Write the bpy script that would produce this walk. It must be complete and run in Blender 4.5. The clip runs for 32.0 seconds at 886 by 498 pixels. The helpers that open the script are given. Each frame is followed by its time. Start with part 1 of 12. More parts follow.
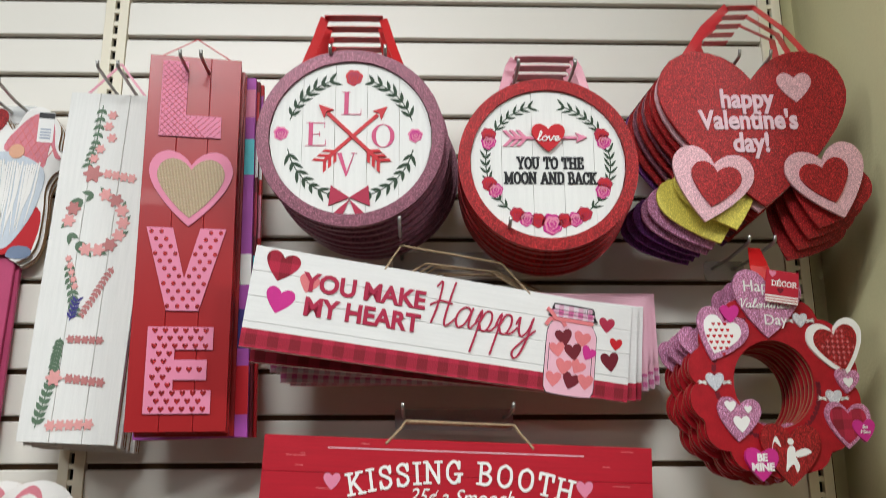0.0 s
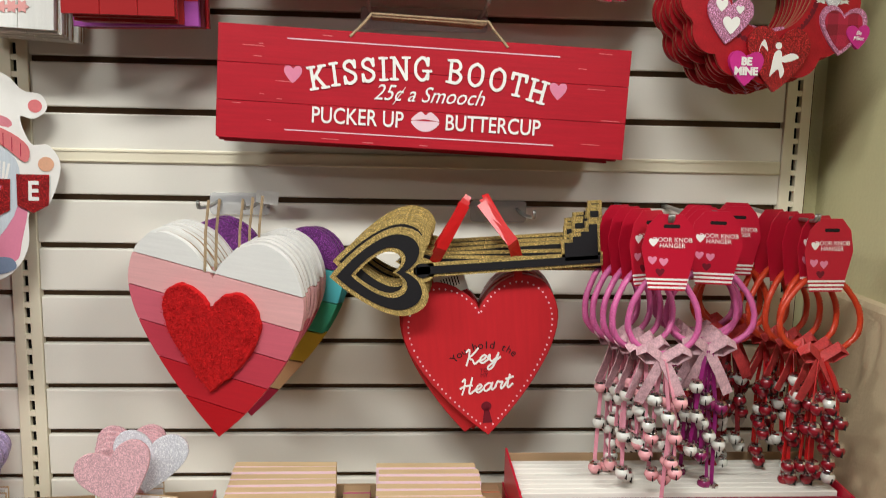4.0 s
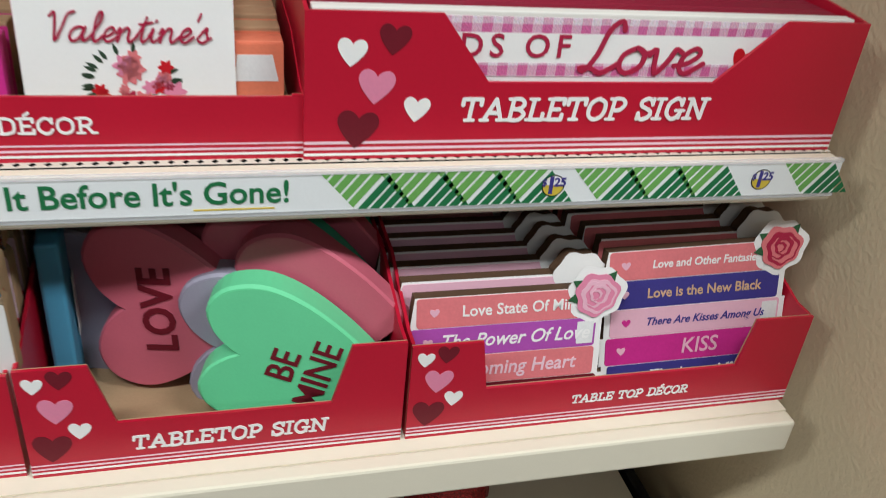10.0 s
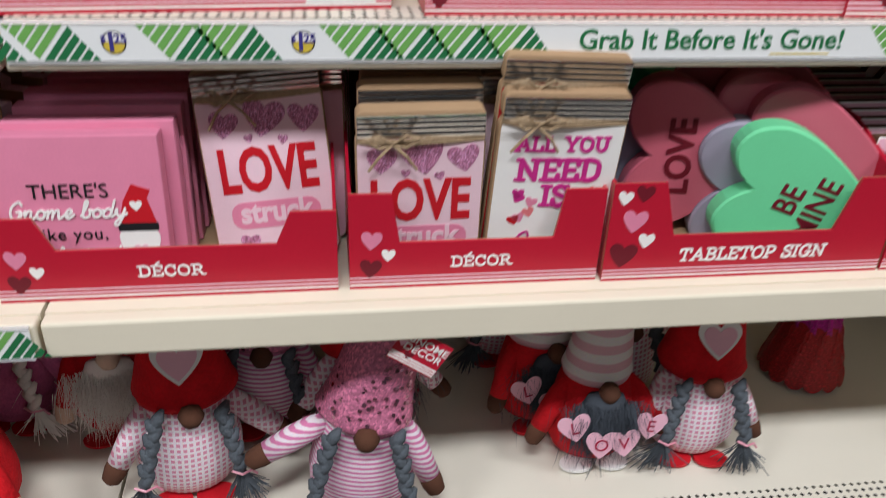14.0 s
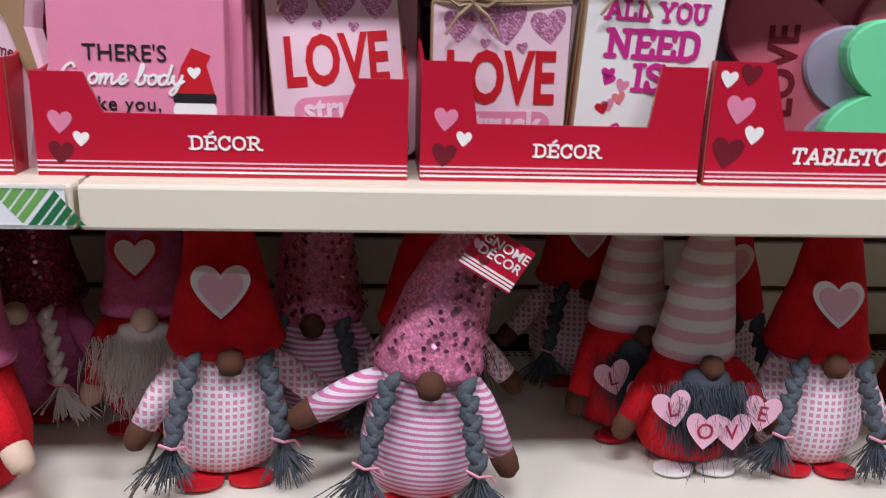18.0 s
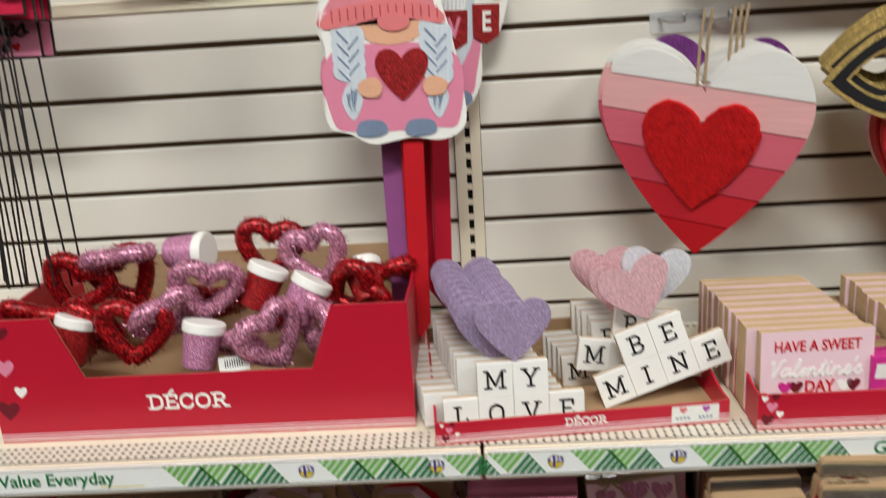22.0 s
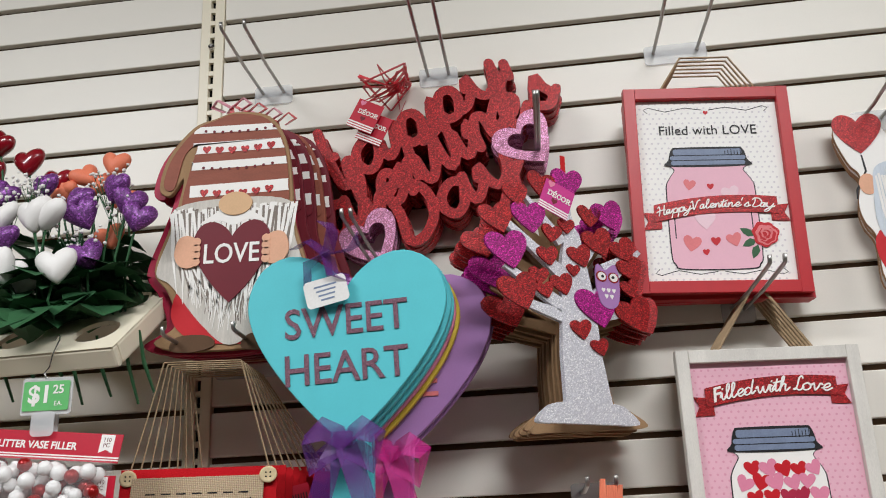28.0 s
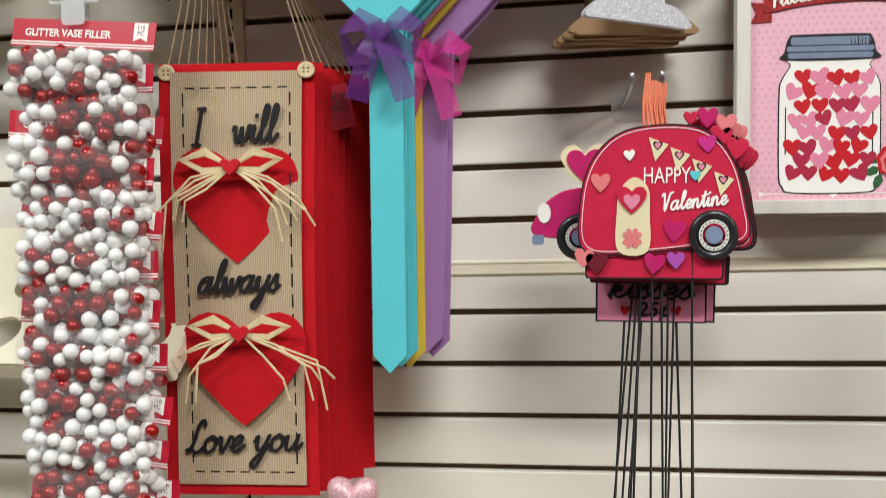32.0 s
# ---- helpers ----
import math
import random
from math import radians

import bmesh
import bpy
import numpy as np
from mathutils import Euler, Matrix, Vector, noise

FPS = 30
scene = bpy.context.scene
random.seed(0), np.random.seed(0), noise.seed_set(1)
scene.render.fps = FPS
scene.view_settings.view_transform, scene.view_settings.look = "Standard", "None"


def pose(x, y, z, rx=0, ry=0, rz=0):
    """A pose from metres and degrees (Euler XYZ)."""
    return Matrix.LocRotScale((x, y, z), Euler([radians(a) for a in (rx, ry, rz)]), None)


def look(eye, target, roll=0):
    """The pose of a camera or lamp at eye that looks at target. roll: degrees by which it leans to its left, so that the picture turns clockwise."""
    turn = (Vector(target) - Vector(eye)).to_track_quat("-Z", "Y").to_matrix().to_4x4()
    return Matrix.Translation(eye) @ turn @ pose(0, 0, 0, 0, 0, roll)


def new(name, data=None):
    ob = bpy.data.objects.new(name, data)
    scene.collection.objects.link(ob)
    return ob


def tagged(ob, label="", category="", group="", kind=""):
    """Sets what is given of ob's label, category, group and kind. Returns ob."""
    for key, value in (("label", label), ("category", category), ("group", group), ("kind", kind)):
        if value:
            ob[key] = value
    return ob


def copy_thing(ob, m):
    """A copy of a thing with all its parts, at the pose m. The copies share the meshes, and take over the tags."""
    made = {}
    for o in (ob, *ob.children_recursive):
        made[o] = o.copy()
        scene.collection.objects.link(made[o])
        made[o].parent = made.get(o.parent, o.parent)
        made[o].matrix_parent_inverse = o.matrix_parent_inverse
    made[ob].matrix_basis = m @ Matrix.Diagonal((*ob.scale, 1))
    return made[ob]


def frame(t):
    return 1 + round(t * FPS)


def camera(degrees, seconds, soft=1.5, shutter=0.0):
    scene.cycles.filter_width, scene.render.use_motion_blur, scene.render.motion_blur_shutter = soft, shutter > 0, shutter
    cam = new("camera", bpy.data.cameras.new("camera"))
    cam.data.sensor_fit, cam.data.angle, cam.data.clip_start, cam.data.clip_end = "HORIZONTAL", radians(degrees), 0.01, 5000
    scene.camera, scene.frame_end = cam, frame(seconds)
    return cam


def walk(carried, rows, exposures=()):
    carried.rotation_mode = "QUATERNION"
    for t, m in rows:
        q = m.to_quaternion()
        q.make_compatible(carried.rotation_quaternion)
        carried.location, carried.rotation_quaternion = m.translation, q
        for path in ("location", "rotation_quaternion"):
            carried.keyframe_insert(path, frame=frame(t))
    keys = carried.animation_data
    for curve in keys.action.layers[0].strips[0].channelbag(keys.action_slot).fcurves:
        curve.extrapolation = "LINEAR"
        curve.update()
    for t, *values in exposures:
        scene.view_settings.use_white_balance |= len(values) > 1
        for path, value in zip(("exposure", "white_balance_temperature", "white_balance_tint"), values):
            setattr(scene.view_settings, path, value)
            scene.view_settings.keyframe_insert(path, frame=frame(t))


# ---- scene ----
cam = camera(55.8, 32.0, soft=0.6, shutter=0.5)
PATH = [
    (0, (-0.0558, -0.034, 1.5429), (0.0063, 1.904, 2.0334), -0.27),
    (0.5, (-0.0575, -0.0224, 1.5349), (0.0108, 1.9425, 1.9013), -0.02),
    (1, (-0.0515, -0.0017, 1.5247), (0.0134, 1.9824, 1.7678), 0.22),
    (1.5, (-0.0521, 0.0152, 1.5207), (0.0142, 2.0097, 1.6522), 0.46),
    (2, (-0.053, 0.0159, 1.517), (0.0179, 2.0142, 1.5556), 0.49),
    (2.5, (-0.052, 0.0177, 1.5122), (0.0253, 2.0157, 1.4658), 0.58),
    (3, (-0.0417, 0.0277, 1.4855), (0.0291, 2.0221, 1.3542), 0.73),
    (3.5, (-0.0437, 0.0416, 1.464), (0.0548, 2.0266, 1.2402), 1.00),
    (5.5, (-0.0478, 0.0606, 1.4448), (0.1396, 1.9938, 0.9674), 1.63),
    (6, (-0.0372, 0.0793, 1.4211), (0.1678, 1.9961, 0.8885), 1.94),
    (6.5, (-0.0287, 0.1167, 1.3884), (0.2181, 2.0121, 0.7996), 2.65),
    (7, (-0.0255, 0.1465, 1.3433), (0.2547, 2.0213, 0.7057), 3.41),
    (7.5, (-0.0294, 0.1572, 1.3103), (0.2772, 2.0138, 0.6326), 3.91),
    (8, (-0.0279, 0.1584, 1.2984), (0.3008, 1.9891, 0.563), 4.29),
    (8.5, (-0.0195, 0.163, 1.2787), (0.3407, 1.968, 0.4963), 4.54),
    (9, (0.0124, 0.1834, 1.2134), (0.4159, 1.9452, 0.3571), 4.83),
    (9.5, (0.0549, 0.317, 1.1494), (0.5125, 2.0195, 0.205), 5.46),
    (10, (0.0769, 0.4136, 1.1036), (0.5803, 2.0626, 0.09), 6.03),
    (10.5, (0.0907, 0.4337, 1.091), (0.6291, 2.0272, 0.0091), 6.54),
    (11, (0.0954, 0.4311, 1.0947), (0.6307, 2.008, -0.0129), 6.39),
    (11.5, (0.082, 0.4137, 1.0873), (0.6083, 2.0018, -0.0086), 6.21),
    (12, (0.0647, 0.3397, 1.0959), (0.5635, 1.9361, -0.0009), 6.08),
    (12.5, (-0.0151, 0.1934, 1.1053), (0.4168, 1.808, 0.0068), 5.26),
    (13, (-0.1171, 0.1658, 1.0997), (0.2424, 1.8051, 0.0118), 4.15),
    (13.5, (-0.2798, 0.2184, 1.0974), (0.0353, 1.8993, 0.0605), 3.30),
    (14, (-0.3483, 0.2677, 1.0225), (-0.0821, 1.9763, 0.0177), 2.47),
    (14.5, (-0.3508, 0.2551, 0.8666), (-0.1201, 2.0409, -0.0038), 1.55),
    (15, (-0.3584, 0.2297, 0.7764), (-0.1565, 2.0592, -0.0061), 0.97),
    (15.5, (-0.3456, 0.1956, 0.7223), (-0.151, 2.0705, 0.0539), 0.79),
    (17.5, (-0.3434, 0.205, 0.711), (-0.1933, 2.1161, 0.1406), 1.01),
    (18, (-0.368, 0.2414, 0.7213), (-0.2089, 2.1568, 0.1683), 1.81),
    (18.5, (-0.3917, 0.217, 0.8264), (-0.2329, 2.0629, 0.0731), 3.70),
    (19, (-0.3965, 0.1809, 1.0208), (-0.2406, 1.9436, 0.0888), 4.27),
    (19.5, (-0.3942, 0.1044, 1.137), (-0.2477, 1.8068, 0.0976), 3.34),
    (20, (-0.4619, 0.0775, 1.2271), (-0.4213, 1.7794, 0.1775), 0.01),
    (20.5, (-0.5486, 0.0744, 1.2906), (-0.5534, 1.8556, 0.3811), -1.51),
    (21, (-0.5781, 0.0618, 1.314), (-0.5836, 1.8783, 0.4772), -2.04),
    (21.5, (-0.584, 0.067, 1.3585), (-0.6343, 1.9123, 0.5889), -2.95),
    (22, (-0.6041, 0.0463, 1.3925), (-0.6838, 1.953, 0.7942), -3.59),
    (22.5, (-0.7027, 0.0867, 1.4304), (-0.6975, 2.035, 0.9788), -2.90),
    (23, (-0.7814, 0.1576, 1.5325), (-0.7807, 2.132, 1.2133), -2.64),
    (23.5, (-0.849, 0.1947, 1.5788), (-0.8141, 2.192, 1.4794), -2.17),
    (24, (-0.8759, 0.1845, 1.6364), (-0.7928, 2.1732, 1.8311), -1.80),
    (24.5, (-0.8861, 0.1639, 1.654), (-0.7757, 2.1222, 2.0452), -1.69),
    (26.5, (-1.0557, 0.1646, 1.5802), (-1.0755, 2.0679, 2.1944), -4.02),
    (27, (-1.2172, 0.163, 1.5886), (-1.2983, 2.0627, 2.2088), -4.06),
    (27.5, (-1.2881, 0.1477, 1.595), (-1.4501, 2.0408, 2.2194), -3.36),
    (28, (-1.3075, 0.1264, 1.5886), (-1.5044, 2.0197, 2.2023), -2.95),
    (28.5, (-1.3144, 0.1258, 1.5792), (-1.5416, 2.0247, 2.1645), -2.57),
    (29, (-1.3191, 0.1323, 1.5753), (-1.5668, 2.0479, 2.0941), -2.41),
    (29.5, (-1.3157, 0.1384, 1.555), (-1.5854, 2.0763, 1.9697), -2.35),
    (30, (-1.3199, 0.1443, 1.539), (-1.5978, 2.1005, 1.8492), -2.25),
    (30.5, (-1.3196, 0.1603, 1.4998), (-1.6135, 2.129, 1.6937), -2.05),
    (31, (-1.3252, 0.1679, 1.4785), (-1.621, 2.1436, 1.5753), -1.80),
    (31.5, (-1.3258, 0.1711, 1.479), (-1.6282, 2.1481, 1.4878), -1.65),
    (32, (-1.3279, 0.1717, 1.4748), (-1.6385, 2.1454, 1.3842), -1.60),
]
walk(cam, [(t, look(eye, target, roll)) for t, eye, target, roll in PATH],
     exposures=((0, -0.04, 6450, 10), (2, 0.2, 6600, 6), (6, -0.02, 6900, 12), (8, -0.05, 6650, 10), (10, -0.12, 6250, 9), (12, -0.12, 6250, 10), (14, -0.05, 6300, 15), (15, 0.06, 6050, 20), (18, 0.08, 6100, 22), (19, -0.02, 6300, 16), (20, -0.22, 6500, 12), (21, -0.2, 6800, 9), (22, -0.08, 6800, 9), (23, 0.02, 6700, 10), (24, -0.18, 6500, 11), (27, -0.18, 6550, 11), (28, -0.17, 6550, 13), (30, 0.02, 6400, 13), (31, 0.05, 6700, 11), (32, 0.05, 6750, 9)))
# ---- world and lights ----
world = bpy.data.worlds.new("world")
scene.world = world
world.use_nodes = True
world.node_tree.nodes["Background"].inputs[0].default_value = (0.55, 0.56, 0.58, 1)
world.node_tree.nodes["Background"].inputs[1].default_value = 0.25

WALL = 1.375      # front face of the slat panels
SLOT = 1.46       # height of a reference slot
PITCH = 0.0762    # three inches from slot to slot
TALL = 0.1335     # height of the slat that carries the joint rail
RAIL = 1.391      # middle of the joint rail
BAY = 1.2192
X0 = 0.6096       # right upright
DECK, SHELF2, SHELF1 = 0.244, 0.577, 0.829
F_DECK, F2, F1 = 0.908, 0.917, 0.977   # front edges
CEIL = 3.3


def kslot(k):
    return SLOT + k * PITCH if k >= 0 else SLOT - TALL + (k + 2) * PITCH


def lamp(name, x, y, sx, sy, watts, colour):
    data = bpy.data.lights.new(name, "AREA")
    data.shape, data.size, data.size_y, data.energy, data.color = "RECTANGLE", sx, sy, watts, colour
    ob = new(name, data)
    ob.matrix_world = pose(x, y, CEIL - 0.09, 0, 0, 0)
    return ob


for lx in (-3.0, -0.6, 1.8):
    lamp("ceiling_tube_light", lx, -0.62, 1.2, 0.3, 74, (0.955, 0.99, 1.0))
    lamp("ceiling_tube_light", lx, -3.0, 1.2, 0.3, 14, (0.955, 0.99, 1.0))


# ---- materials ----
def nodes_of(name):
    m = bpy.data.materials.new(name)
    m.use_nodes = True
    return m, m.node_tree.nodes, m.node_tree.links, m.node_tree.nodes["Principled BSDF"]


def paint(name, colour, rough=0.5, metal=0.0, vary=0.12, scale=30, bump=0.05, fine=400, coat=0.0, stretch=(1, 1, 1), second=None):
    """A surface whose colour drifts at two scales, with a fine relief."""
    m, N, L, B = nodes_of(name)
    tc = N.new("ShaderNodeTexCoord")
    mp = N.new("ShaderNodeMapping")
    mp.inputs["Scale"].default_value = stretch
    L.new(tc.outputs["Object"], mp.inputs["Vector"])
    big, small = N.new("ShaderNodeTexNoise"), N.new("ShaderNodeTexNoise")
    big.inputs["Scale"].default_value, small.inputs["Scale"].default_value = scale, fine
    big.inputs["Detail"].default_value = 5
    for n in (big, small):
        L.new(mp.outputs["Vector"], n.inputs["Vector"])
    mix = N.new("ShaderNodeMix")
    mix.data_type = "RGBA"
    dark = second or tuple(c * (1 - 2 * vary) for c in colour)
    light = colour if second else tuple(min(1, c * (1 + vary)) for c in colour)
    mix.inputs["A"].default_value, mix.inputs["B"].default_value = (*dark, 1), (*light, 1)
    add = N.new("ShaderNodeMath")
    add.operation = "MULTIPLY_ADD"
    add.inputs[1].default_value, add.inputs[2].default_value = 0.45, 0.0
    L.new(small.outputs["Fac"], add.inputs[0])
    add2 = N.new("ShaderNodeMath")
    add2.operation = "MULTIPLY_ADD"
    add2.inputs[1].default_value = 0.6
    L.new(big.outputs["Fac"], add2.inputs[0])
    L.new(add.outputs[0], add2.inputs[2])
    L.new(add2.outputs[0], mix.inputs["Factor"])
    L.new(mix.outputs["Result"], B.inputs["Base Color"])
    B.inputs["Roughness"].default_value, B.inputs["Metallic"].default_value = rough, metal
    B.inputs["Coat Weight"].default_value = coat
    B.inputs["Specular IOR Level"].default_value = 0.28 if rough >= 0.45 else 0.45
    if bump:
        bp = N.new("ShaderNodeBump")
        bp.inputs["Strength"].default_value, bp.inputs["Distance"].default_value = bump, 0.002
        L.new(small.outputs["Fac"], bp.inputs["Height"])
        L.new(bp.outputs["Normal"], B.inputs["Normal"])
    return m


def glitter(name, colour, flake=900, dark=0.35, spark=2.2):
    """Glitter: small flat flakes, each with its own brightness and tilt."""
    m, N, L, B = nodes_of(name)
    tc, vo = N.new("ShaderNodeTexCoord"), N.new("ShaderNodeTexVoronoi")
    vo.inputs["Scale"].default_value = flake
    L.new(tc.outputs["Object"], vo.inputs["Vector"])
    sep = N.new("ShaderNodeSeparateColor")
    L.new(vo.outputs["Color"], sep.inputs[0])
    ramp = N.new("ShaderNodeValToRGB")
    r = ramp.color_ramp
    r.elements[0].position, r.elements[0].color = 0.0, (*[c * dark for c in colour], 1)
    r.elements[1].position, r.elements[1].color = 1.0, (*[min(1, c * spark + 0.02) for c in colour], 1)
    e = r.elements.new(0.72)
    e.color = (*colour, 1)
    L.new(sep.outputs[0], ramp.inputs[0])
    L.new(ramp.outputs[0], B.inputs["Base Color"])
    B.inputs["Roughness"].default_value, B.inputs["Metallic"].default_value = 0.42, 0.25
    bp = N.new("ShaderNodeBump")
    bp.inputs["Strength"].default_value, bp.inputs["Distance"].default_value = 0.5, 0.001
    L.new(sep.outputs[1], bp.inputs["Height"])
    L.new(bp.outputs["Normal"], B.inputs["Normal"])
    return m


def bands(name, a, b, scale, axis="Z", sharp=0.02, rough=0.85, checks=False, lone=False):
    """Woven stripes (or checks) of two colours; scale is stripes per metre."""
    m, N, L, B = nodes_of(name)
    tc = N.new("ShaderNodeTexCoord")
    waves = []
    for ax in ((axis, "X") if checks else (axis,)):
        w = N.new("ShaderNodeTexWave")
        w.bands_direction = ax
        w.inputs["Scale"].default_value = scale * math.pi / 10
        w.inputs["Distortion"].default_value = 0.25
        w.inputs["Detail Scale"].default_value = 4
        L.new(tc.outputs["Object"], w.inputs["Vector"])
        waves.append(w)
    ramp = N.new("ShaderNodeValToRGB")
    r = ramp.color_ramp
    r.elements[0].position, r.elements[0].color = 0.5 - sharp, (*a, 1)
    r.elements[1].position, r.elements[1].color = 0.5 + sharp, (*b, 1)
    src = waves[0].outputs["Fac"]
    if checks:
        avg = N.new("ShaderNodeMath")
        avg.operation = "MULTIPLY_ADD"
        avg.inputs[1].default_value = 0.5
        half = N.new("ShaderNodeMath")
        half.operation = "MULTIPLY"
        half.inputs[1].default_value = 0.5
        for w, target in zip(waves, (avg.inputs[0], half.inputs[0])):
            st = N.new("ShaderNodeMath")
            st.operation = "GREATER_THAN"
            st.inputs[1].default_value = 0.64 if lone else 0.5
            L.new(w.outputs["Fac"], st.inputs[0])
            L.new(st.outputs[0], target)
        L.new(half.outputs[0], avg.inputs[2])
        r.elements[0].position, r.elements[1].position = (0.2, 0.4) if lone else (0.05, 0.95)
        src = avg.outputs[0]
    L.new(src, ramp.inputs[0])
    no = N.new("ShaderNodeTexNoise")
    no.inputs["Scale"].default_value = 600
    L.new(tc.outputs["Object"], no.inputs["Vector"])
    mul = N.new("ShaderNodeMix")
    mul.data_type, mul.blend_type = "RGBA", "MULTIPLY"
    mul.inputs["Factor"].default_value = 0.35
    L.new(ramp.outputs[0], mul.inputs["A"])
    L.new(no.outputs["Color"], mul.inputs["B"])
    L.new(mul.outputs["Result"], B.inputs["Base Color"])
    B.inputs["Roughness"].default_value = rough
    bp = N.new("ShaderNodeBump")
    bp.inputs["Strength"].default_value, bp.inputs["Distance"].default_value = 0.5, 0.002
    L.new(no.outputs["Fac"], bp.inputs["Height"])
    L.new(bp.outputs["Normal"], B.inputs["Normal"])
    return m


def clear(name, colour, alpha, rough=0.2):
    """Thin film or gauze that lets most light through."""
    m, N, L, B = nodes_of(name)
    B.inputs["Base Color"].default_value, B.inputs["Roughness"].default_value = (*colour, 1), rough
    no = N.new("ShaderNodeTexNoise")
    no.inputs["Scale"].default_value = 60
    mr = N.new("ShaderNodeMapRange")
    mr.inputs["To Min"].default_value, mr.inputs["To Max"].default_value = alpha * 0.6, min(1, alpha * 1.4)
    L.new(no.outputs["Fac"], mr.inputs[0])
    L.new(mr.outputs[0], B.inputs["Alpha"])
    return m


def pieces(m, amount=0.12):
    """Lets the brightness of a material differ from one object to the next."""
    N, L = m.node_tree.nodes, m.node_tree.links
    B = N["Principled BSDF"]
    src = B.inputs["Base Color"].links[0].from_socket
    info, mr, mx = N.new("ShaderNodeObjectInfo"), N.new("ShaderNodeMapRange"), N.new("ShaderNodeMix")
    mr.inputs["To Min"].default_value, mr.inputs["To Max"].default_value = 1 - amount, 1.0
    mx.data_type, mx.blend_type = "RGBA", "MULTIPLY"
    mx.inputs["Factor"].default_value = 1
    L.new(info.outputs["Random"], mr.inputs[0])
    L.new(src, mx.inputs["A"])
    L.new(mr.outputs[0], mx.inputs["B"])
    L.new(mx.outputs["Result"], B.inputs["Base Color"])
    return m


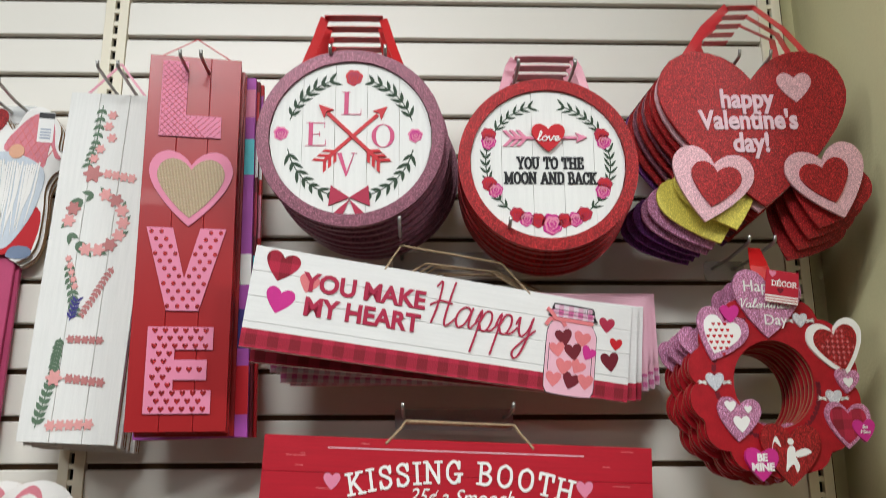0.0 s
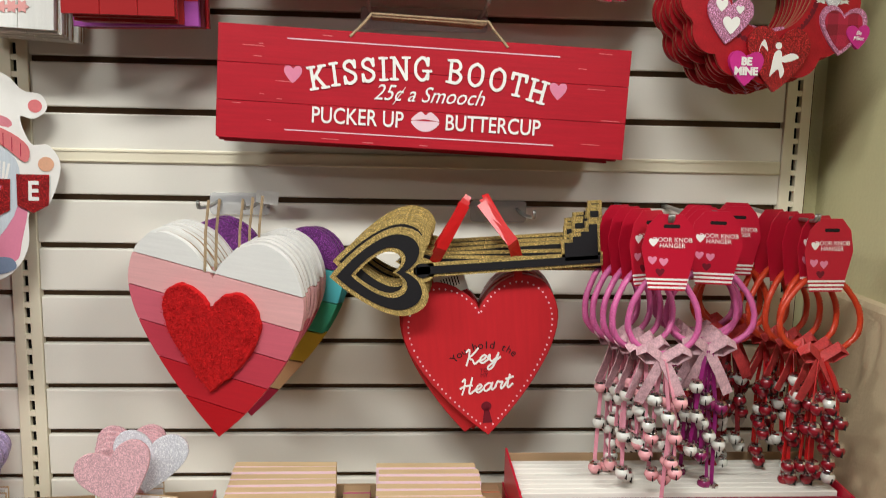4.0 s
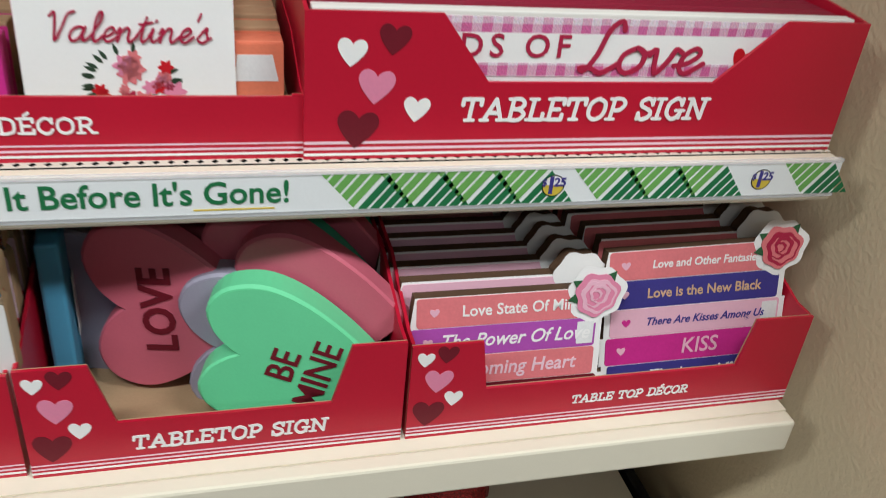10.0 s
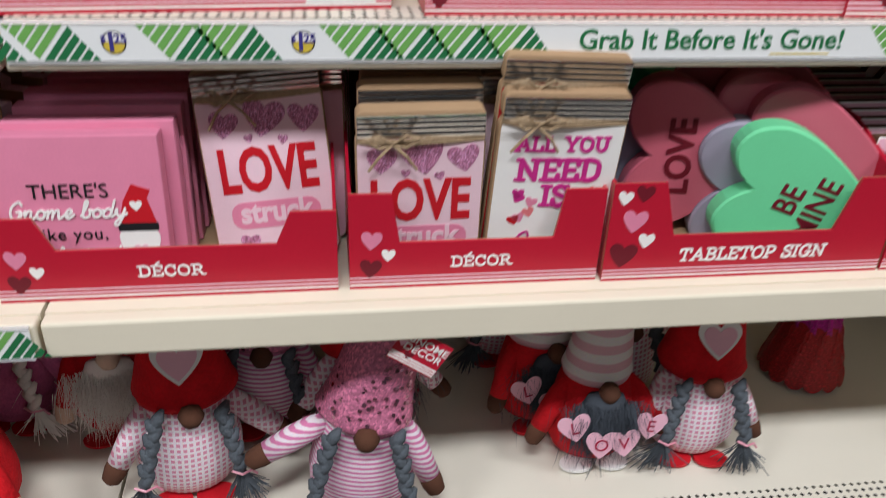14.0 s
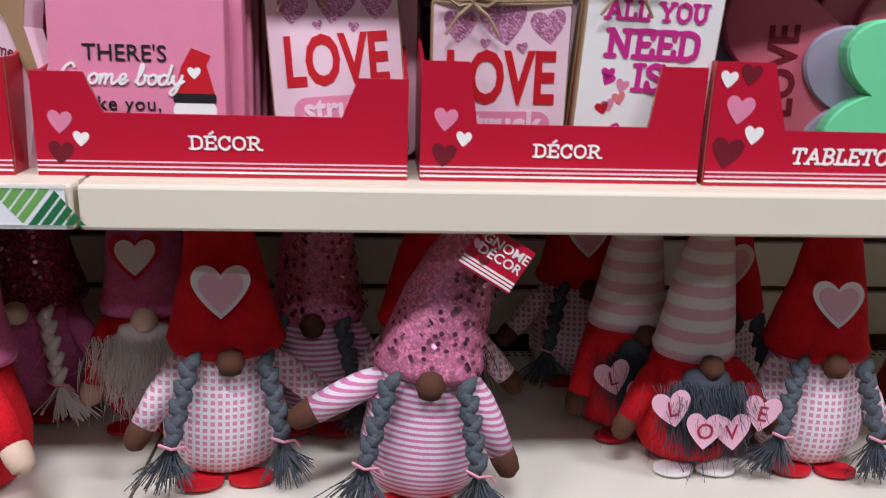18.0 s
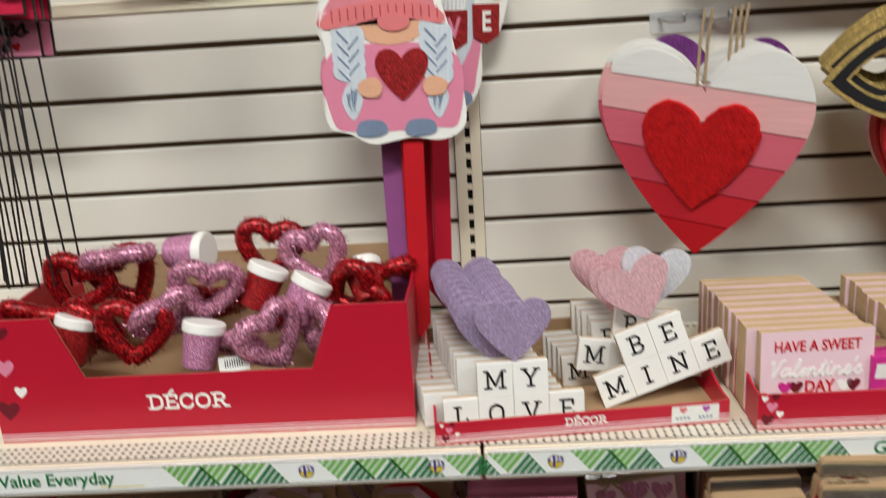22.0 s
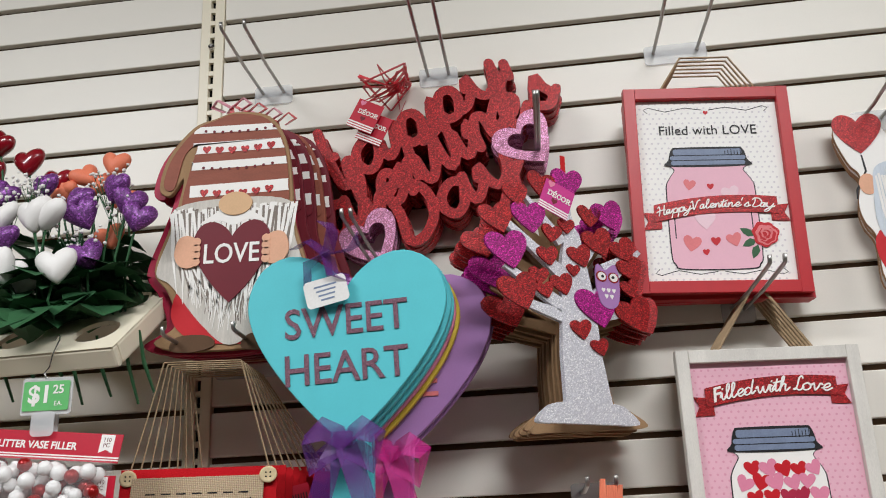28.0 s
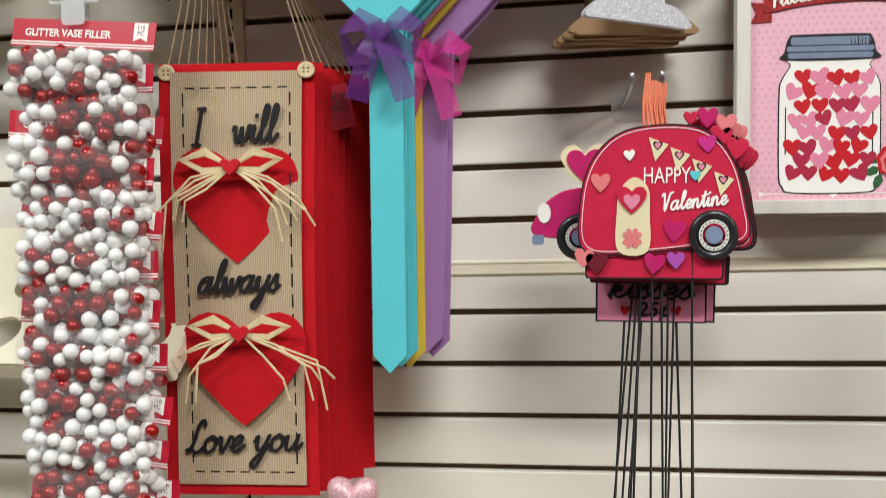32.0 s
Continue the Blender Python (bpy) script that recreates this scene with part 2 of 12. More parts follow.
M = dict(
    slat=pieces(paint("slat_laminate", (0.82, 0.785, 0.705), 0.38, vary=0.035, scale=6, bump=0.03), 0.04),
    groove=paint("raw_fibreboard", (0.11, 0.062, 0.032), 0.9, vary=0.25),
    cream=paint("cream_powder_coat", (0.80, 0.735, 0.575), 0.35, vary=0.04, scale=9, bump=0.04, fine=900),
    dirty=paint("worn_cream_paint", (0.74, 0.69, 0.575), 0.42, vary=0.1, scale=5, bump=0.06, fine=700),
    shop=paint("unseen_wall_dark", (0.07, 0.066, 0.062), 0.7, vary=0.1, scale=3),
    black=paint("black_plastic", (0.012, 0.012, 0.013), 0.5),
    # near-black that stands for the shade in folds, slots and small holes
    hole=paint("hole_shade_black", (0.01, 0.009, 0.008), 0.9),
    beige=paint("orange_peel_beige_paint", (0.66, 0.54, 0.35), 0.45, vary=0.05, scale=4, bump=0.5, fine=160),
    sage=paint("pale_yellow_paint", (0.66, 0.62, 0.36), 0.45, vary=0.05, scale=4, bump=0.4, fine=160),
    lit_face=paint("lit_face_white", (0.78, 0.79, 0.80), 0.4, vary=0.03, scale=5),
    floor=paint("vinyl_tile", (0.09, 0.07, 0.055), 0.35, vary=0.12, scale=7, bump=0.02),
    ceiling=paint("dimmed_ceiling_tile", (0.36, 0.355, 0.34), 0.9, vary=0.05, scale=60),
    steel=paint("zinc_wire", (0.42, 0.41, 0.39), 0.35, metal=0.9, vary=0.15),
    chrome=paint("chrome", (0.8, 0.8, 0.8), 0.15, metal=1.0, bump=0),
    white=paint("white_print", (0.86, 0.84, 0.80), 0.5, vary=0.03, bump=0.02),
    cardred=paint("red_carton", (0.50, 0.008, 0.03), 0.35, vary=0.07, scale=12, bump=0.03, fine=300),
    cardred2=paint("red_carton_inside", (0.33, 0.012, 0.022), 0.5, vary=0.1),
    kraft=paint("kraft_board", (0.42, 0.27, 0.15), 0.8, vary=0.12, scale=14, bump=0.08, stretch=(1, 1, 5)),
    mdf=paint("fibreboard_edge", (0.36, 0.22, 0.115), 0.85, vary=0.15, scale=50, bump=0.1),
    darkmdf=paint("brown_board_edge", (0.12, 0.065, 0.035), 0.8, vary=0.2, scale=40),
    pine=paint("pine_block", (0.62, 0.44, 0.25), 0.65, vary=0.16, scale=16, bump=0.08, fine=200, stretch=(1, 8, 8)),
    plank=paint("white_washed_plank", (0.80, 0.79, 0.75), 0.55, vary=0.09, scale=22, bump=0.12, fine=260, stretch=(9, 9, 0.6)),
    plankh=paint("white_washed_board", (0.80, 0.79, 0.76), 0.55, vary=0.09, scale=22, bump=0.12, fine=260, stretch=(0.6, 9, 9)),
    redwood=paint("red_stained_board", (0.48, 0.010, 0.024), 0.5, vary=0.22, scale=24, bump=0.15, fine=260, stretch=(0.5, 9, 9)),
    redgloss=paint("red_gloss_print", (0.36, 0.014, 0.016), 0.33, vary=0.08, scale=9, bump=0.03, coat=0.12),
    maroon=paint("maroon_print", (0.16, 0.01, 0.02), 0.5),
    berry=paint("berry_ink", (0.42, 0.02, 0.06), 0.5, vary=0.1),
    ink=paint("black_ink", (0.015, 0.014, 0.016), 0.5),
    navy=paint("navy_print", (0.055, 0.045, 0.24), 0.5),
    pink=paint("pink_print", (0.74, 0.24, 0.36), 0.5, vary=0.06),
    rose=paint("pale_pink_print", (0.80, 0.45, 0.54), 0.5, vary=0.05),
    blush=paint("blush_print", (0.82, 0.58, 0.64), 0.5, vary=0.05),
    hot=paint("magenta_print", (0.60, 0.03, 0.25), 0.45),
    coral=paint("coral_print", (0.75, 0.20, 0.21), 0.5),
    mauve=paint("mauve_print", (0.42, 0.08, 0.40), 0.5),
    red=paint("red_print", (0.55, 0.012, 0.02), 0.45, vary=0.08),
    teal=paint("teal_paint", (0.10, 0.56, 0.62), 0.45, vary=0.06),
    lilac=paint("lilac_paint", (0.40, 0.20, 0.46), 0.45, vary=0.07),
    green=paint("mint_foam", (0.16, 0.66, 0.32), 0.5, vary=0.05),
    green2=paint("jade_foam", (0.05, 0.40, 0.24), 0.5, vary=0.06),
    blue=paint("sky_blue_foam", (0.09, 0.34, 0.52), 0.5, vary=0.05),
    foampink=paint("rose_foam", (0.60, 0.13, 0.18), 0.5, vary=0.06),
    foamgrey=paint("grey_lilac_foam", (0.32, 0.29, 0.36), 0.5, vary=0.06),
    leaf=paint("leaf_green", (0.035, 0.12, 0.05), 0.5, vary=0.25, scale=60),
    leafy=paint("printed_leaf", (0.035, 0.065, 0.036), 0.6, vary=0.2),
    yellow=paint("yellow_paint", (0.70, 0.52, 0.06), 0.5),
    orange=paint("coral_foam", (0.80, 0.22, 0.12), 0.5),
    skin=paint("peach_print", (0.78, 0.42, 0.27), 0.55),
    grey=paint("grey_blue_print", (0.20, 0.26, 0.38), 0.5, vary=0.2),
    lid=paint("jar_lid_print", (0.20, 0.25, 0.36), 0.45, vary=0.25, scale=60),
    beard=paint("beard_print", (0.62, 0.68, 0.74), 0.55, vary=0.16, scale=50, stretch=(6, 6, 0.5)),
    hatknit=paint("pink_knit_print", (0.74, 0.24, 0.29), 0.6, vary=0.2, scale=40),
    hatbrown=paint("painted_russet_wood", (0.30, 0.085, 0.05), 0.55, vary=0.25, scale=25, stretch=(1, 1, 4)),
    tan=paint("tan_paint", (0.70, 0.44, 0.24), 0.5, vary=0.12),
    tag_green=paint("strip_green_light", (0.17, 0.42, 0.10), 0.45),
    tag_dark=paint("strip_green_dark", (0.02, 0.17, 0.06), 0.45),
    strip=paint("strip_white", (0.83, 0.84, 0.82), 0.3, vary=0.02),
    twine=paint("jute_twine", (0.42, 0.30, 0.18), 0.9, vary=0.3, scale=200),
    raffia=paint("raffia", (0.74, 0.60, 0.36), 0.7, vary=0.2, scale=90),
    burlap=bands("burlap", (0.40, 0.28, 0.17), (0.70, 0.55, 0.37), 430, "Z", 0.3, 0.95, checks=True),
    felt=paint("red_felt", (0.52, 0.006, 0.012), 0.95, vary=0.12, scale=60, bump=0.3),
    fuzzy=paint("fuzzy_red_pile", (0.62, 0.01, 0.012), 1.0, vary=0.35, scale=120, bump=1.0, fine=320),
    plush=paint("red_plush", (0.66, 0.008, 0.014), 0.95, vary=0.3, scale=50, bump=0.6, fine=250),
    pinkfur=paint("pink_plush", (0.70, 0.16, 0.34), 0.95, vary=0.3, scale=50, bump=0.8, fine=250),
    knit=bands("striped_knit", (0.80, 0.46, 0.52), (0.86, 0.82, 0.78), 42, "Z", 0.12),
    stripes=bands("striped_jersey", (0.74, 0.22, 0.42), (0.90, 0.80, 0.84), 165, "Z", 0.12),
    gingham=bands("gingham_cloth", (0.80, 0.31, 0.43), (0.92, 0.83, 0.86), 140, "Z", 0.3, checks=True, lone=True),
    plaid=bands("buffalo_plaid", (0.26, 0.008, 0.02), (0.55, 0.02, 0.06), 32, "Z", 0.2, checks=True),
    pinkplaid=bands("pink_check", (0.72, 0.15, 0.36), (0.88, 0.74, 0.80), 62, "Z", 0.2, checks=True),
    yarn=paint("grey_yarn", (0.095, 0.11, 0.125), 0.95, vary=0.3, scale=120, bump=0.8),
    brownskin=paint("brown_felt", (0.10, 0.04, 0.022), 0.95, bump=0.3),
    paleskin=paint("cream_felt", (0.72, 0.52, 0.38), 0.95, bump=0.3),
    whitefur=paint("white_fur", (0.80, 0.76, 0.70), 0.9, vary=0.1, scale=80),
    darkfur=paint("dark_grey_fur", (0.06, 0.07, 0.085), 0.9, vary=0.2, scale=80),
    ribbon=paint("red_satin", (0.58, 0.01, 0.012), 0.3, vary=0.15, stretch=(1, 1, 4)),
    pinkribbon=paint("pink_satin", (0.75, 0.30, 0.38), 0.3, vary=0.12),
    rope=paint("pink_satin_cord", (0.62, 0.12, 0.32), 0.35, vary=0.2, scale=150),
    redrope=paint("orange_red_cord", (0.62, 0.05, 0.015), 0.35, vary=0.2, scale=150),
    bell_w=paint("pearl_white_bell", (0.70, 0.70, 0.64), 0.28, vary=0.05, coat=0.5),
    bell_r=paint("cherry_red_bell", (0.24, 0.004, 0.012), 0.22, vary=0.1, coat=0.7),
    bell_p=paint("blush_bell", (0.78, 0.36, 0.38), 0.25, vary=0.05, coat=0.6),
    bell_m=paint("plum_bell", (0.22, 0.01, 0.09), 0.25, vary=0.05, coat=0.6),
    bow_w=paint("printed_ribbon_white", (0.80, 0.40, 0.44), 0.5, vary=0.5, scale=110),
    bow_r=paint("printed_ribbon_red", (0.62, 0.06, 0.06), 0.5, vary=0.4, scale=110),
    organza=clear("purple_organza", (0.14, 0.03, 0.24), 0.42, 0.4),
    organzap=clear("magenta_organza", (0.70, 0.03, 0.30), 0.42, 0.4),
    sheer=clear("sheer_red_ribbon", (0.75, 0.03, 0.05), 0.7, 0.35),
    film=clear("clear_film", (0.9, 0.9, 0.9), 0.08, 0.04),
    beardw=paint("warm_white_beard", (0.64, 0.60, 0.54), 0.6, vary=0.25, scale=40, stretch=(6, 6, 0.6)),
    beardg=paint("brown_grey_groove", (0.23, 0.19, 0.16), 0.7),
    plastic=clear("clear_plastic", (0.85, 0.87, 0.88), 0.35, 0.15),
    beadw=paint("white_bead", (0.83, 0.82, 0.80), 0.4, vary=0.04, coat=0.3),
    beadr=paint("red_metallic_bead", (0.34, 0.008, 0.008), 0.28, metal=0.3, vary=0.12, scale=80),
    foamw=paint("white_foam_heart", (0.82, 0.80, 0.77), 0.45, vary=0.05),
    pricegreen=paint("price_green", (0.13, 0.50, 0.16), 0.4),
    tyre=paint("black_enamel", (0.02, 0.02, 0.022), 0.3, coat=0.4),
    enamel=paint("red_enamel", (0.60, 0.022, 0.065), 0.28, vary=0.15, scale=40, bump=0.35, fine=60, coat=0.4),
    enamelp=paint("magenta_enamel", (0.55, 0.02, 0.14), 0.28, vary=0.15, scale=40, bump=0.3, fine=60, coat=0.4),
    enamelc=paint("cream_enamel", (0.80, 0.70, 0.45), 0.3, coat=0.4),
    paper=paint("tag_paper", (0.80, 0.79, 0.76), 0.6),
    tape=clear("hologram", (0.8, 0.8, 0.85), 0.5),
)
G = dict(
    red=glitter("red_glitter", (0.36, 0.008, 0.010), dark=0.3),
    pink=glitter("pink_glitter", (0.66, 0.24, 0.40)),
    blush=glitter("blush_glitter", (0.80, 0.46, 0.50), dark=0.6, spark=1.3),
    purple=glitter("purple_glitter", (0.17, 0.03, 0.20)),
    lilac=glitter("lilac_glitter", (0.40, 0.30, 0.47), dark=0.6, spark=1.6),
    plum=glitter("plum_rose_glitter", (0.23, 0.070, 0.105), dark=0.4, spark=1.8),
    magenta=glitter("magenta_glitter", (0.42, 0.006, 0.22)),
    yellow=glitter("yellow_glitter", (0.74, 0.62, 0.10), dark=0.7, spark=1.3),
    white=glitter("white_glitter", (0.70, 0.70, 0.76), dark=0.75, spark=1.4),
    gold=glitter("gold_glitter", (0.52, 0.36, 0.12), dark=0.4, spark=1.8),
    sequin=glitter("pink_sequins", (0.72, 0.22, 0.36), flake=420, dark=0.6, spark=1.35),
    sequind=glitter("wine_sequins", (0.24, 0.02, 0.07), flake=380, dark=0.35, spark=2.4),
    tinsel=glitter("red_tinsel", (0.36, 0.004, 0.008), flake=460, dark=0.05, spark=2.8),
    tinselp=glitter("pink_tinsel", (0.66, 0.24, 0.36), flake=460, dark=0.16, spark=2.2),
    text=glitter("wine_glitter_ink", (0.22, 0.10, 0.14), flake=1400, dark=0.5, spark=1.8),
)

for k_ in ("tinsel", "tinselp"):
    b_ = G[k_].node_tree.nodes["Principled BSDF"]
    b_.inputs["Roughness"].default_value, b_.inputs["Metallic"].default_value = 0.3, 0.35


# ---- building helpers ----
def mesh_of(name, bm, material):
    for f in bm.faces:
        f.smooth = False
    me = bpy.data.meshes.new(name)
    bmesh.ops.recalc_face_normals(bm, faces=bm.faces)
    bm.to_mesh(me)
    bm.free()
    me.materials.append(material)
    return me


def part(name, bm, material, parent=None, label="", at=None, smooth=False):
    """Links a bmesh (or a ready mesh) as one mesh object, under a thing or a part."""
    me = bm if isinstance(bm, bpy.types.Mesh) else mesh_of(name, bm, material)
    if smooth:
        me.polygons.foreach_set("use_smooth", [True] * len(me.polygons))
    ob = new(name, me)
    if parent is not None:
        ob.parent = parent
    if at is not None:
        ob.matrix_basis = at
    if label:
        ob["label"] = label
    return ob


def stuff(ob):
    """Pieces too small to pick apart."""
    return tagged(ob, kind="stuff")


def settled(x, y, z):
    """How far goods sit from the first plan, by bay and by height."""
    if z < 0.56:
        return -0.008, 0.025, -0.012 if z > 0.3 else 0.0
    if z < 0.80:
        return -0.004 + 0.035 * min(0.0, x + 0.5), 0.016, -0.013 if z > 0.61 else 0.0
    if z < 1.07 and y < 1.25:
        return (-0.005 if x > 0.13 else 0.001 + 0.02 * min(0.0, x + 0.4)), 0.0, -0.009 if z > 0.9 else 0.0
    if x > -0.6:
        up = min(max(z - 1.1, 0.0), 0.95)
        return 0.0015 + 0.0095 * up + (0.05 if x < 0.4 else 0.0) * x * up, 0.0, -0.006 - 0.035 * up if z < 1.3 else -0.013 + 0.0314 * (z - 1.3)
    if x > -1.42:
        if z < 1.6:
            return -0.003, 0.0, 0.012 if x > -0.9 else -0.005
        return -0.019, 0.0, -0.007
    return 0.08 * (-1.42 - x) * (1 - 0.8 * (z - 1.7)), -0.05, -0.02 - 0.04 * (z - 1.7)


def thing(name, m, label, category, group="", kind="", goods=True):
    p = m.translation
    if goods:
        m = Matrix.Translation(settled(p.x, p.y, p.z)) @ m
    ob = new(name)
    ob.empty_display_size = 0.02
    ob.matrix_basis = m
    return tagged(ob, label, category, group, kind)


def box(x0, x1, y0, y1, z0, z1, bm=None, bevel=0.0):
    own = bm is None
    bm = bm or bmesh.new()
    v = [bm.verts.new((x, y, z)) for x in (x0, x1) for y in (y0, y1) for z in (z0, z1)]
    for q in ((0, 1, 3, 2), (4, 6, 7, 5), (0, 4, 5, 1), (2, 3, 7, 6), (0, 2, 6, 4), (1, 5, 7, 3)):
        bm.faces.new([v[i] for i in q])
    if bevel and own:
        bmesh.ops.bevel(bm, geom=bm.edges[:], offset=bevel, segments=2, affect="EDGES", profile=0.5)
    return bm


def slab(pts, depth, bm=None, y=0.0, bevel=0.0, holes=()):
    """A flat board of an outline in x, z: its back at y, its front at y - depth, with a softened front edge."""
    bm = bm or bmesh.new()
    n = len(pts)
    cx, cz = sum(p[0] for p in pts) / n, sum(p[1] for p in pts) / n
    rings = [(y, 0.0), (y - depth + bevel, 0.0)] + ([(y - depth, bevel)] if bevel else [])
    area = sum(pts[i - 1][0] * pts[i][1] - pts[i][0] * pts[i - 1][1] for i in range(n))
    s = 1 if area > 0 else -1
    loops = []
    for yy, inset in rings:
        ring = []
        for i, (px, pz) in enumerate(pts):
            if inset:
                ax, az = pts[i - 1]
                bx, bz = pts[(i + 1) % n]
                dx, dz = bx - ax, bz - az
                k = math.hypot(dx, dz) or 1
                px, pz = px - s * dz / k * inset, pz + s * dx / k * inset
            ring.append(bm.verts.new((px, yy, pz)))
        loops.append(ring)
    for a, b in zip(loops, loops[1:]):
        for i in range(n):
            bm.faces.new((a[i - 1], a[i], b[i], b[i - 1]))
    bm.faces.new(loops[0])
    bm.faces.new(loops[-1])
    return bm


def ring_slab(outer, inner, depth, bm=None, y=0.0):
    """A board between two outlines with the same number of points."""
    bm = bm or bmesh.new()
    lo = [[bm.verts.new((p[0], yy, p[1])) for p in o] for o in (outer, inner) for yy in (y, y - depth)]
    n = len(outer)
    ob, of, ib, fi = lo
    for i in range(n):
        for a, b in ((ob, of), (of, fi), (fi, ib), (ib, ob)):
            bm.faces.new((a[i - 1], a[i], b[i], b[i - 1]))
    return bm


def rect(w, h, r=0.0, x=0.0, z=0.0, seg=4):
    if not r:
        return [(x - w / 2, z - h / 2), (x + w / 2, z - h / 2), (x + w / 2, z + h / 2), (x - w / 2, z + h / 2)]
    out = []
    for cx, cz, a in ((w / 2 - r, -h / 2 + r, -90), (w / 2 - r, h / 2 - r, 0), (-w / 2 + r, h / 2 - r, 90), (-w / 2 + r, -h / 2 + r, 180)):
        for k in range(seg + 1):
            t = radians(a + 90 * k / seg)
            out.append((x + cx + r * math.cos(t), z + cz + r * math.sin(t)))
    return out


def disc(r, x=0.0, z=0.0, n=48, rz=None):
    return [(x + r * math.cos(2 * math.pi * k / n), z + (rz or r) * math.sin(2 * math.pi * k / n)) for k in range(n)]


HALF_HEART = [(0.0, -0.5), (0.135, -0.375), (0.29, -0.2), (0.42, -0.01), (0.49, 0.16), (0.492, 0.30), (0.425, 0.435), (0.29, 0.5), (0.145, 0.462), (0.045, 0.375), (0.0, 0.305)]


def half_curve(keys, n):
    """n + 1 points along a smooth open curve through the keys, evenly by key."""
    out, m = [], len(keys) - 1
    for q in range(n + 1):
        u = q / n * m
        k = min(int(u), m - 1)
        t = u - k
        p0, p1, p2, p3 = (Vector(keys[min(max(k + d, 0), m)]) for d in (-1, 0, 1, 2))
        c = 0.5 * (2 * p1 + (p2 - p0) * t + (2 * p0 - 5 * p1 + 4 * p2 - p3) * t * t + (3 * p1 - p0 - 3 * p2 + p3) * t ** 3)
        out.append((c.x, c.y))
    return out


def heart(w, h, x=0.0, z=0.0, turn=0.0, n=40):
    """A heart outline, w by h, about its middle."""
    half = half_curve(HALF_HEART, n // 2)
    c, s = math.cos(radians(turn)), math.sin(radians(turn))
    full = half + [(-a, b) for a, b in reversed(half[1:-1])]
    return [(x + px * w * c - pz * h * s, z + px * w * s + pz * h * c) for px, pz in full]


def blob(keys, n=10, x=0.0, z=0.0, s=1.0):
    """A smooth closed outline through a few key points."""
    out, m = [], len(keys)
    for i in range(m):
        p0, p1, p2, p3 = (Vector(keys[(i + k) % m]) for k in (-1, 0, 1, 2))
        for k in range(n):
            t = k / n
            q = 0.5 * (2 * p1 + (p2 - p0) * t + (2 * p0 - 5 * p1 + 4 * p2 - p3) * t * t + (3 * p1 - p0 - 3 * p2 + p3) * t ** 3)
            out.append((x + s * q.x, z + s * q.y))
    return out


def tube(path, r, bm=None, n=6, cap=True, flat=1.0):
    """A round wire along a path."""
    bm = bm or bmesh.new()
    path = [Vector(p) for p in path]
    rings, up = [], None
    for i, p in enumerate(path):
        d = (path[min(i + 1, len(path) - 1)] - path[max(i - 1, 0)]).normalized()
        if up is None:
            up = Vector((0, 1, 0)) if abs(d.y) < 0.9 else Vector((0, 0, 1))
        side = d.cross(up).normalized()
        up = side.cross(d).normalized()
        rr = r[i] if isinstance(r, (list, tuple)) else r
        rings.append([bm.verts.new(p + (side * math.cos(2 * math.pi * k / n) + up * flat * math.sin(2 * math.pi * k / n)) * rr) for k in range(n)])
    for a, b in zip(rings, rings[1:]):
        for k in range(n):
            bm.faces.new((a[k - 1], a[k], b[k], b[k - 1]))
    if cap:
        bm.faces.new(rings[0])
        bm.faces.new(rings[-1])
    return bm


def turned(profile, n=20, bm=None, at=(0, 0, 0), sy=1.0):
    """A body turned about z from (radius, height) pairs."""
    bm = bm or bmesh.new()
    rings = []
    for r, z in profile:
        rings.append([bm.verts.new((at[0] + max(r, 1e-4) * math.cos(2 * math.pi * k / n), at[1] + sy * max(r, 1e-4) * math.sin(2 * math.pi * k / n), at[2] + z)) for k in range(n)])
    for a, b in zip(rings, rings[1:]):
        for k in range(n):
            bm.faces.new((a[k - 1], a[k], b[k], b[k - 1]))
    bm.faces.new(rings[0])
    bm.faces.new(rings[-1])
    return bm


def strip(path, width, bm=None, thick=0.0006, wide=(1, 0, 0)):
    """A flat ribbon along a path."""
    bm = bm or bmesh.new()
    path = [Vector(p) for p in path]
    prev = None
    for i, p in enumerate(path):
        d = (path[min(i + 1, len(path) - 1)] - path[max(i - 1, 0)]).normalized()
        w = Vector(wide[i] if isinstance(wide[0], (list, tuple)) else wide)
        w = (w - d * w.dot(d)).normalized()
        nn = d.cross(w).normalized() * thick
        ww = (width[i] if isinstance(width, (list, tuple)) else width) / 2
        q = [bm.verts.new(p + w * ww * a + nn * b) for a, b in ((-1, -1), (1, -1), (1, 1), (-1, 1))]
        if prev:
            for k in range(4):
                bm.faces.new((prev[k - 1], prev[k], q[k], q[k - 1]))
        else:
            bm.faces.new(q)
        prev = q
    bm.faces.new(prev)
    return bm


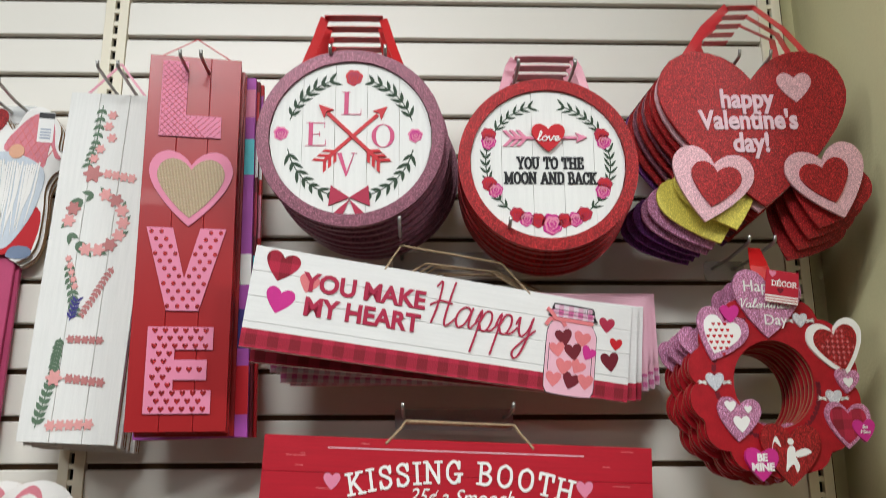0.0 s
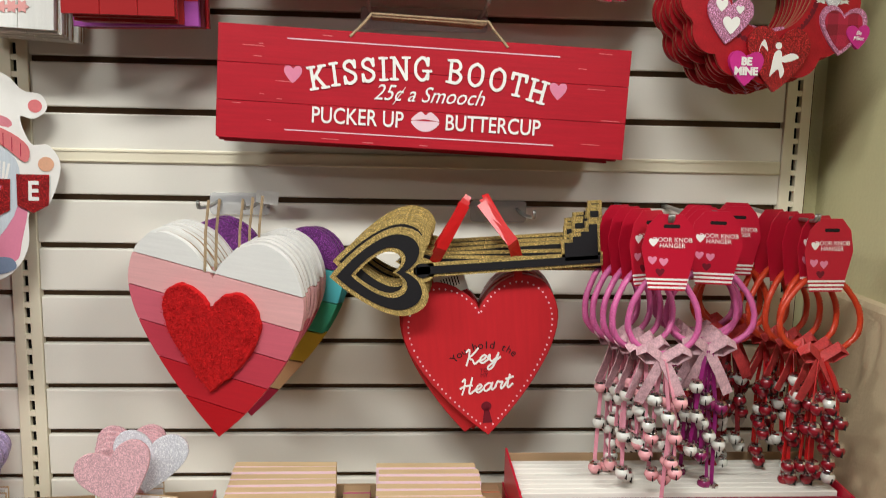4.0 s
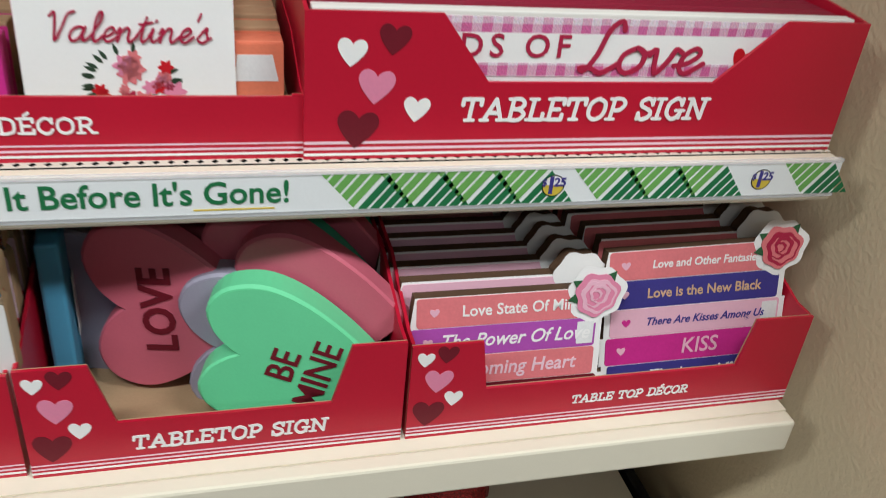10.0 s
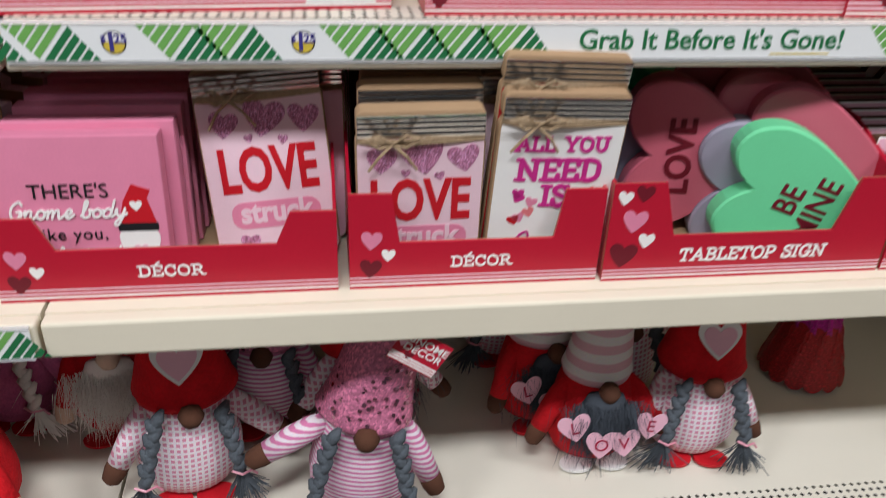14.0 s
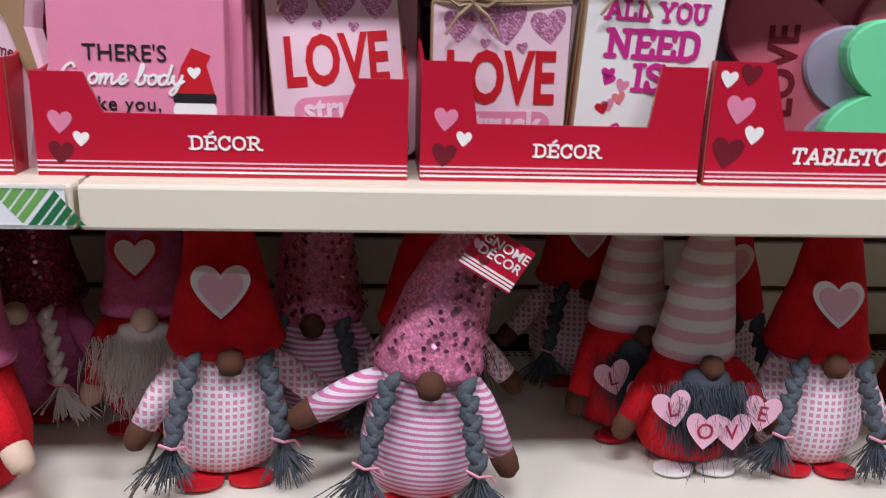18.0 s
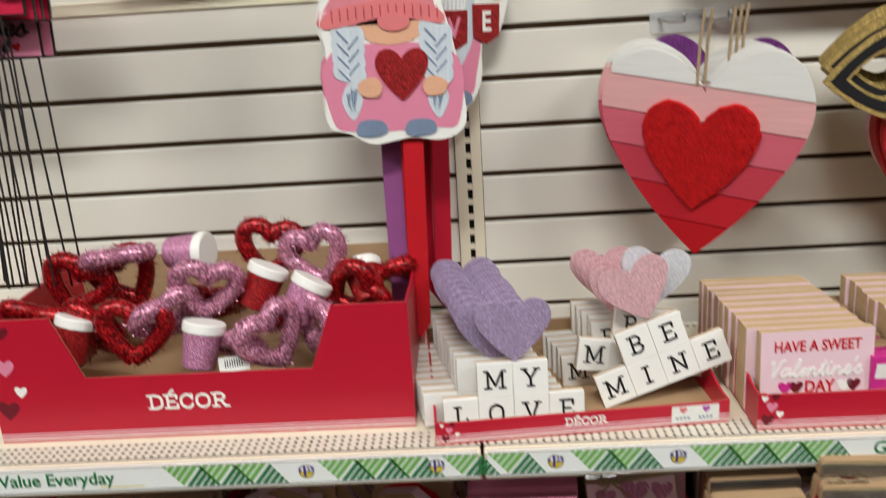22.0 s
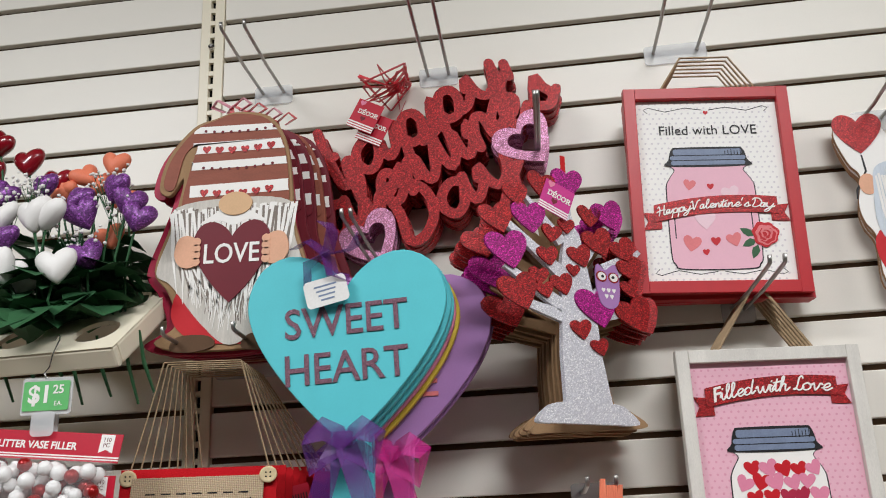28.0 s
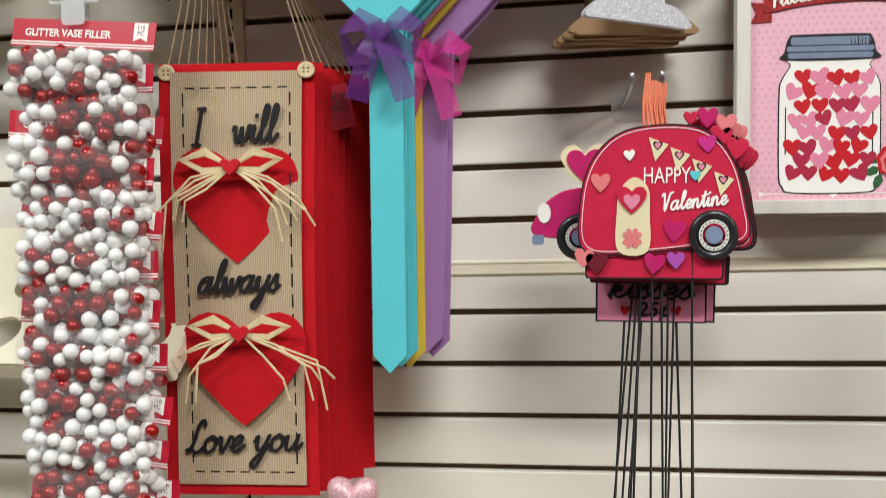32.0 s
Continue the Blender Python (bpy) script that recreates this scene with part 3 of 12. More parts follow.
# ---- handwriting: single-stroke letters, baseline 0, small letters 1 high, capitals 2 high ----
GLYPH = dict(
    a=(1.3, [(0.92, 0.8), (0.6, 1.0), (0.22, 0.78), (0.12, 0.35), (0.35, 0.02), (0.7, 0.25), (0.95, 0.95)], [(0.95, 0.98), (0.9, 0.4), (1.02, 0.04), (1.4, 0.42)]),
    b=(1.05, [(0, 0.2), (0.45, 1.3), (0.45, 1.95), (0.25, 1.9), (0.18, 1.0), (0.2, 0.2), (0.5, 0.0), (0.85, 0.3), (0.8, 0.8), (0.75, 0.9), (1.15, 0.8)]),
    c=(0.95, [(0.8, 0.8), (0.5, 1.0), (0.15, 0.7), (0.2, 0.2), (0.55, 0.0), (1.0, 0.35)]),
    d=(1.25, [(0.85, 0.8), (0.5, 1.0), (0.15, 0.65), (0.2, 0.15), (0.5, 0.02), (0.85, 0.4), (1.05, 1.95)], [(1.05, 1.95), (0.92, 0.6), (1.0, 0.05), (1.35, 0.4)]),
    e=(0.88, [(0, 0.3), (0.45, 0.42), (0.72, 0.76), (0.5, 1.0), (0.2, 0.7), (0.22, 0.2), (0.52, 0.0), (0.98, 0.4)]),
    g=(1.2, [(0.9, 0.8), (0.55, 1.0), (0.15, 0.7), (0.2, 0.15), (0.5, 0.05), (0.85, 0.4), (0.95, 0.95)], [(0.95, 0.95), (0.85, -0.5), (0.5, -1.0), (0.2, -0.75), (0.6, -0.25), (1.3, 0.4)]),
    h=(1.25, [(0, 0.2), (0.42, 1.3), (0.45, 1.95), (0.25, 1.9), (0.18, 1.0), (0.15, 0.0)], [(0.18, 0.4), (0.45, 0.92), (0.75, 0.85), (0.78, 0.3), (0.95, 0.0), (1.35, 0.4)]),
    i=(0.62, [(0, 0.4), (0.2, 0.95), (0.2, 0.3), (0.36, 0.0), (0.72, 0.4)], [(0.24, 1.4), (0.28, 1.5)]),
    k=(1.05, [(0, 0.2), (0.42, 1.3), (0.45, 1.95), (0.25, 1.9), (0.18, 1.0), (0.15, 0.0)], [(0.2, 0.5), (0.6, 0.95), (0.65, 0.68), (0.3, 0.5), (0.6, 0.08), (1.15, 0.4)]),
    l=(0.7, [(0, 0.3), (0.42, 1.2), (0.5, 1.85), (0.32, 2.0), (0.2, 1.5), (0.22, 0.35), (0.42, 0.0), (0.8, 0.42)]),
    m=(1.75, [(0, 0.6), (0.15, 0.95), (0.18, 0.5), (0.15, 0.0)], [(0.18, 0.4), (0.45, 0.95), (0.65, 0.8), (0.65, 0.0)], [(0.66, 0.4), (0.95, 0.95), (1.2, 0.82), (1.22, 0.25), (1.4, 0.0), (1.85, 0.42)]),
    n=(1.2, [(0, 0.6), (0.15, 0.95), (0.2, 0.5), (0.15, 0.0)], [(0.18, 0.4), (0.45, 0.93), (0.72, 0.85), (0.74, 0.25), (0.92, 0.0), (1.3, 0.42)]),
    o=(1.0, [(0.5, 1.0), (0.14, 0.72), (0.16, 0.22), (0.5, 0.0), (0.86, 0.3), (0.8, 0.8), (0.5, 1.0)], [(0.6, 0.95), (0.8, 0.78), (1.1, 0.85)]),
    p=(1.2, [(0, 0.4), (0.2, 0.97), (0.22, 0.3), (0.08, -1.0)], [(0.2, 0.3), (0.45, 0.9), (0.78, 0.92), (0.9, 0.55), (0.72, 0.08), (0.4, 0.05), (0.28, 0.25)], [(0.72, 0.08), (1.0, 0.1), (1.3, 0.42)]),
    r=(0.95, [(0, 0.4), (0.2, 1.05), (0.42, 0.86), (0.7, 0.9), (0.6, 0.3), (0.72, 0.0), (1.05, 0.42)]),
    s=(0.78, [(0, 0.3), (0.42, 1.05), (0.5, 0.65), (0.64, 0.25), (0.4, 0.0), (0.08, 0.14)], [(0.4, 0.0), (0.85, 0.35)]),
    t=(0.78, [(0, 0.35), (0.35, 1.2), (0.42, 1.75), (0.34, 0.6), (0.46, 0.0), (0.88, 0.42)], [(0.05, 1.2), (0.4, 1.24), (0.8, 1.34)]),
    u=(1.2, [(0, 0.5), (0.15, 0.95), (0.2, 0.3), (0.45, 0.0), (0.78, 0.4), (0.9, 0.95)], [(0.9, 0.95), (0.9, 0.3), (1.05, 0.0), (1.3, 0.42)]),
    v=(1.0, [(0, 0.7), (0.15, 0.95), (0.32, 0.3), (0.48, 0.0), (0.72, 0.5), (0.82, 0.95), (1.1, 0.8)]),
    w=(1.4, [(0, 0.7), (0.12, 0.95), (0.25, 0.3), (0.4, 0.0), (0.6, 0.5), (0.66, 0.9), (0.75, 0.3), (0.92, 0.0), (1.15, 0.5), (1.22, 0.95), (1.5, 0.8)]),
    y=(1.15, [(0, 0.6), (0.15, 0.95), (0.22, 0.35), (0.45, 0.05), (0.78, 0.35), (0.95, 0.97)], [(0.95, 0.97), (0.85, 0.1), (0.6, -0.75), (0.32, -1.0), (0.14, -0.72), (0.5, -0.25), (1.2, 0.4)]),
    B=(1.3, [(0.3, 1.9), (0.3, 0.0)], [(0.0, 1.6), (0.5, 2.0), (1.0, 1.75), (0.75, 1.15), (0.35, 1.05), (0.95, 0.9), (1.15, 0.4), (0.75, 0.0), (0.25, 0.1)]),
    D=(1.4, [(0.35, 1.75), (0.42, 1.0), (0.3, 0.12), (0.75, 0.0), (1.25, 0.5), (1.3, 1.3), (0.85, 1.9), (0.25, 1.95), (0.0, 1.6)]),
    G=(1.4, [(1.15, 1.6), (0.85, 2.0), (0.3, 1.6), (0.12, 0.8), (0.4, 0.05), (0.9, 0.15), (1.1, 0.8)], [(0.7, 0.85), (1.15, 0.85), (1.05, -0.2)]),
    H=(1.55, [(0.1, 1.75), (0.35, 2.0), (0.42, 1.0), (0.3, 0.05)], [(1.1, 2.05), (1.02, 1.0), (1.02, 0.2), (1.2, 0.0), (1.65, 0.42)], [(0.0, 0.85), (0.5, 1.1), (1.2, 1.05)]),
    I=(0.7, [(0.35, 2.0), (0.35, 0.0)], [(0.1, 1.98), (0.62, 1.98)], [(0.08, 0.02), (0.6, 0.02)]),
    K=(1.35, [(0.1, 1.75), (0.35, 2.0), (0.4, 1.0), (0.3, 0.0)], [(1.15, 2.0), (0.75, 1.3), (0.4, 0.95), (0.8, 0.6), (1.05, 0.05), (1.45, 0.4)]),
    L=(1.15, [(0.95, 1.65), (0.75, 2.0), (0.48, 1.65), (0.42, 0.7), (0.22, 0.1), (0.02, 0.18), (0.35, 0.2), (0.8, 0.0), (1.25, 0.4)]),
    M=(1.8, [(0.1, 0.0), (0.3, 1.0), (0.45, 1.95), (0.8, 0.6), (1.25, 1.95), (1.3, 0.8), (1.5, 0.0), (1.9, 0.42)]),
    P=(1.25, [(0.4, 1.85), (0.35, 0.9), (0.25, 0.0)], [(0.0, 1.5), (0.45, 2.0), (1.0, 1.85), (1.1, 1.3), (0.7, 0.9), (0.38, 1.0)]),
    V=(1.3, [(0.0, 1.65), (0.25, 1.95), (0.42, 1.1), (0.6, 0.0), (0.85, 0.9), (1.05, 1.8), (1.4, 2.0)]),
)
GLYPH["'"] = (0.35, [(0.2, 2.0), (0.12, 1.5)])
GLYPH["!"] = (0.5, [(0.25, 2.0), (0.22, 0.6)], [(0.2, 0.12), (0.2, 0.0)])
GLYPH[" "] = (0.8,)


def stroke_sweep(keys, w, depth, bm, lift):
    """A flat pen stroke with round ends and a rectangular section; each step lies a hair above the last."""
    pts = [Vector(p) for p in half_curve(keys, max(3, 4 * (len(keys) - 1)))]
    d0, d1 = (pts[1] - pts[0]).normalized(), (pts[-1] - pts[-2]).normalized()
    run = [(pts[0] - d0 * w * 0.45, 0.25)] + [(pts[0] - d0 * w * 0.3, 0.75)] + [(p, 1.0) for p in pts] + [(pts[-1] + d1 * w * 0.3, 0.75), (pts[-1] + d1 * w * 0.45, 0.25)]
    rings = []
    for i, (p, k) in enumerate(run):
        d = (run[min(i + 1, len(run) - 1)][0] - run[max(i - 1, 0)][0]).normalized()
        n = Vector((-d.y, d.x)) * w * 0.5 * k
        y = -depth - lift - 0.00002 * i
        rings.append([bm.verts.new(v) for v in ((p.x - n.x, y, p.y - n.y), (p.x + n.x, y, p.y + n.y), (p.x + n.x, depth, p.y + n.y), (p.x - n.x, depth, p.y - n.y))])
    for a, b in zip(rings, rings[1:]):
        for k in range(4):
            bm.faces.new((a[k - 1], a[k], b[k], b[k - 1]))
    bm.faces.new(rings[0])
    bm.faces.new(rings[-1])


def cursive(words, length, xh, w, depth, slant=0.0, joined=True):
    """Handwritten words from x = 0 to length on the baseline: one bmesh, or one for each letter."""
    total = sum(GLYPH[c][0] for c in words)
    sx, x, out = length / total, 0.0, []
    bm = bmesh.new()
    for j, c in enumerate(words):
        for q, keys in enumerate(GLYPH[c][1:]):
            stroke_sweep([((x + px) * sx + slant * pz * xh, pz * xh) for px, pz in keys], w, depth, bm, 0.00025 * ((j + q) % 3))
        x += GLYPH[c][0]
        if not joined and c != " ":
            out.append(bm)
            bm = bmesh.new()
    return bm if joined else out


# ---- slab-serif capitals, 1 high: advance, strokes, serifs as (x0, x1, height) ----
LO, HI = 0.06, 0.94
STEM = [(0.2, LO), (0.2, HI)]
BOWL = [(0.7, 0.72), (0.58, 0.9), (0.4, 0.95), (0.17, 0.75), (0.12, 0.5), (0.17, 0.25), (0.4, 0.05), (0.6, 0.1), (0.72, 0.28)]
SLABS = dict(
    A=(0.95, [[(0.14, LO), (0.475, HI)], [(0.475, HI), (0.81, LO)], [(0.27, 0.36), (0.68, 0.36)]], [(0, 0.3, LO), (0.65, 0.95, LO)]),
    B=(0.82, [STEM, [(0.2, HI), (0.5, HI), (0.66, 0.73), (0.5, 0.53), (0.2, 0.53)], [(0.45, 0.53), (0.72, 0.32), (0.55, LO), (0.2, LO)]], [(0.03, 0.2, LO), (0.03, 0.2, HI)]),
    C=(0.82, [BOWL, [(0.71, 0.66), (0.71, HI)]], []),
    D=(0.86, [STEM, [(0.2, HI), (0.45, HI), (0.7, 0.8), (0.75, 0.5), (0.7, 0.2), (0.45, LO), (0.2, LO)]], [(0.03, 0.2, LO), (0.03, 0.2, HI)]),
    E=(0.78, [STEM, [(0.2, HI), (0.68, HI)], [(0.2, 0.5), (0.55, 0.5)], [(0.2, LO), (0.7, LO)], [(0.68, HI), (0.68, 0.72)], [(0.7, LO), (0.7, 0.28)]], [(0.03, 0.2, LO), (0.03, 0.2, HI)]),
    G=(0.9, [BOWL, [(0.71, 0.66), (0.71, HI)], [(0.73, 0.42), (0.73, 0.1)]], [(0.5, 0.88, 0.42)]),
    H=(0.98, [STEM, [(0.76, LO), (0.76, HI)], [(0.22, 0.5), (0.76, 0.5)]], [(0.05, 0.37, LO), (0.05, 0.37, HI), (0.59, 0.93, LO), (0.59, 0.93, HI)]),
    I=(0.46, [[(0.23, LO), (0.23, HI)]], [(0.05, 0.41, LO), (0.05, 0.41, HI)]),
    K=(0.92, [STEM, [(0.22, 0.42), (0.7, HI)], [(0.38, 0.56), (0.74, LO)]], [(0.03, 0.37, LO), (0.03, 0.37, HI), (0.56, 0.88, HI), (0.58, 0.92, LO)]),
    L=(0.74, [STEM, [(0.2, LO), (0.66, LO)], [(0.66, LO), (0.66, 0.32)]], [(0.03, 0.2, LO), (0.03, 0.37, HI)]),
    M=(1.12, [STEM, [(0.2, HI), (0.56, 0.2)], [(0.56, 0.2), (0.92, HI)], [(0.92, HI), (0.92, LO)]], [(0.03, 0.37, LO), (0.75, 1.09, LO), (0.03, 0.2, HI), (0.92, 1.09, HI)]),
    N=(1.0, [STEM, [(0.2, HI), (0.78, LO)], [(0.78, LO), (0.78, HI)]], [(0.03, 0.37, LO), (0.03, 0.2, HI), (0.61, 0.95, HI)]),
    O=(0.9, [[(0.45, 0.95), (0.19, 0.8), (0.12, 0.5), (0.19, 0.2), (0.45, 0.05), (0.71, 0.2), (0.78, 0.5), (0.71, 0.8), (0.45, 0.95)]], []),
    P=(0.8, [STEM, [(0.2, HI), (0.5, HI), (0.68, 0.72), (0.5, 0.46), (0.2, 0.46)]], [(0.03, 0.37, LO), (0.03, 0.2, HI)]),
    R=(0.9, [STEM, [(0.2, HI), (0.5, HI), (0.68, 0.73), (0.5, 0.5), (0.2, 0.5)], [(0.44, 0.5), (0.72, LO)]], [(0.03, 0.37, LO), (0.03, 0.2, HI), (0.66, 0.9, LO)]),
    S=(0.72, [[(0.6, 0.74), (0.5, 0.9), (0.34, 0.95), (0.14, 0.84), (0.14, 0.66), (0.36, 0.53), (0.58, 0.4), (0.6, 0.2), (0.4, 0.05), (0.2, 0.08), (0.1, 0.26)], [(0.61, 0.68), (0.61, HI)], [(0.1, 0.32), (0.1, LO)]], []),
    T=(0.86, [[(0.43, LO), (0.43, HI)], [(0.08, HI), (0.78, HI)], [(0.08, HI), (0.08, 0.7)], [(0.78, HI), (0.78, 0.7)]], [(0.26, 0.6, LO)]),
    U=(0.95, [[(0.2, HI), (0.2, 0.6), (0.22, 0.25), (0.46, 0.05), (0.7, 0.25), (0.72, 0.6), (0.72, HI)]], [(0.03, 0.37, HI), (0.55, 0.89, HI)]),
    V=(0.92, [[(0.14, HI), (0.46, LO)], [(0.46, LO), (0.78, HI)]], [(0, 0.3, HI), (0.62, 0.92, HI)]),
    Y=(0.9, [[(0.13, HI), (0.45, 0.46)], [(0.77, HI), (0.45, 0.46)], [(0.45, 0.46), (0.45, LO)]], [(0, 0.28, HI), (0.62, 0.9, HI), (0.28, 0.62, LO)]),
)
SLABS["É"] = (SLABS["E"][0], SLABS["E"][1] + [[(0.36, 1.12), (0.55, 1.28)]], SLABS["E"][2])
SLABS[" "] = (0.45, [], [])


def slab_serif(words, cap, weight, depth, width, shear):
    """Capitals with square serifs, centred on their middle; weight: the stem as a share of the height."""
    bm, total = bmesh.new(), sum(SLABS[c][0] for c in words)
    x = -total / 2
    for c in words:
        adv, strokes, feet = SLABS[c]
        lines = [(k, 1.0) for k in strokes] + [([(a, z), (b, z)], 0.8) for a, b, z in feet]
        for q, (keys, k) in enumerate(lines):
            stroke_sweep([((x + u) * cap * width + shear * (v - 0.5) * cap, (v - 0.5) * cap) for u, v in keys], cap * weight * k, depth, bm, 0.00002 * q)
        x += adv
    return bm


TEXTS = {}


def lettering(words, size, material, parent, at, name="lettering", shear=0.0, thick=0.0006, bold=0.0, width=1.0, label="", spacing=1.0, pen=0.0, tall=1.0, serif=0.0):
    """Words as a thin mesh whose face looks to -y; at: the pose of their middle. Slanted words that the pen letters cover are handwriting."""
    key = (words, size, shear, thick, bold, width, spacing, material.name, pen, tall, serif)
    if serif and key not in TEXTS:
        TEXTS[key] = mesh_of("lettering", slab_serif(words, size * 0.71, serif, thick, width, shear), material)
    if key not in TEXTS:
        cu = bpy.data.curves.new("lettering", "FONT")
        cu.body, cu.size, cu.shear, cu.extrude, cu.offset = words, size, shear, thick, bold
        cu.align_x, cu.align_y, cu.resolution_u, cu.space_character, cu.space_line = "CENTER", "CENTER", 3, spacing, 0.9
        ob = bpy.data.objects.new("lettering", cu)
        me = bpy.data.meshes.new_from_object(ob)
        bpy.data.objects.remove(ob)
        me.transform(Matrix.Rotation(radians(90), 4, "X") @ Matrix.Diagonal((width, 1, 1, 1)))
        if shear >= 0.2 and all(c in GLYPH for c in words):
            xs = [v.co.x for v in me.vertices]
            span = max(xs) - min(xs)
            xh = size * 0.36 * tall
            bm = cursive(words, span * 0.97, xh, pen or size * 0.055 + 1.4 * bold, thick, min(shear, 0.3))
            lo, hi = (0.0, 1.6 * xh) if len(words) == 1 else (min(v.co.z for v in bm.verts), max(v.co.z for v in bm.verts))
            x0, x1 = min(v.co.x for v in bm.verts), max(v.co.x for v in bm.verts)
            bmesh.ops.translate(bm, verts=bm.verts, vec=(-(x0 + x1) / 2, 0, -(lo + hi) / 2))
            me = mesh_of("lettering", bm, material)
        me.materials.clear()
        me.materials.append(material)
        TEXTS[key] = me
    return part(name, TEXTS[key], None, parent, label, at)


def flat(name, outline, material, parent, y, depth=0.0008, label="", bevel=0.0):
    """A thin piece of print or cut-out on the face of a board."""
    return part(name, slab(outline, depth, y=y, bevel=bevel), material, parent, label)


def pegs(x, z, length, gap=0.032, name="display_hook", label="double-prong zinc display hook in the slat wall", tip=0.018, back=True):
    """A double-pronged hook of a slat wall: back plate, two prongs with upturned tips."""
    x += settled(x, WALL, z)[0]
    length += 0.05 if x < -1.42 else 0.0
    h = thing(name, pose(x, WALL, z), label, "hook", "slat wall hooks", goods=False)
    if back:
        part("back_plate", slab(rect(gap + 0.03, 0.034, 0.006, 0, 0), 0.003, y=-0.001), M["plastic"], h, "clear plastic back plate")
    for s in (-1, 1):
        xx = s * gap / 2
        part("prong", tube([(xx, 0.012, 0.004), (xx, -0.004, 0.004), (xx, -length * 0.5, 0.003), (xx, -length + 0.006, 0.008), (xx, -length, tip * 0.5), (xx, -length - 0.004, tip)], 0.0029), M["steel"], h, smooth=True)
    return h


# ---- the setting ----
def setting(name, label, category=""):
    return tagged(new(name), label, category, kind="structure")


def panel(name, x0, x1, y0, y1, z0, z1, material, label, bevel=0.0):
    ob = part(name, box(x0, x1, y0, y1, z0, z1, bevel=bevel), material)
    return tagged(ob, label, name.split("_")[0], kind="structure")


LEFT = X0 - 3 * BAY
RIGHT_WALL = 0.668
TOP = 2.72
ground = panel("floor", -6, 5, -5.2, 1.6, -0.2, -0.100, M["floor"], "brown speckled vinyl tile shop floor")
# unseen ceiling, its colour lowered to weaken the fill light
panel("ceiling", -6, 5, -5.2, 1.6, CEIL, CEIL + 0.1, M["ceiling"], "unseen mineral tile shop ceiling, greyed to cut bounced light")
panel("wall_north", -6, 5, WALL + 0.05, 1.6, -0.1, CEIL, M["sage"], "pale yellow painted shop wall behind the slat panels")
# unseen walls added to close the room, kept dark to cut bounced light
panel("wall_south", -6, 5, -5.2, -5.05, -0.1, CEIL, M["shop"], "unseen far wall, kept dark to cut bounced light")
panel("wall_west", -6.1, -5.95, -5.2, 1.6, -0.1, CEIL, M["shop"], "unseen side wall, kept dark to cut bounced light")
panel("wall_east", 4.95, 5.1, -5.2, 1.6, -0.1, CEIL, M["shop"], "unseen side wall, kept dark to cut bounced light")

# pier to the right of the shelves: textured beige below, pale yellow above a small ledge
pier = setting("wall_pier", "textured beige wall pier beside the shelves", "wall")
part("lower_wall", box(RIGHT_WALL, 1.35, 0.785, WALL + 0.05, -0.1, 1.205, bevel=0.012), M["beige"], pier, "beige orange-peel textured paint")
part("upper_wall", box(RIGHT_WALL + 0.012, 1.35, 0.797, WALL + 0.05, 1.205, CEIL), M["sage"], pier, "pale yellow paint")
part("corner_guard", box(RIGHT_WALL - 0.004, RIGHT_WALL + 0.03, 0.777, 0.815, -0.1, 1.2, bevel=0.006), M["beige"], pier)
# bright light on the front face is put into its white colour
part("front_face", box(RIGHT_WALL + 0.034, 1.35, 0.775, 0.783, -0.1, 1.2), M["lit_face"], pier, "front face with its bright light put into a white colour")

# slat wall: laminate slats over brown board
slats = setting("wall_slats", "white laminate slat wall with brown grooves", "slat wall")
part("backing", box(LEFT - 0.02, X0 + 0.03, WALL + 0.012, WALL + 0.03, 0.1, TOP), M["groove"], slats, "raw brown fibreboard in the grooves")


def slat_mesh(h):
    w = BAY - 0.044
    prof = [(0.012, 0.0048), (0.002, 0.0048), (0.0006, 0.0054), (0.0, 0.0068), (0.0, h - 0.0068), (0.0006, h - 0.0054), (0.002, h - 0.0048), (0.012, h - 0.0048)]
    bm = bmesh.new()
    ends = [[bm.verts.new((s * w / 2, y, z)) for y, z in prof] for s in (-1, 1)]
    n = len(prof)
    for i in range(n):
        bm.faces.new((ends[0][i - 1], ends[0][i], ends[1][i], ends[1][i - 1]))
    for e in ends:
        bm.faces.new(e)
    return mesh_of("slat", bm, M["slat"])


SLAT = slat_mesh(PITCH)
rows = range(-16, 16)
for b in range(3):
    cx = X0 - BAY / 2 - b * BAY
    for k in rows:
        if k == -1 or k == -2:
            continue
        part("slat", SLAT, None, slats, at=pose(cx, WALL, kslot(k)))
    tall = slat_mesh(TALL)
    part("slat", tall, None, slats, at=pose(cx, WALL, SLOT - TALL))
    rail = box(-BAY / 2 + 0.022, BAY / 2 - 0.022, -0.003, 0.004, -0.011, 0.011, bevel=0.0015)
    box(-BAY / 2 + 0.022, BAY / 2 - 0.022, -0.0045, -0.002, -0.0085, -0.0065, rail)
    box(-BAY / 2 + 0.022, BAY / 2 - 0.022, -0.0045, -0.002, 0.0065, 0.0085, rail)
    part("joint_rail", rail, M["cream"], slats, "cream metal joint rail", at=pose(cx, WALL, RAIL))


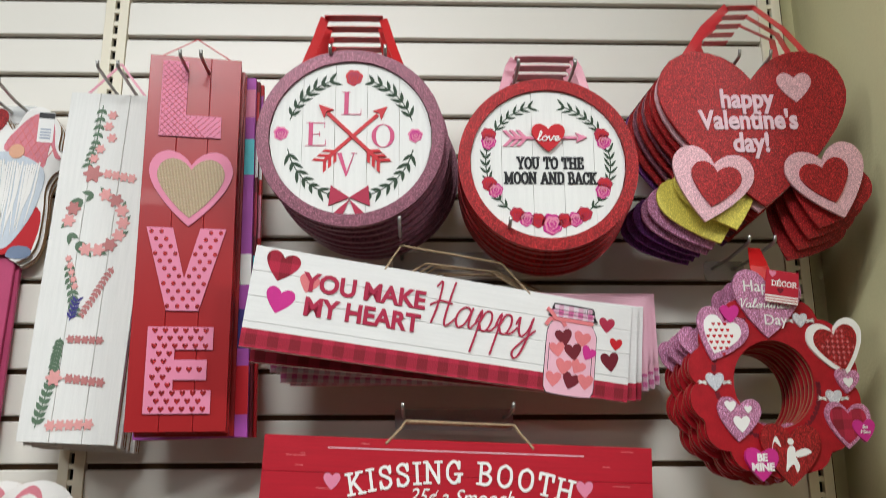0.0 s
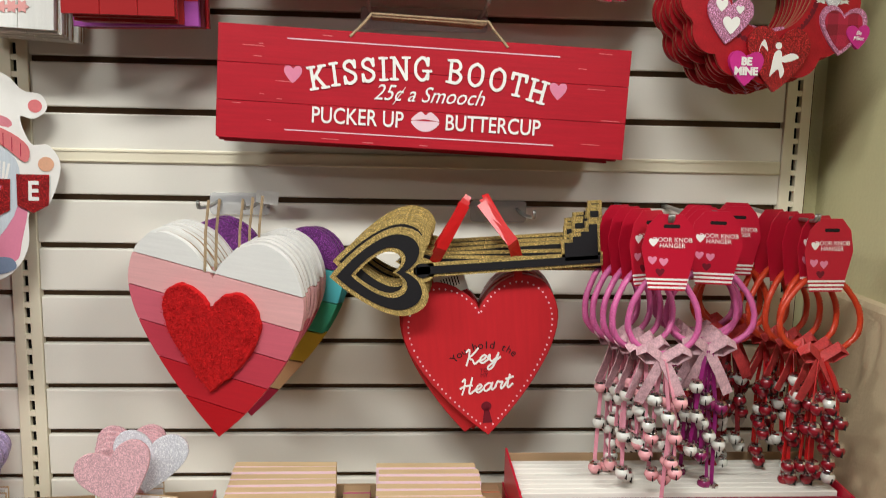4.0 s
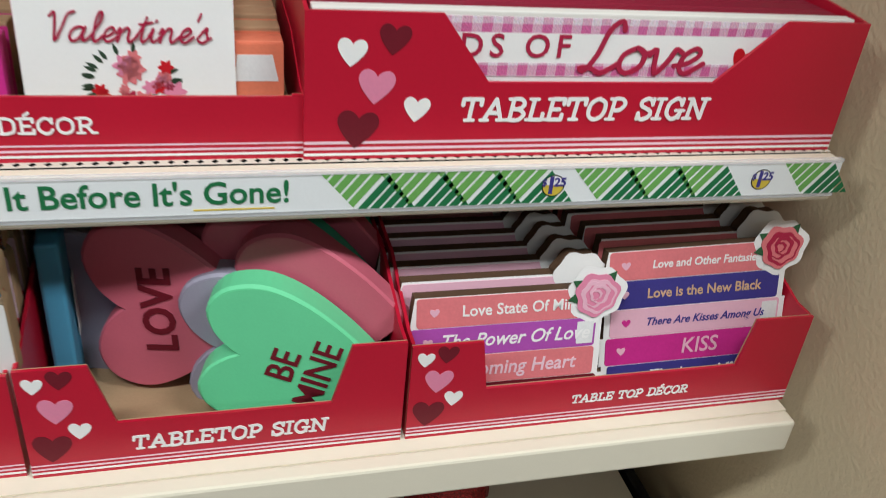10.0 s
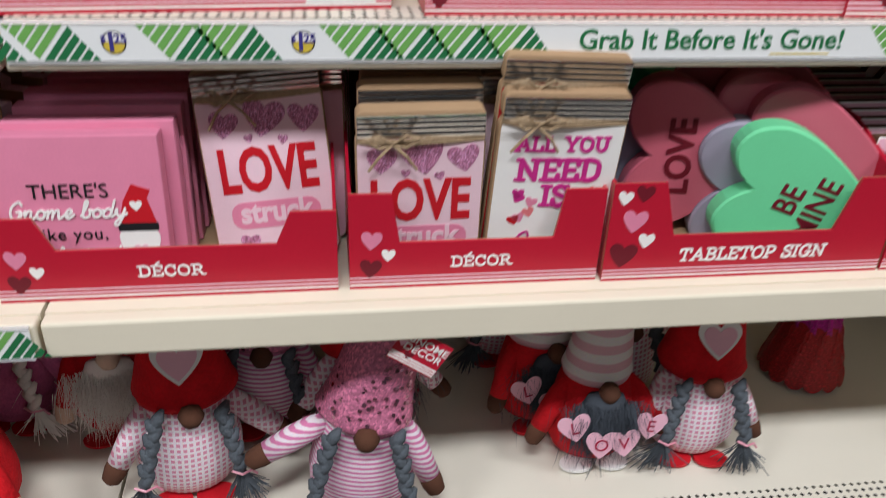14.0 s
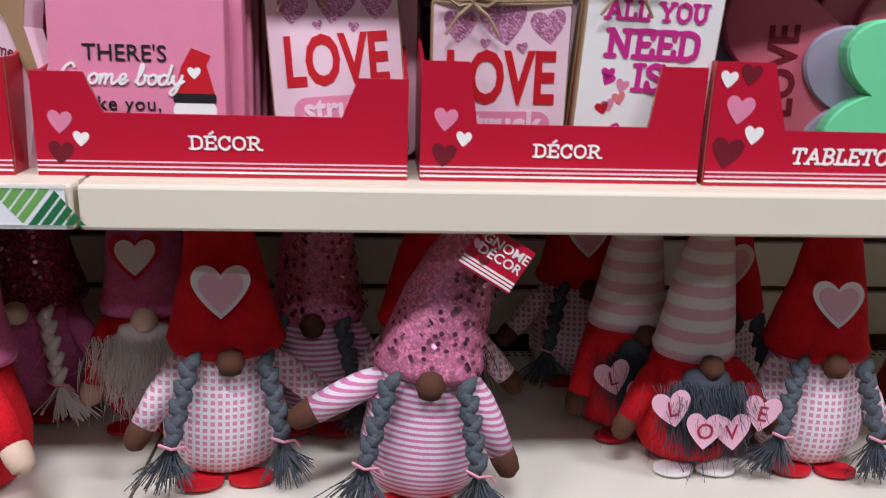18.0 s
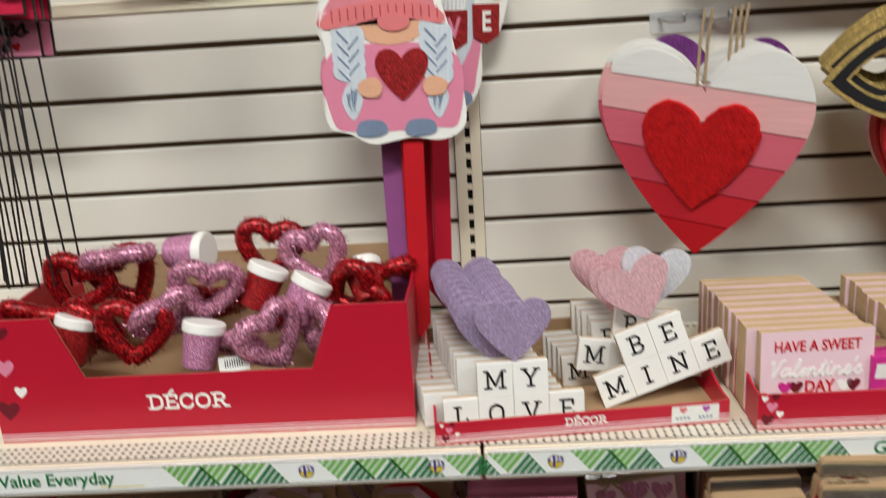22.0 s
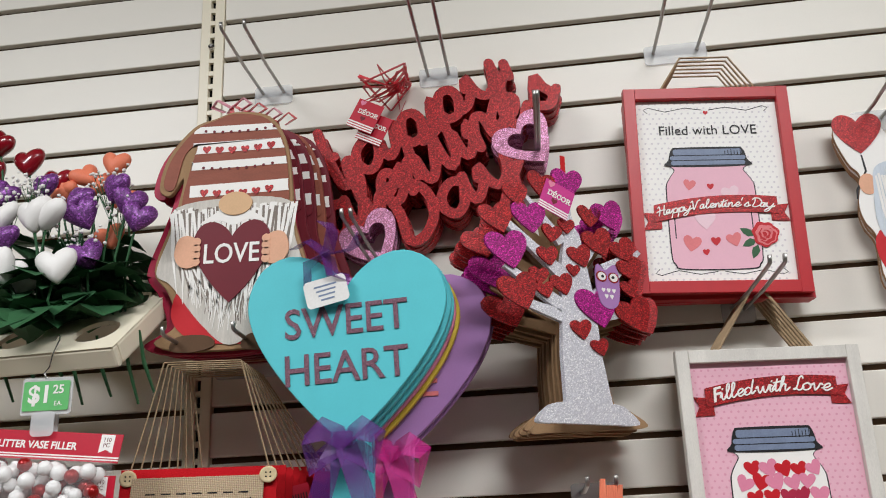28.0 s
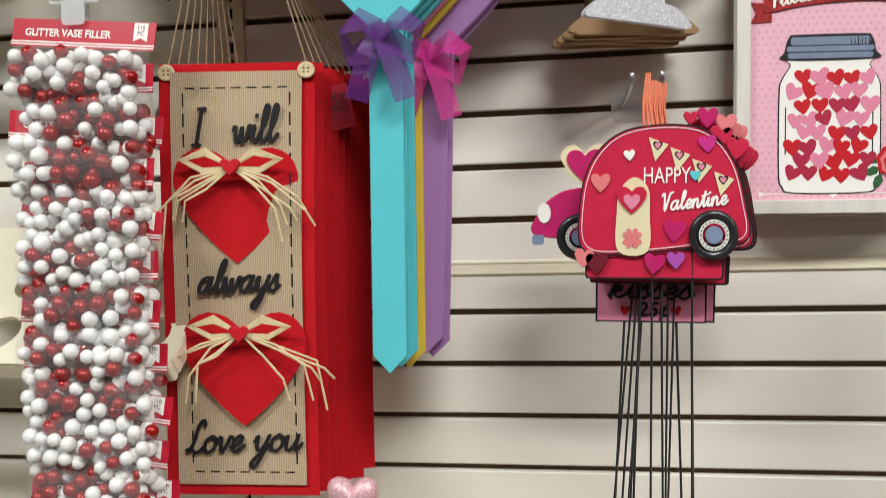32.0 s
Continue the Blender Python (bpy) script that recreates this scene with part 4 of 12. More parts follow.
def upright(x, label):
    """A slotted shelf standard: two flanges joined by a ladder of rungs over a channel coloured near-black for its
    shade.
    """
    up = setting("upright", label, "shelf standard")
    up.matrix_basis = pose(x, WALL, 0)
    for s in (-1, 1):
        part("flange", box(s * 0.0125 - 0.0085, s * 0.0125 + 0.0085, -0.004, 0.012, 0.1, TOP, bevel=0.001), M["cream"], up)
    rungs = bmesh.new()
    z = 0.11
    while z < TOP:
        box(-0.0042, 0.0042, -0.0032, 0.004, z, z + 0.0085, rungs)
        z += 0.0254
    part("rungs", rungs, M["cream"], up)
    # slot shade is put into this strip's near-black colour
    part("channel", box(-0.0042, 0.0042, 0.006, 0.012, 0.1, TOP), M["hole"], up, "near-black strip for the shade in the slots")
    part("bolt", turned([(0.0, -0.003), (0.006, -0.003), (0.006, 0.001), (0.003, 0.003), (0, 0.003)], 6), M["chrome"], up, "zinc bolt", pose(0, -0.006, 2.403, 90))
    return up


for i, x in enumerate((X0, X0 - BAY, X0 - 2 * BAY, LEFT)):
    upright(x, "cream slotted metal shelf standard")


# ---- shelves ----
def perforated(x0, x1, y0, rows_n, step=0.0103, r=0.0029):
    """A strip of sheet with staggered diamond holes."""
    verts, faces = [], []
    n = int((x1 - x0) / step)
    sx = (x1 - x0) / n
    for j in range(rows_n):
        for i in range(n):
            cx, cy = x0 + (i + 0.5) * sx, y0 + (j + 0.5) * step
            b = len(verts)
            verts += [(cx - sx / 2, cy - step / 2, 0), (cx + sx / 2, cy - step / 2, 0), (cx + sx / 2, cy + step / 2, 0), (cx - sx / 2, cy + step / 2, 0)]
            verts += [(cx, cy - r * 1.15, 0), (cx + r, cy, 0), (cx, cy + r * 1.15, 0), (cx - r, cy, 0)]
            for k in range(4):
                m = (k + 1) % 4
                faces += [(b + k, b + m, b + 4 + k), (b + m, b + 4 + m, b + 4 + k)]
    me = bpy.data.meshes.new("perforated_edge")
    me.from_pydata(verts, [], faces)
    me.materials.append(M["dirty"])
    return me


def metal_shelf(name, xc, top, front, lip, label, rows_n=4, dip=0.0, wear=False):
    """A steel shelf: pan, perforated front edge over a near-black block for the fold's shade, front lip, back row of
    holes.
    """
    w = BAY - 0.004
    sh = thing(name, pose(xc, 0, top), label, "shelf", "gondola shelves", goods=False)
    back = WALL - 0.012
    pf = front + 0.018
    pb = pf + rows_n * 0.0103
    mt = M["dirty"] if wear else M["cream"]
    part("pan", box(-w / 2, w / 2, pb, back - 0.022, -0.022, 0.0), mt, sh)
    if rows_n:
        part("perforated_edge", perforated(-w / 2, w / 2, pf, rows_n), None, sh)
        # the shade under the holes is put in as a near-black block
        part("fold", box(-w / 2, w / 2, pf, pb, -0.022, -0.006), M["hole"], sh, "near-black block for the shade inside the fold")
    part("perforated_edge", perforated(-w / 2, w / 2, back - 0.022, 2), None, sh)
    part("fold", box(-w / 2, w / 2, back - 0.022, back, -0.022, -0.006), M["hole"], sh, "near-black block for the shade inside the fold")
    part("nose", box(-w / 2, w / 2, front, pf, -lip, 0.0, bevel=0.003), mt, sh, "cream front lip")
    return sh


def price_strip(parent, xc, front, zc, words, prices, motifs, wx):
    """A printed ticket strip in a shelf edge: green hatched triangles, price roundels, a slogan."""
    w = BAY - 0.012
    s = thing("ticket_strip", pose(xc, front - 0.0035, zc), "white ticket strip with green hatched triangles and round prices", "ticket strip", "ticket strips", goods=False)
    h = 0.030
    part("strip", box(-w / 2, w / 2, -0.0006, 0.0008, -h / 2, h / 2), M["strip"], s)
    part("holder", box(-w / 2, w / 2, -0.0016, 0.003, h / 2, h / 2 + 0.003), M["plastic"], s, "clear plastic holder edge")
    part("holder", box(-w / 2, w / 2, -0.0016, 0.003, -h / 2 - 0.003, -h / 2), M["plastic"], s, "clear plastic holder edge")
    for k, (x, n) in enumerate(motifs):
        for i in range(n):
            x0 = x + i * 0.044
            for kind in (0, 1):
                bm = bmesh.new()
                if kind == 0:
                    A, B, C = (x0, h / 2), (x0 + 0.050, h / 2), (x0 + 0.026, -h / 2)
                else:
                    A, B, C = (x0 + 0.026, -h / 2), (x0 + 0.073, -h / 2), (x0 + 0.050, h / 2)
                for q in range(5):
                    a, b = q / 5, (q + 0.76) / 5
                    pt = lambda P, Q, t: (P[0] + (Q[0] - P[0]) * t, P[1] + (Q[1] - P[1]) * t)
                    P1, P2, P3, P4 = pt(A, B, a), pt(A, B, b), pt(A, C, b), pt(A, C, a)
                    if kind:
                        P1, P2, P3, P4 = pt(B, A, a), pt(B, A, b), pt(B, C, b), pt(B, C, a)
                    quad = [P1, P2, P3] + ([P4] if a > 0 else [])
                    slab(quad, 0.0003, bm, y=-0.0006)
                part("hatched_triangle", bm, M["tag_dark" if kind else "tag_green"], s)
    for x in prices:
        pr = flat("price_roundel", disc(0.0098, x, 0, 24), M["ink"], s, -0.0007, 0.0002)
        flat("roundel_face", disc(0.0088, x, 0, 24), M["yellow"], pr, -0.0009, 0.0002, "yellow price face")
        flat("roundel_sky", [(p[0], max(p[1], 0.001)) for p in disc(0.0088, x, 0, 24)], M["white"], pr, -0.0011, 0.0002)
        lettering("1", 0.021, M["navy"], pr, pose(x - 0.002, -0.0015, 0), "figure", thick=0.0001, bold=0.0006)
        lettering("$", 0.008, M["navy"], pr, pose(x - 0.008, -0.0015, 0.003), "figure", thick=0.0001, bold=0.0002)
        lettering("25", 0.0105, M["navy"], pr, pose(x + 0.0055, -0.0015, 0.003), "figure", thick=0.0001, bold=0.0003)
    if words:
        lettering(words, 0.0255, M["tag_dark"], s, pose(wx, -0.001, 0.001), thick=0.0002, bold=0.0004, width=0.97)
        flat("underline", rect(0.058, 0.0012, 0, wx + 0.085, -0.0115), M["yellow"], s, -0.0007, 0.0003)
    return s


XR, XL, XF = X0 - BAY / 2, X0 - 1.5 * BAY, X0 - 2.5 * BAY
for xc in (XR, XL, XF):
    metal_shelf("base_deck", xc, DECK, F_DECK, 0.036, "cream steel base deck with perforated front edge", wear=True)
    metal_shelf("shelf", xc, SHELF2, F2, 0.038, "cream steel shelf with plain front lip", rows_n=0)
    if xc != XF:
        metal_shelf("shelf", xc, SHELF1, F1, 0.040, "cream steel shelf with printed ticket strip")
    kick = thing("kick_plate", pose(xc, F_DECK + 0.03, 0), "black kick plate under the base deck", "kick plate", goods=False)
    part("plate", box(-BAY / 2, BAY / 2, 0, 0.02, -0.100, DECK - 0.036, bevel=0.002), M["black"], kick)
deck_end = thing("end_trim", pose(X0 + 0.004, 0, DECK), "black rubber trim at the end of the base deck", "trim", goods=False)
part("trim", box(0, 0.016, F_DECK - 0.01, WALL - 0.02, -0.03, 0.006, bevel=0.003), M["black"], deck_end)
for z, front in ((SHELF1, F1), (SHELF2, F2)):
    br = thing("shelf_bracket", pose(X0 - 0.004, 0, z), "cream steel shelf bracket", "bracket", goods=False)
    part("arm", slab([(-0.0, -0.03), (0.36, -0.024), (0.36, -0.055), (0.0, -0.1)], 0.004), M["cream"], br, at=pose(0, WALL - 0.01, 0, 0, 0, -90))
price_strip(None, XR, F1, SHELF1 - 0.0145, "Grab It Before It's Gone!", (-0.518, -0.365, 0.334, 0.526), ((-0.603, 1), (-0.50, 2), (-0.352, 4), (0.148, 4), (0.35, 3), (0.545, 1)), 0.0)
price_strip(None, XL, F1, SHELF1 - 0.0145, "Value Everyday", (0.385, 0.551), ((0.20, 3), (0.40, 3), (0.558, 1), (-0.55, 3), (-0.36, 3)), 0.06)
price_strip(None, XL, F2, SHELF2 - 0.0175, "Every Day, Easily!", (0.345, 0.536), ((0.17, 3), (0.36, 3), (0.545, 1), (-0.55, 3)), 0.02)


# ---- signs on the right bay of the slat wall ----
R = random.Random(7)


def leaf_shape(l, w, x, z, a):
    c, s = math.cos(a), math.sin(a)
    pts = [(0, 0), (0.3 * l, w / 2), (0.65 * l, 0.42 * w), (l, 0), (0.65 * l, -0.42 * w), (0.3 * l, -w / 2)]
    return [(x + p * c - q * s, z + p * s + q * c) for p, q in pts]


def sprig(bm, pts, n, l, w, y, stem=0.0008, spread=0.75):
    """A printed leafy twig along a path of x, z points."""
    pts = [Vector(p) for p in pts]
    for a, b in zip(pts, pts[1:]):
        d = (b - a).normalized() * stem
        slab([(a.x - d.y, a.y + d.x), (a.x + d.y, a.y - d.x), (b.x + d.y, b.y - d.x), (b.x - d.y, b.y + d.x)], 0.0005, bm, y)
    for i in range(n):
        t = (i + 0.5) / n * (len(pts) - 1)
        k = min(int(t), len(pts) - 2)
        p = pts[k].lerp(pts[k + 1], t - k)
        d = pts[k + 1] - pts[k]
        a = math.atan2(d.y, d.x)
        for s in (-1, 1):
            slab(leaf_shape(l * R.uniform(0.8, 1.15), w, p.x, p.y, a + s * spread), 0.0005, bm, y)
    return bm


def bloom(bm, x, z, r, y, petals=6):
    a0 = R.uniform(0, 6)
    pts = []
    for k in range(petals * 4):
        a = a0 + 2 * math.pi * k / (petals * 4)
        pts.append((x + r * (0.78 + 0.22 * math.cos(petals * a)) * math.cos(a), z + r * (0.78 + 0.22 * math.cos(petals * a)) * math.sin(a)))
    return slab(pts, 0.0006, bm, y)


def scallop(x, z, r, n=40):
    """The wavy outline of an open rose with leaf bumps."""
    return [(x + r * (1 + 0.06 * math.sin(7 * a) + 0.05 * math.sin(3 * a + 1)) * math.cos(a), z + r * (1 + 0.06 * math.sin(7 * a) + 0.05 * math.sin(3 * a + 1)) * math.sin(a)) for a in (2 * math.pi * k / n for k in range(n))]


def rose(parent, x, z, r, y, petal, core, name="rose"):
    """An open rose: wavy petals one inside the other round a curled heart."""
    ob = part(name, slab(scallop(x, z, r), 0.0005, y=y), petal, parent)
    for k, (f, dx, dz) in enumerate(((0.80, 0.05, -0.06), (0.60, -0.06, 0.04), (0.42, 0.05, 0.05), (0.24, -0.03, 0.02))):
        cx, cz = x + dx * r, z + dz * r
        part("petal", ring_slab(scallop(cx, cz, r * f), scallop(cx + 0.06 * r * (-1) ** k, cz - 0.05 * r, r * f * 0.80), 0.0003, y=y - 0.0005 - 0.0002 * k), core, ob)
    return ob


def stacked(proto, n, dy, dx=0.0, dz=0.0, jig=0.002, turn=0.6):
    """Copies of a thing hung one behind the other."""
    base = proto.matrix_basis.copy()
    for i in range(1, n + 1):
        copy_thing(proto, Matrix.Translation((dx * i + R.uniform(-jig, jig), dy * i, dz * i + R.uniform(-jig, jig) - 0.001)) @ base @ pose(0, 0, 0, 0, R.uniform(-turn, turn), 0))


def ribbon_loop(parent, xs, z0, z1, y0, y1, w, material, name="hanging_ribbon"):
    """A ribbon from the board's top up over the hook and down again."""
    for x0, x1 in xs:
        part(name, strip([(x0, y0, z0), (x0 + (x1 - x0) * 0.5, y0 + (y1 - y0) * 0.5, (z0 + z1) / 2 + 0.004), (x1, y1, z1)], w, wide=(1, 0.1, 0)), material, parent)


# floral LOVE board
def floral_board():
    th = thing("love_sign", pose(-0.557, 1.268, 1.849, 0, 2.6, 0), "whitewashed wooden plank sign with LOVE spelled in flowers", "wall sign", "floral love signs")
    for i, x in enumerate((-0.049, 0, 0.049)):
        part("plank", slab(rect(0.0484, 0.566, 0, x, 0), 0.009, y=0.009, bevel=0.0008), M["plank"], th)
    part("edge", box(-0.0735, 0.0735, 0.0092, 0.0125, -0.282, 0.282), M["mdf"], th, "raw board back")
    y = -0.0004
    pink, green, deep = bmesh.new(), bmesh.new(), bmesh.new()
    sprig(green, [(-0.018, 0.262), (-0.02, 0.2), (-0.028, 0.155)], 9, 0.014, 0.006, y)
    for p in ((0.0, 0.245), (-0.004, 0.225), (0.004, 0.205), (-0.012, 0.185), (-0.02, 0.168)):
        bloom(pink, *p, 0.009, y - 0.0005)
    bloom(deep, -0.018, 0.142, 0.017, y - 0.0005)
    for k in range(4):
        bloom(pink, 0.006 + k * 0.013, 0.143 - 0.002 * k, 0.009, y - 0.0005)
    for k in range(14):
        a = 2 * math.pi * k / 14
        x, z = -0.002 + 0.043 * math.cos(a), 0.062 + 0.047 * math.sin(a)
        if k in (4, 5, 8, 9):
            slab(leaf_shape(0.02, 0.008, x, z, a + 1.2), 0.0005, green, y)
            slab(leaf_shape(0.018, 0.008, x, z, a + 2.2), 0.0005, green, y)
        elif k in (2, 6, 12):
            bloom(deep, x, z, 0.013, y - 0.0005)
        else:
            bloom(pink, x, z, 0.012, y - 0.0005)
            slab(leaf_shape(0.017, 0.007, x, z, a + 0.9), 0.0005, green, y)
    sprig(green, [(-0.036, -0.005), (-0.024, -0.05), (-0.012, -0.09)], 9, 0.013, 0.006, y)
    sprig(deep, [(0.035, -0.01), (0.016, -0.05), (-0.004, -0.09)], 12, 0.009, 0.005, y)
    for k in range(5):
        bloom(pink, -0.036 + 0.004 * k, 0.0 - 0.011 * k, 0.006, y - 0.0005)
    sprig(green, [(-0.03, -0.125), (-0.034, -0.19)], 11, 0.012, 0.005, y)
    for k in range(5):
        bloom(deep, -0.014 + 0.011 * k, -0.127, 0.0075, y - 0.0005)
        bloom(deep, -0.008 + 0.012 * k, -0.187 - 0.001 * k, 0.0085, y - 0.0005)
        bloom(pink, -0.025 + 0.014 * k, -0.258 + 0.001 * k, 0.0095, y - 0.0005)
    bloom(pink, -0.03, -0.187, 0.014, y - 0.0008)
    sprig(green, [(-0.048, -0.262), (-0.036, -0.2)], 6, 0.016, 0.007, y)
    lav = sprig(bmesh.new(), [(-0.02, -0.098), (-0.014, -0.065)], 5, 0.012, 0.004, y - 0.0003)
    stuff(part("flower_print", pink, paint("soft_petal_print", (0.78, 0.36, 0.34), 0.55), th))
    stuff(part("flower_print", deep, paint("dusty_red_print", (0.52, 0.20, 0.19), 0.55), th))
    part("leaf_print", green, paint("sage_leaf_print", (0.12, 0.19, 0.12), 0.6, vary=0.2), th)
    part("lavender", lav, M["navy"], th)
    return th


f = floral_board()
stacked(f, 5, 0.0145, 0.003, -0.002)
pegs(-0.535, kslot(9), 0.17)
for s in (-1, 1):
    part("hanging_ribbon", strip([(s * 0.05, 0.004, 0.28), (s * 0.02, 0.004, 0.315), (0.0, 0.004, 0.34)], 0.004), M["pinkribbon"], f)


# red LOVE board
def letter_L(w, h, t):
    return [(-w / 2, -h / 2), (w / 2, -h / 2), (w / 2, -h / 2 + t * 0.85), (-w / 2 + t, -h / 2 + t * 0.85), (-w / 2 + t, h / 2), (-w / 2, h / 2)]


def letter_V(w, h, t):
    return [(-w / 2, h / 2), (-w * 0.2, -h / 2), (w * 0.2, -h / 2), (w / 2, h / 2), (w / 2 - t, h / 2), (0.0, -h * 0.12), (-w / 2 + t, h / 2)]


def letter_E(w, h, t):
    return [(-w / 2, -h / 2), (w / 2, -h / 2), (w / 2, -h / 2 + t * 0.8), (-w / 2 + t, -h / 2 + t * 0.8), (-w / 2 + t, -t * 0.35), (w * 0.42, -t * 0.35), (w * 0.42, t * 0.35), (-w / 2 + t, t * 0.35), (-w / 2 + t, h / 2 - t * 0.8), (w / 2, h / 2 - t * 0.8), (w / 2, h / 2), (-w / 2, h / 2)]


def inside(p, poly):
    c = False
    for i in range(len(poly)):
        (x1, y1), (x2, y2) = poly[i - 1], poly[i]
        if (y1 > p[1]) != (y2 > p[1]) and p[0] < (x2 - x1) * (p[1] - y1) / (y2 - y1) + x1:
            c = not c
    return c


def shifted(poly, x, z):
    return [(a + x, b + z) for a, b in poly]


def love_board():
    th = thing("love_sign", pose(-0.402, 1.215, 1.876, 0, -0.8, 10) @ Matrix.Diagonal((0.94, 1, 1, 1)), "glossy dark red plank sign with raised pink LOVE letters", "wall sign", "red love signs")
    for x in (-0.0505, 0, 0.0505):
        part("plank", slab(rect(0.0501, 0.592, 0, x, 0), 0.01, y=0.01, bevel=0.0008), M["redgloss"], th)
    part("edge", box(-0.0755, 0.0755, 0.0102, 0.0125, -0.295, 0.295), M["kraft"], th, "raw board back")
    L, V, E = letter_L(0.1, 0.128, 0.042), letter_V(0.125, 0.128, 0.041), letter_E(0.1, 0.127, 0.042)
    for name, poly, z in (("letter_l", L, 0.222), ("letter_v", V, -0.055), ("letter_e", E, -0.207)):
        dx = -0.004 if name == "letter_l" else 0.0
        lt = flat(name, shifted(poly, dx, z), M["pink"], th, 0.0, 0.003, "pink foam letter")
        bm = bmesh.new()
        if name == "letter_l":
            for k in range(-12, 14):
                for s in (-1, 1):
                    run = []
                    for q in range(-40, 41):
                        u = q * 0.002
                        p = (k * 0.0135 * 0.75 + u, s * u)
                        if inside(p, poly):
                            run.append(p)
                        elif len(run) > 2:
                            break
                    if len(run) > 2:
                        a, b = run[0], run[-1]
                        slab([(a[0] - 0.0006 + dx, a[1] + z), (a[0] + 0.0006 + dx, a[1] + z), (b[0] + 0.0006 + dx, b[1] + z), (b[0] - 0.0006 + dx, b[1] + z)], 0.0004, bm, -0.003)
        else:
            r = 0.0036 if name == "letter_v" else 0.0042
            for i in range(-8, 9):
                for j in range(-8, 9):
                    p = (i * 0.0155 + (j % 2) * 0.0077, j * 0.0115)
                    if all(inside((p[0] + u * r, p[1] + v * r), poly) for u, v in ((1, 0), (-1, 0), (0, 1), (0, -1))):
                        shape = disc(r, p[0], p[1] + z, 10) if name == "letter_v" else heart(r * 2.2, r * 2.1, p[0], p[1] + z, n=14)
                        slab(shape, 0.0004, bm, -0.003)
        part("pattern", bm, G["red"], lt, "red glitter pattern")
    hh = flat("heart", heart(0.134, 0.122, 0.002, 0.073), M["pink"], th, 0.0, 0.003, "pink foam heart")
    flat("burlap_heart", heart(0.108, 0.096, 0.002, 0.073), M["burlap"], hh, -0.003, 0.001, "burlap inlay")
    return th


lv = love_board()
stacked(lv, 3, 0.014, 0.002, -0.002)
pegs(-0.40, kslot(9) , 0.21)
part("hanging_string", tube([(-0.06, 0.004, 0.295), (0.0, 0.004, 0.33), (0.06, 0.004, 0.295)], 0.0012), M["sheer"], lv)


# printed boards further back on the same hook
def back_board(x, y, colour, spots):
    th = thing("wall_sign", pose(x, y, 1.868, 0, -1.5, 0), "multicoloured plank sign stacked behind the red one", "wall sign", "printed back signs")
    part("board", slab(rect(0.172, 0.592), 0.01, y=0.01, bevel=0.001), colour, th)
    for i, s in enumerate(spots):
        flat("print", rect(0.172, 0.05 + 0.012 * (i % 3), 0, 0, 0.25 - 0.095 * i), s, th, 0.0, 0.0006)
    return th


for i, (c, sp) in enumerate((("mauve", ("pink", "teal", "mauve", "white", "navy", "red")), ("maroon", ("red", "white", "berry", "teal", "navy")), ("red", ("mauve", "white", "pink", "teal")))):
    back_board(-0.400 + 0.004 * i, 1.275 + 0.013 * i, M[c], [M[q] for q in sp])


# round signs
def round_sign(x, y, z, r, ring, label, group, tilt=0):
    th = thing("round_sign", pose(x, y, z, tilt, 0, 0), label, "wall sign", group)
    part("ring", ring_slab(disc(r, n=64), disc(r - 0.019, n=64), 0.010, y=0.008), ring, th, "glitter covered rim")
    n = 5
    for i in range(n):
        w = 2 * (r - 0.02) / n
        x0, x1 = -(r - 0.02) + i * w + 0.0002, -(r - 0.02) + (i + 1) * w - 0.0002
        top = [(x0 + (x1 - x0) * k / 8, math.sqrt(max(0, (r - 0.0195) ** 2 - (x0 + (x1 - x0) * k / 8) ** 2))) for k in range(9)]
        pts = [(a, -b - 1e-5) for a, b in top] + [(a, b + 1e-5) for a, b in reversed(top)]
        part("plank", slab(pts, 0.005, y=0.008, bevel=0.0003), M["plank"], th)
    part("edge", slab(disc(r - 0.001, n=64), 0.004, y=0.0125), M["mdf"], th, "raw board back")
    return th


def arrow(parent, a, b, material, y, head=0.02, w=0.0055, thick=0.003, name="arrow"):
    a, b = Vector(a), Vector(b)
    d = (b - a).normalized()
    q = Vector((-d.y, d.x))
    P = lambda s, t: tuple(a + d * s + q * t)
    l = (b - a).length
    bm = bmesh.new()
    slab([P(0.012, -w / 2), P(l - head, -w / 2), P(l - head, w / 2), P(0.012, w / 2)], thick, bm, y)
    slab([P(l - head * 1.1, -head * 0.5), P(l, 0), P(l - head * 1.1, head * 0.5), P(l - head * 0.85, 0)], thick + 0.0004, bm, y)
    for k in range(3):
        s0 = k * 0.0105
        for sgn in (-1, 1):
            slab([P(s0 + 0.010, 0), P(s0 + 0.016, 0), P(s0 + 0.004, sgn * 0.013), P(s0 - 0.002, sgn * 0.013)][::sgn], thick - 0.0005, bm, y)
    return part(name, bm, material, parent, "raised cut-out arrow")


def wreath_arc(bm, a0, a1, r, n, l, w, y):
    pts = [(r * math.cos(radians(a0 + (a1 - a0) * k / 6)), r * math.sin(radians(a0 + (a1 - a0) * k / 6))) for k in range(7)]
    return sprig(bm, pts, n, l, w, y, spread=0.6)


r1 = round_sign(-0.160, 1.16, 2.012, 0.143, G["plum"], "round whitewashed plank sign with crossed arrows and LOVE", "round love signs")
stacked(r1, 7, 0.0165, 0.0035, -0.003)
leaves = bmesh.new()
for a0, a1 in ((164, 107), (16, 73), (-168, -106), (-12, -74)):
    wreath_arc(leaves, a0, a1, 0.097, 7, 0.019, 0.0054, 0.0028)
part("printed_leaves", leaves, M["leafy"], r1)
arrow(r1, (0.052, -0.047), (-0.05, 0.052), M["red"], 0.0028)
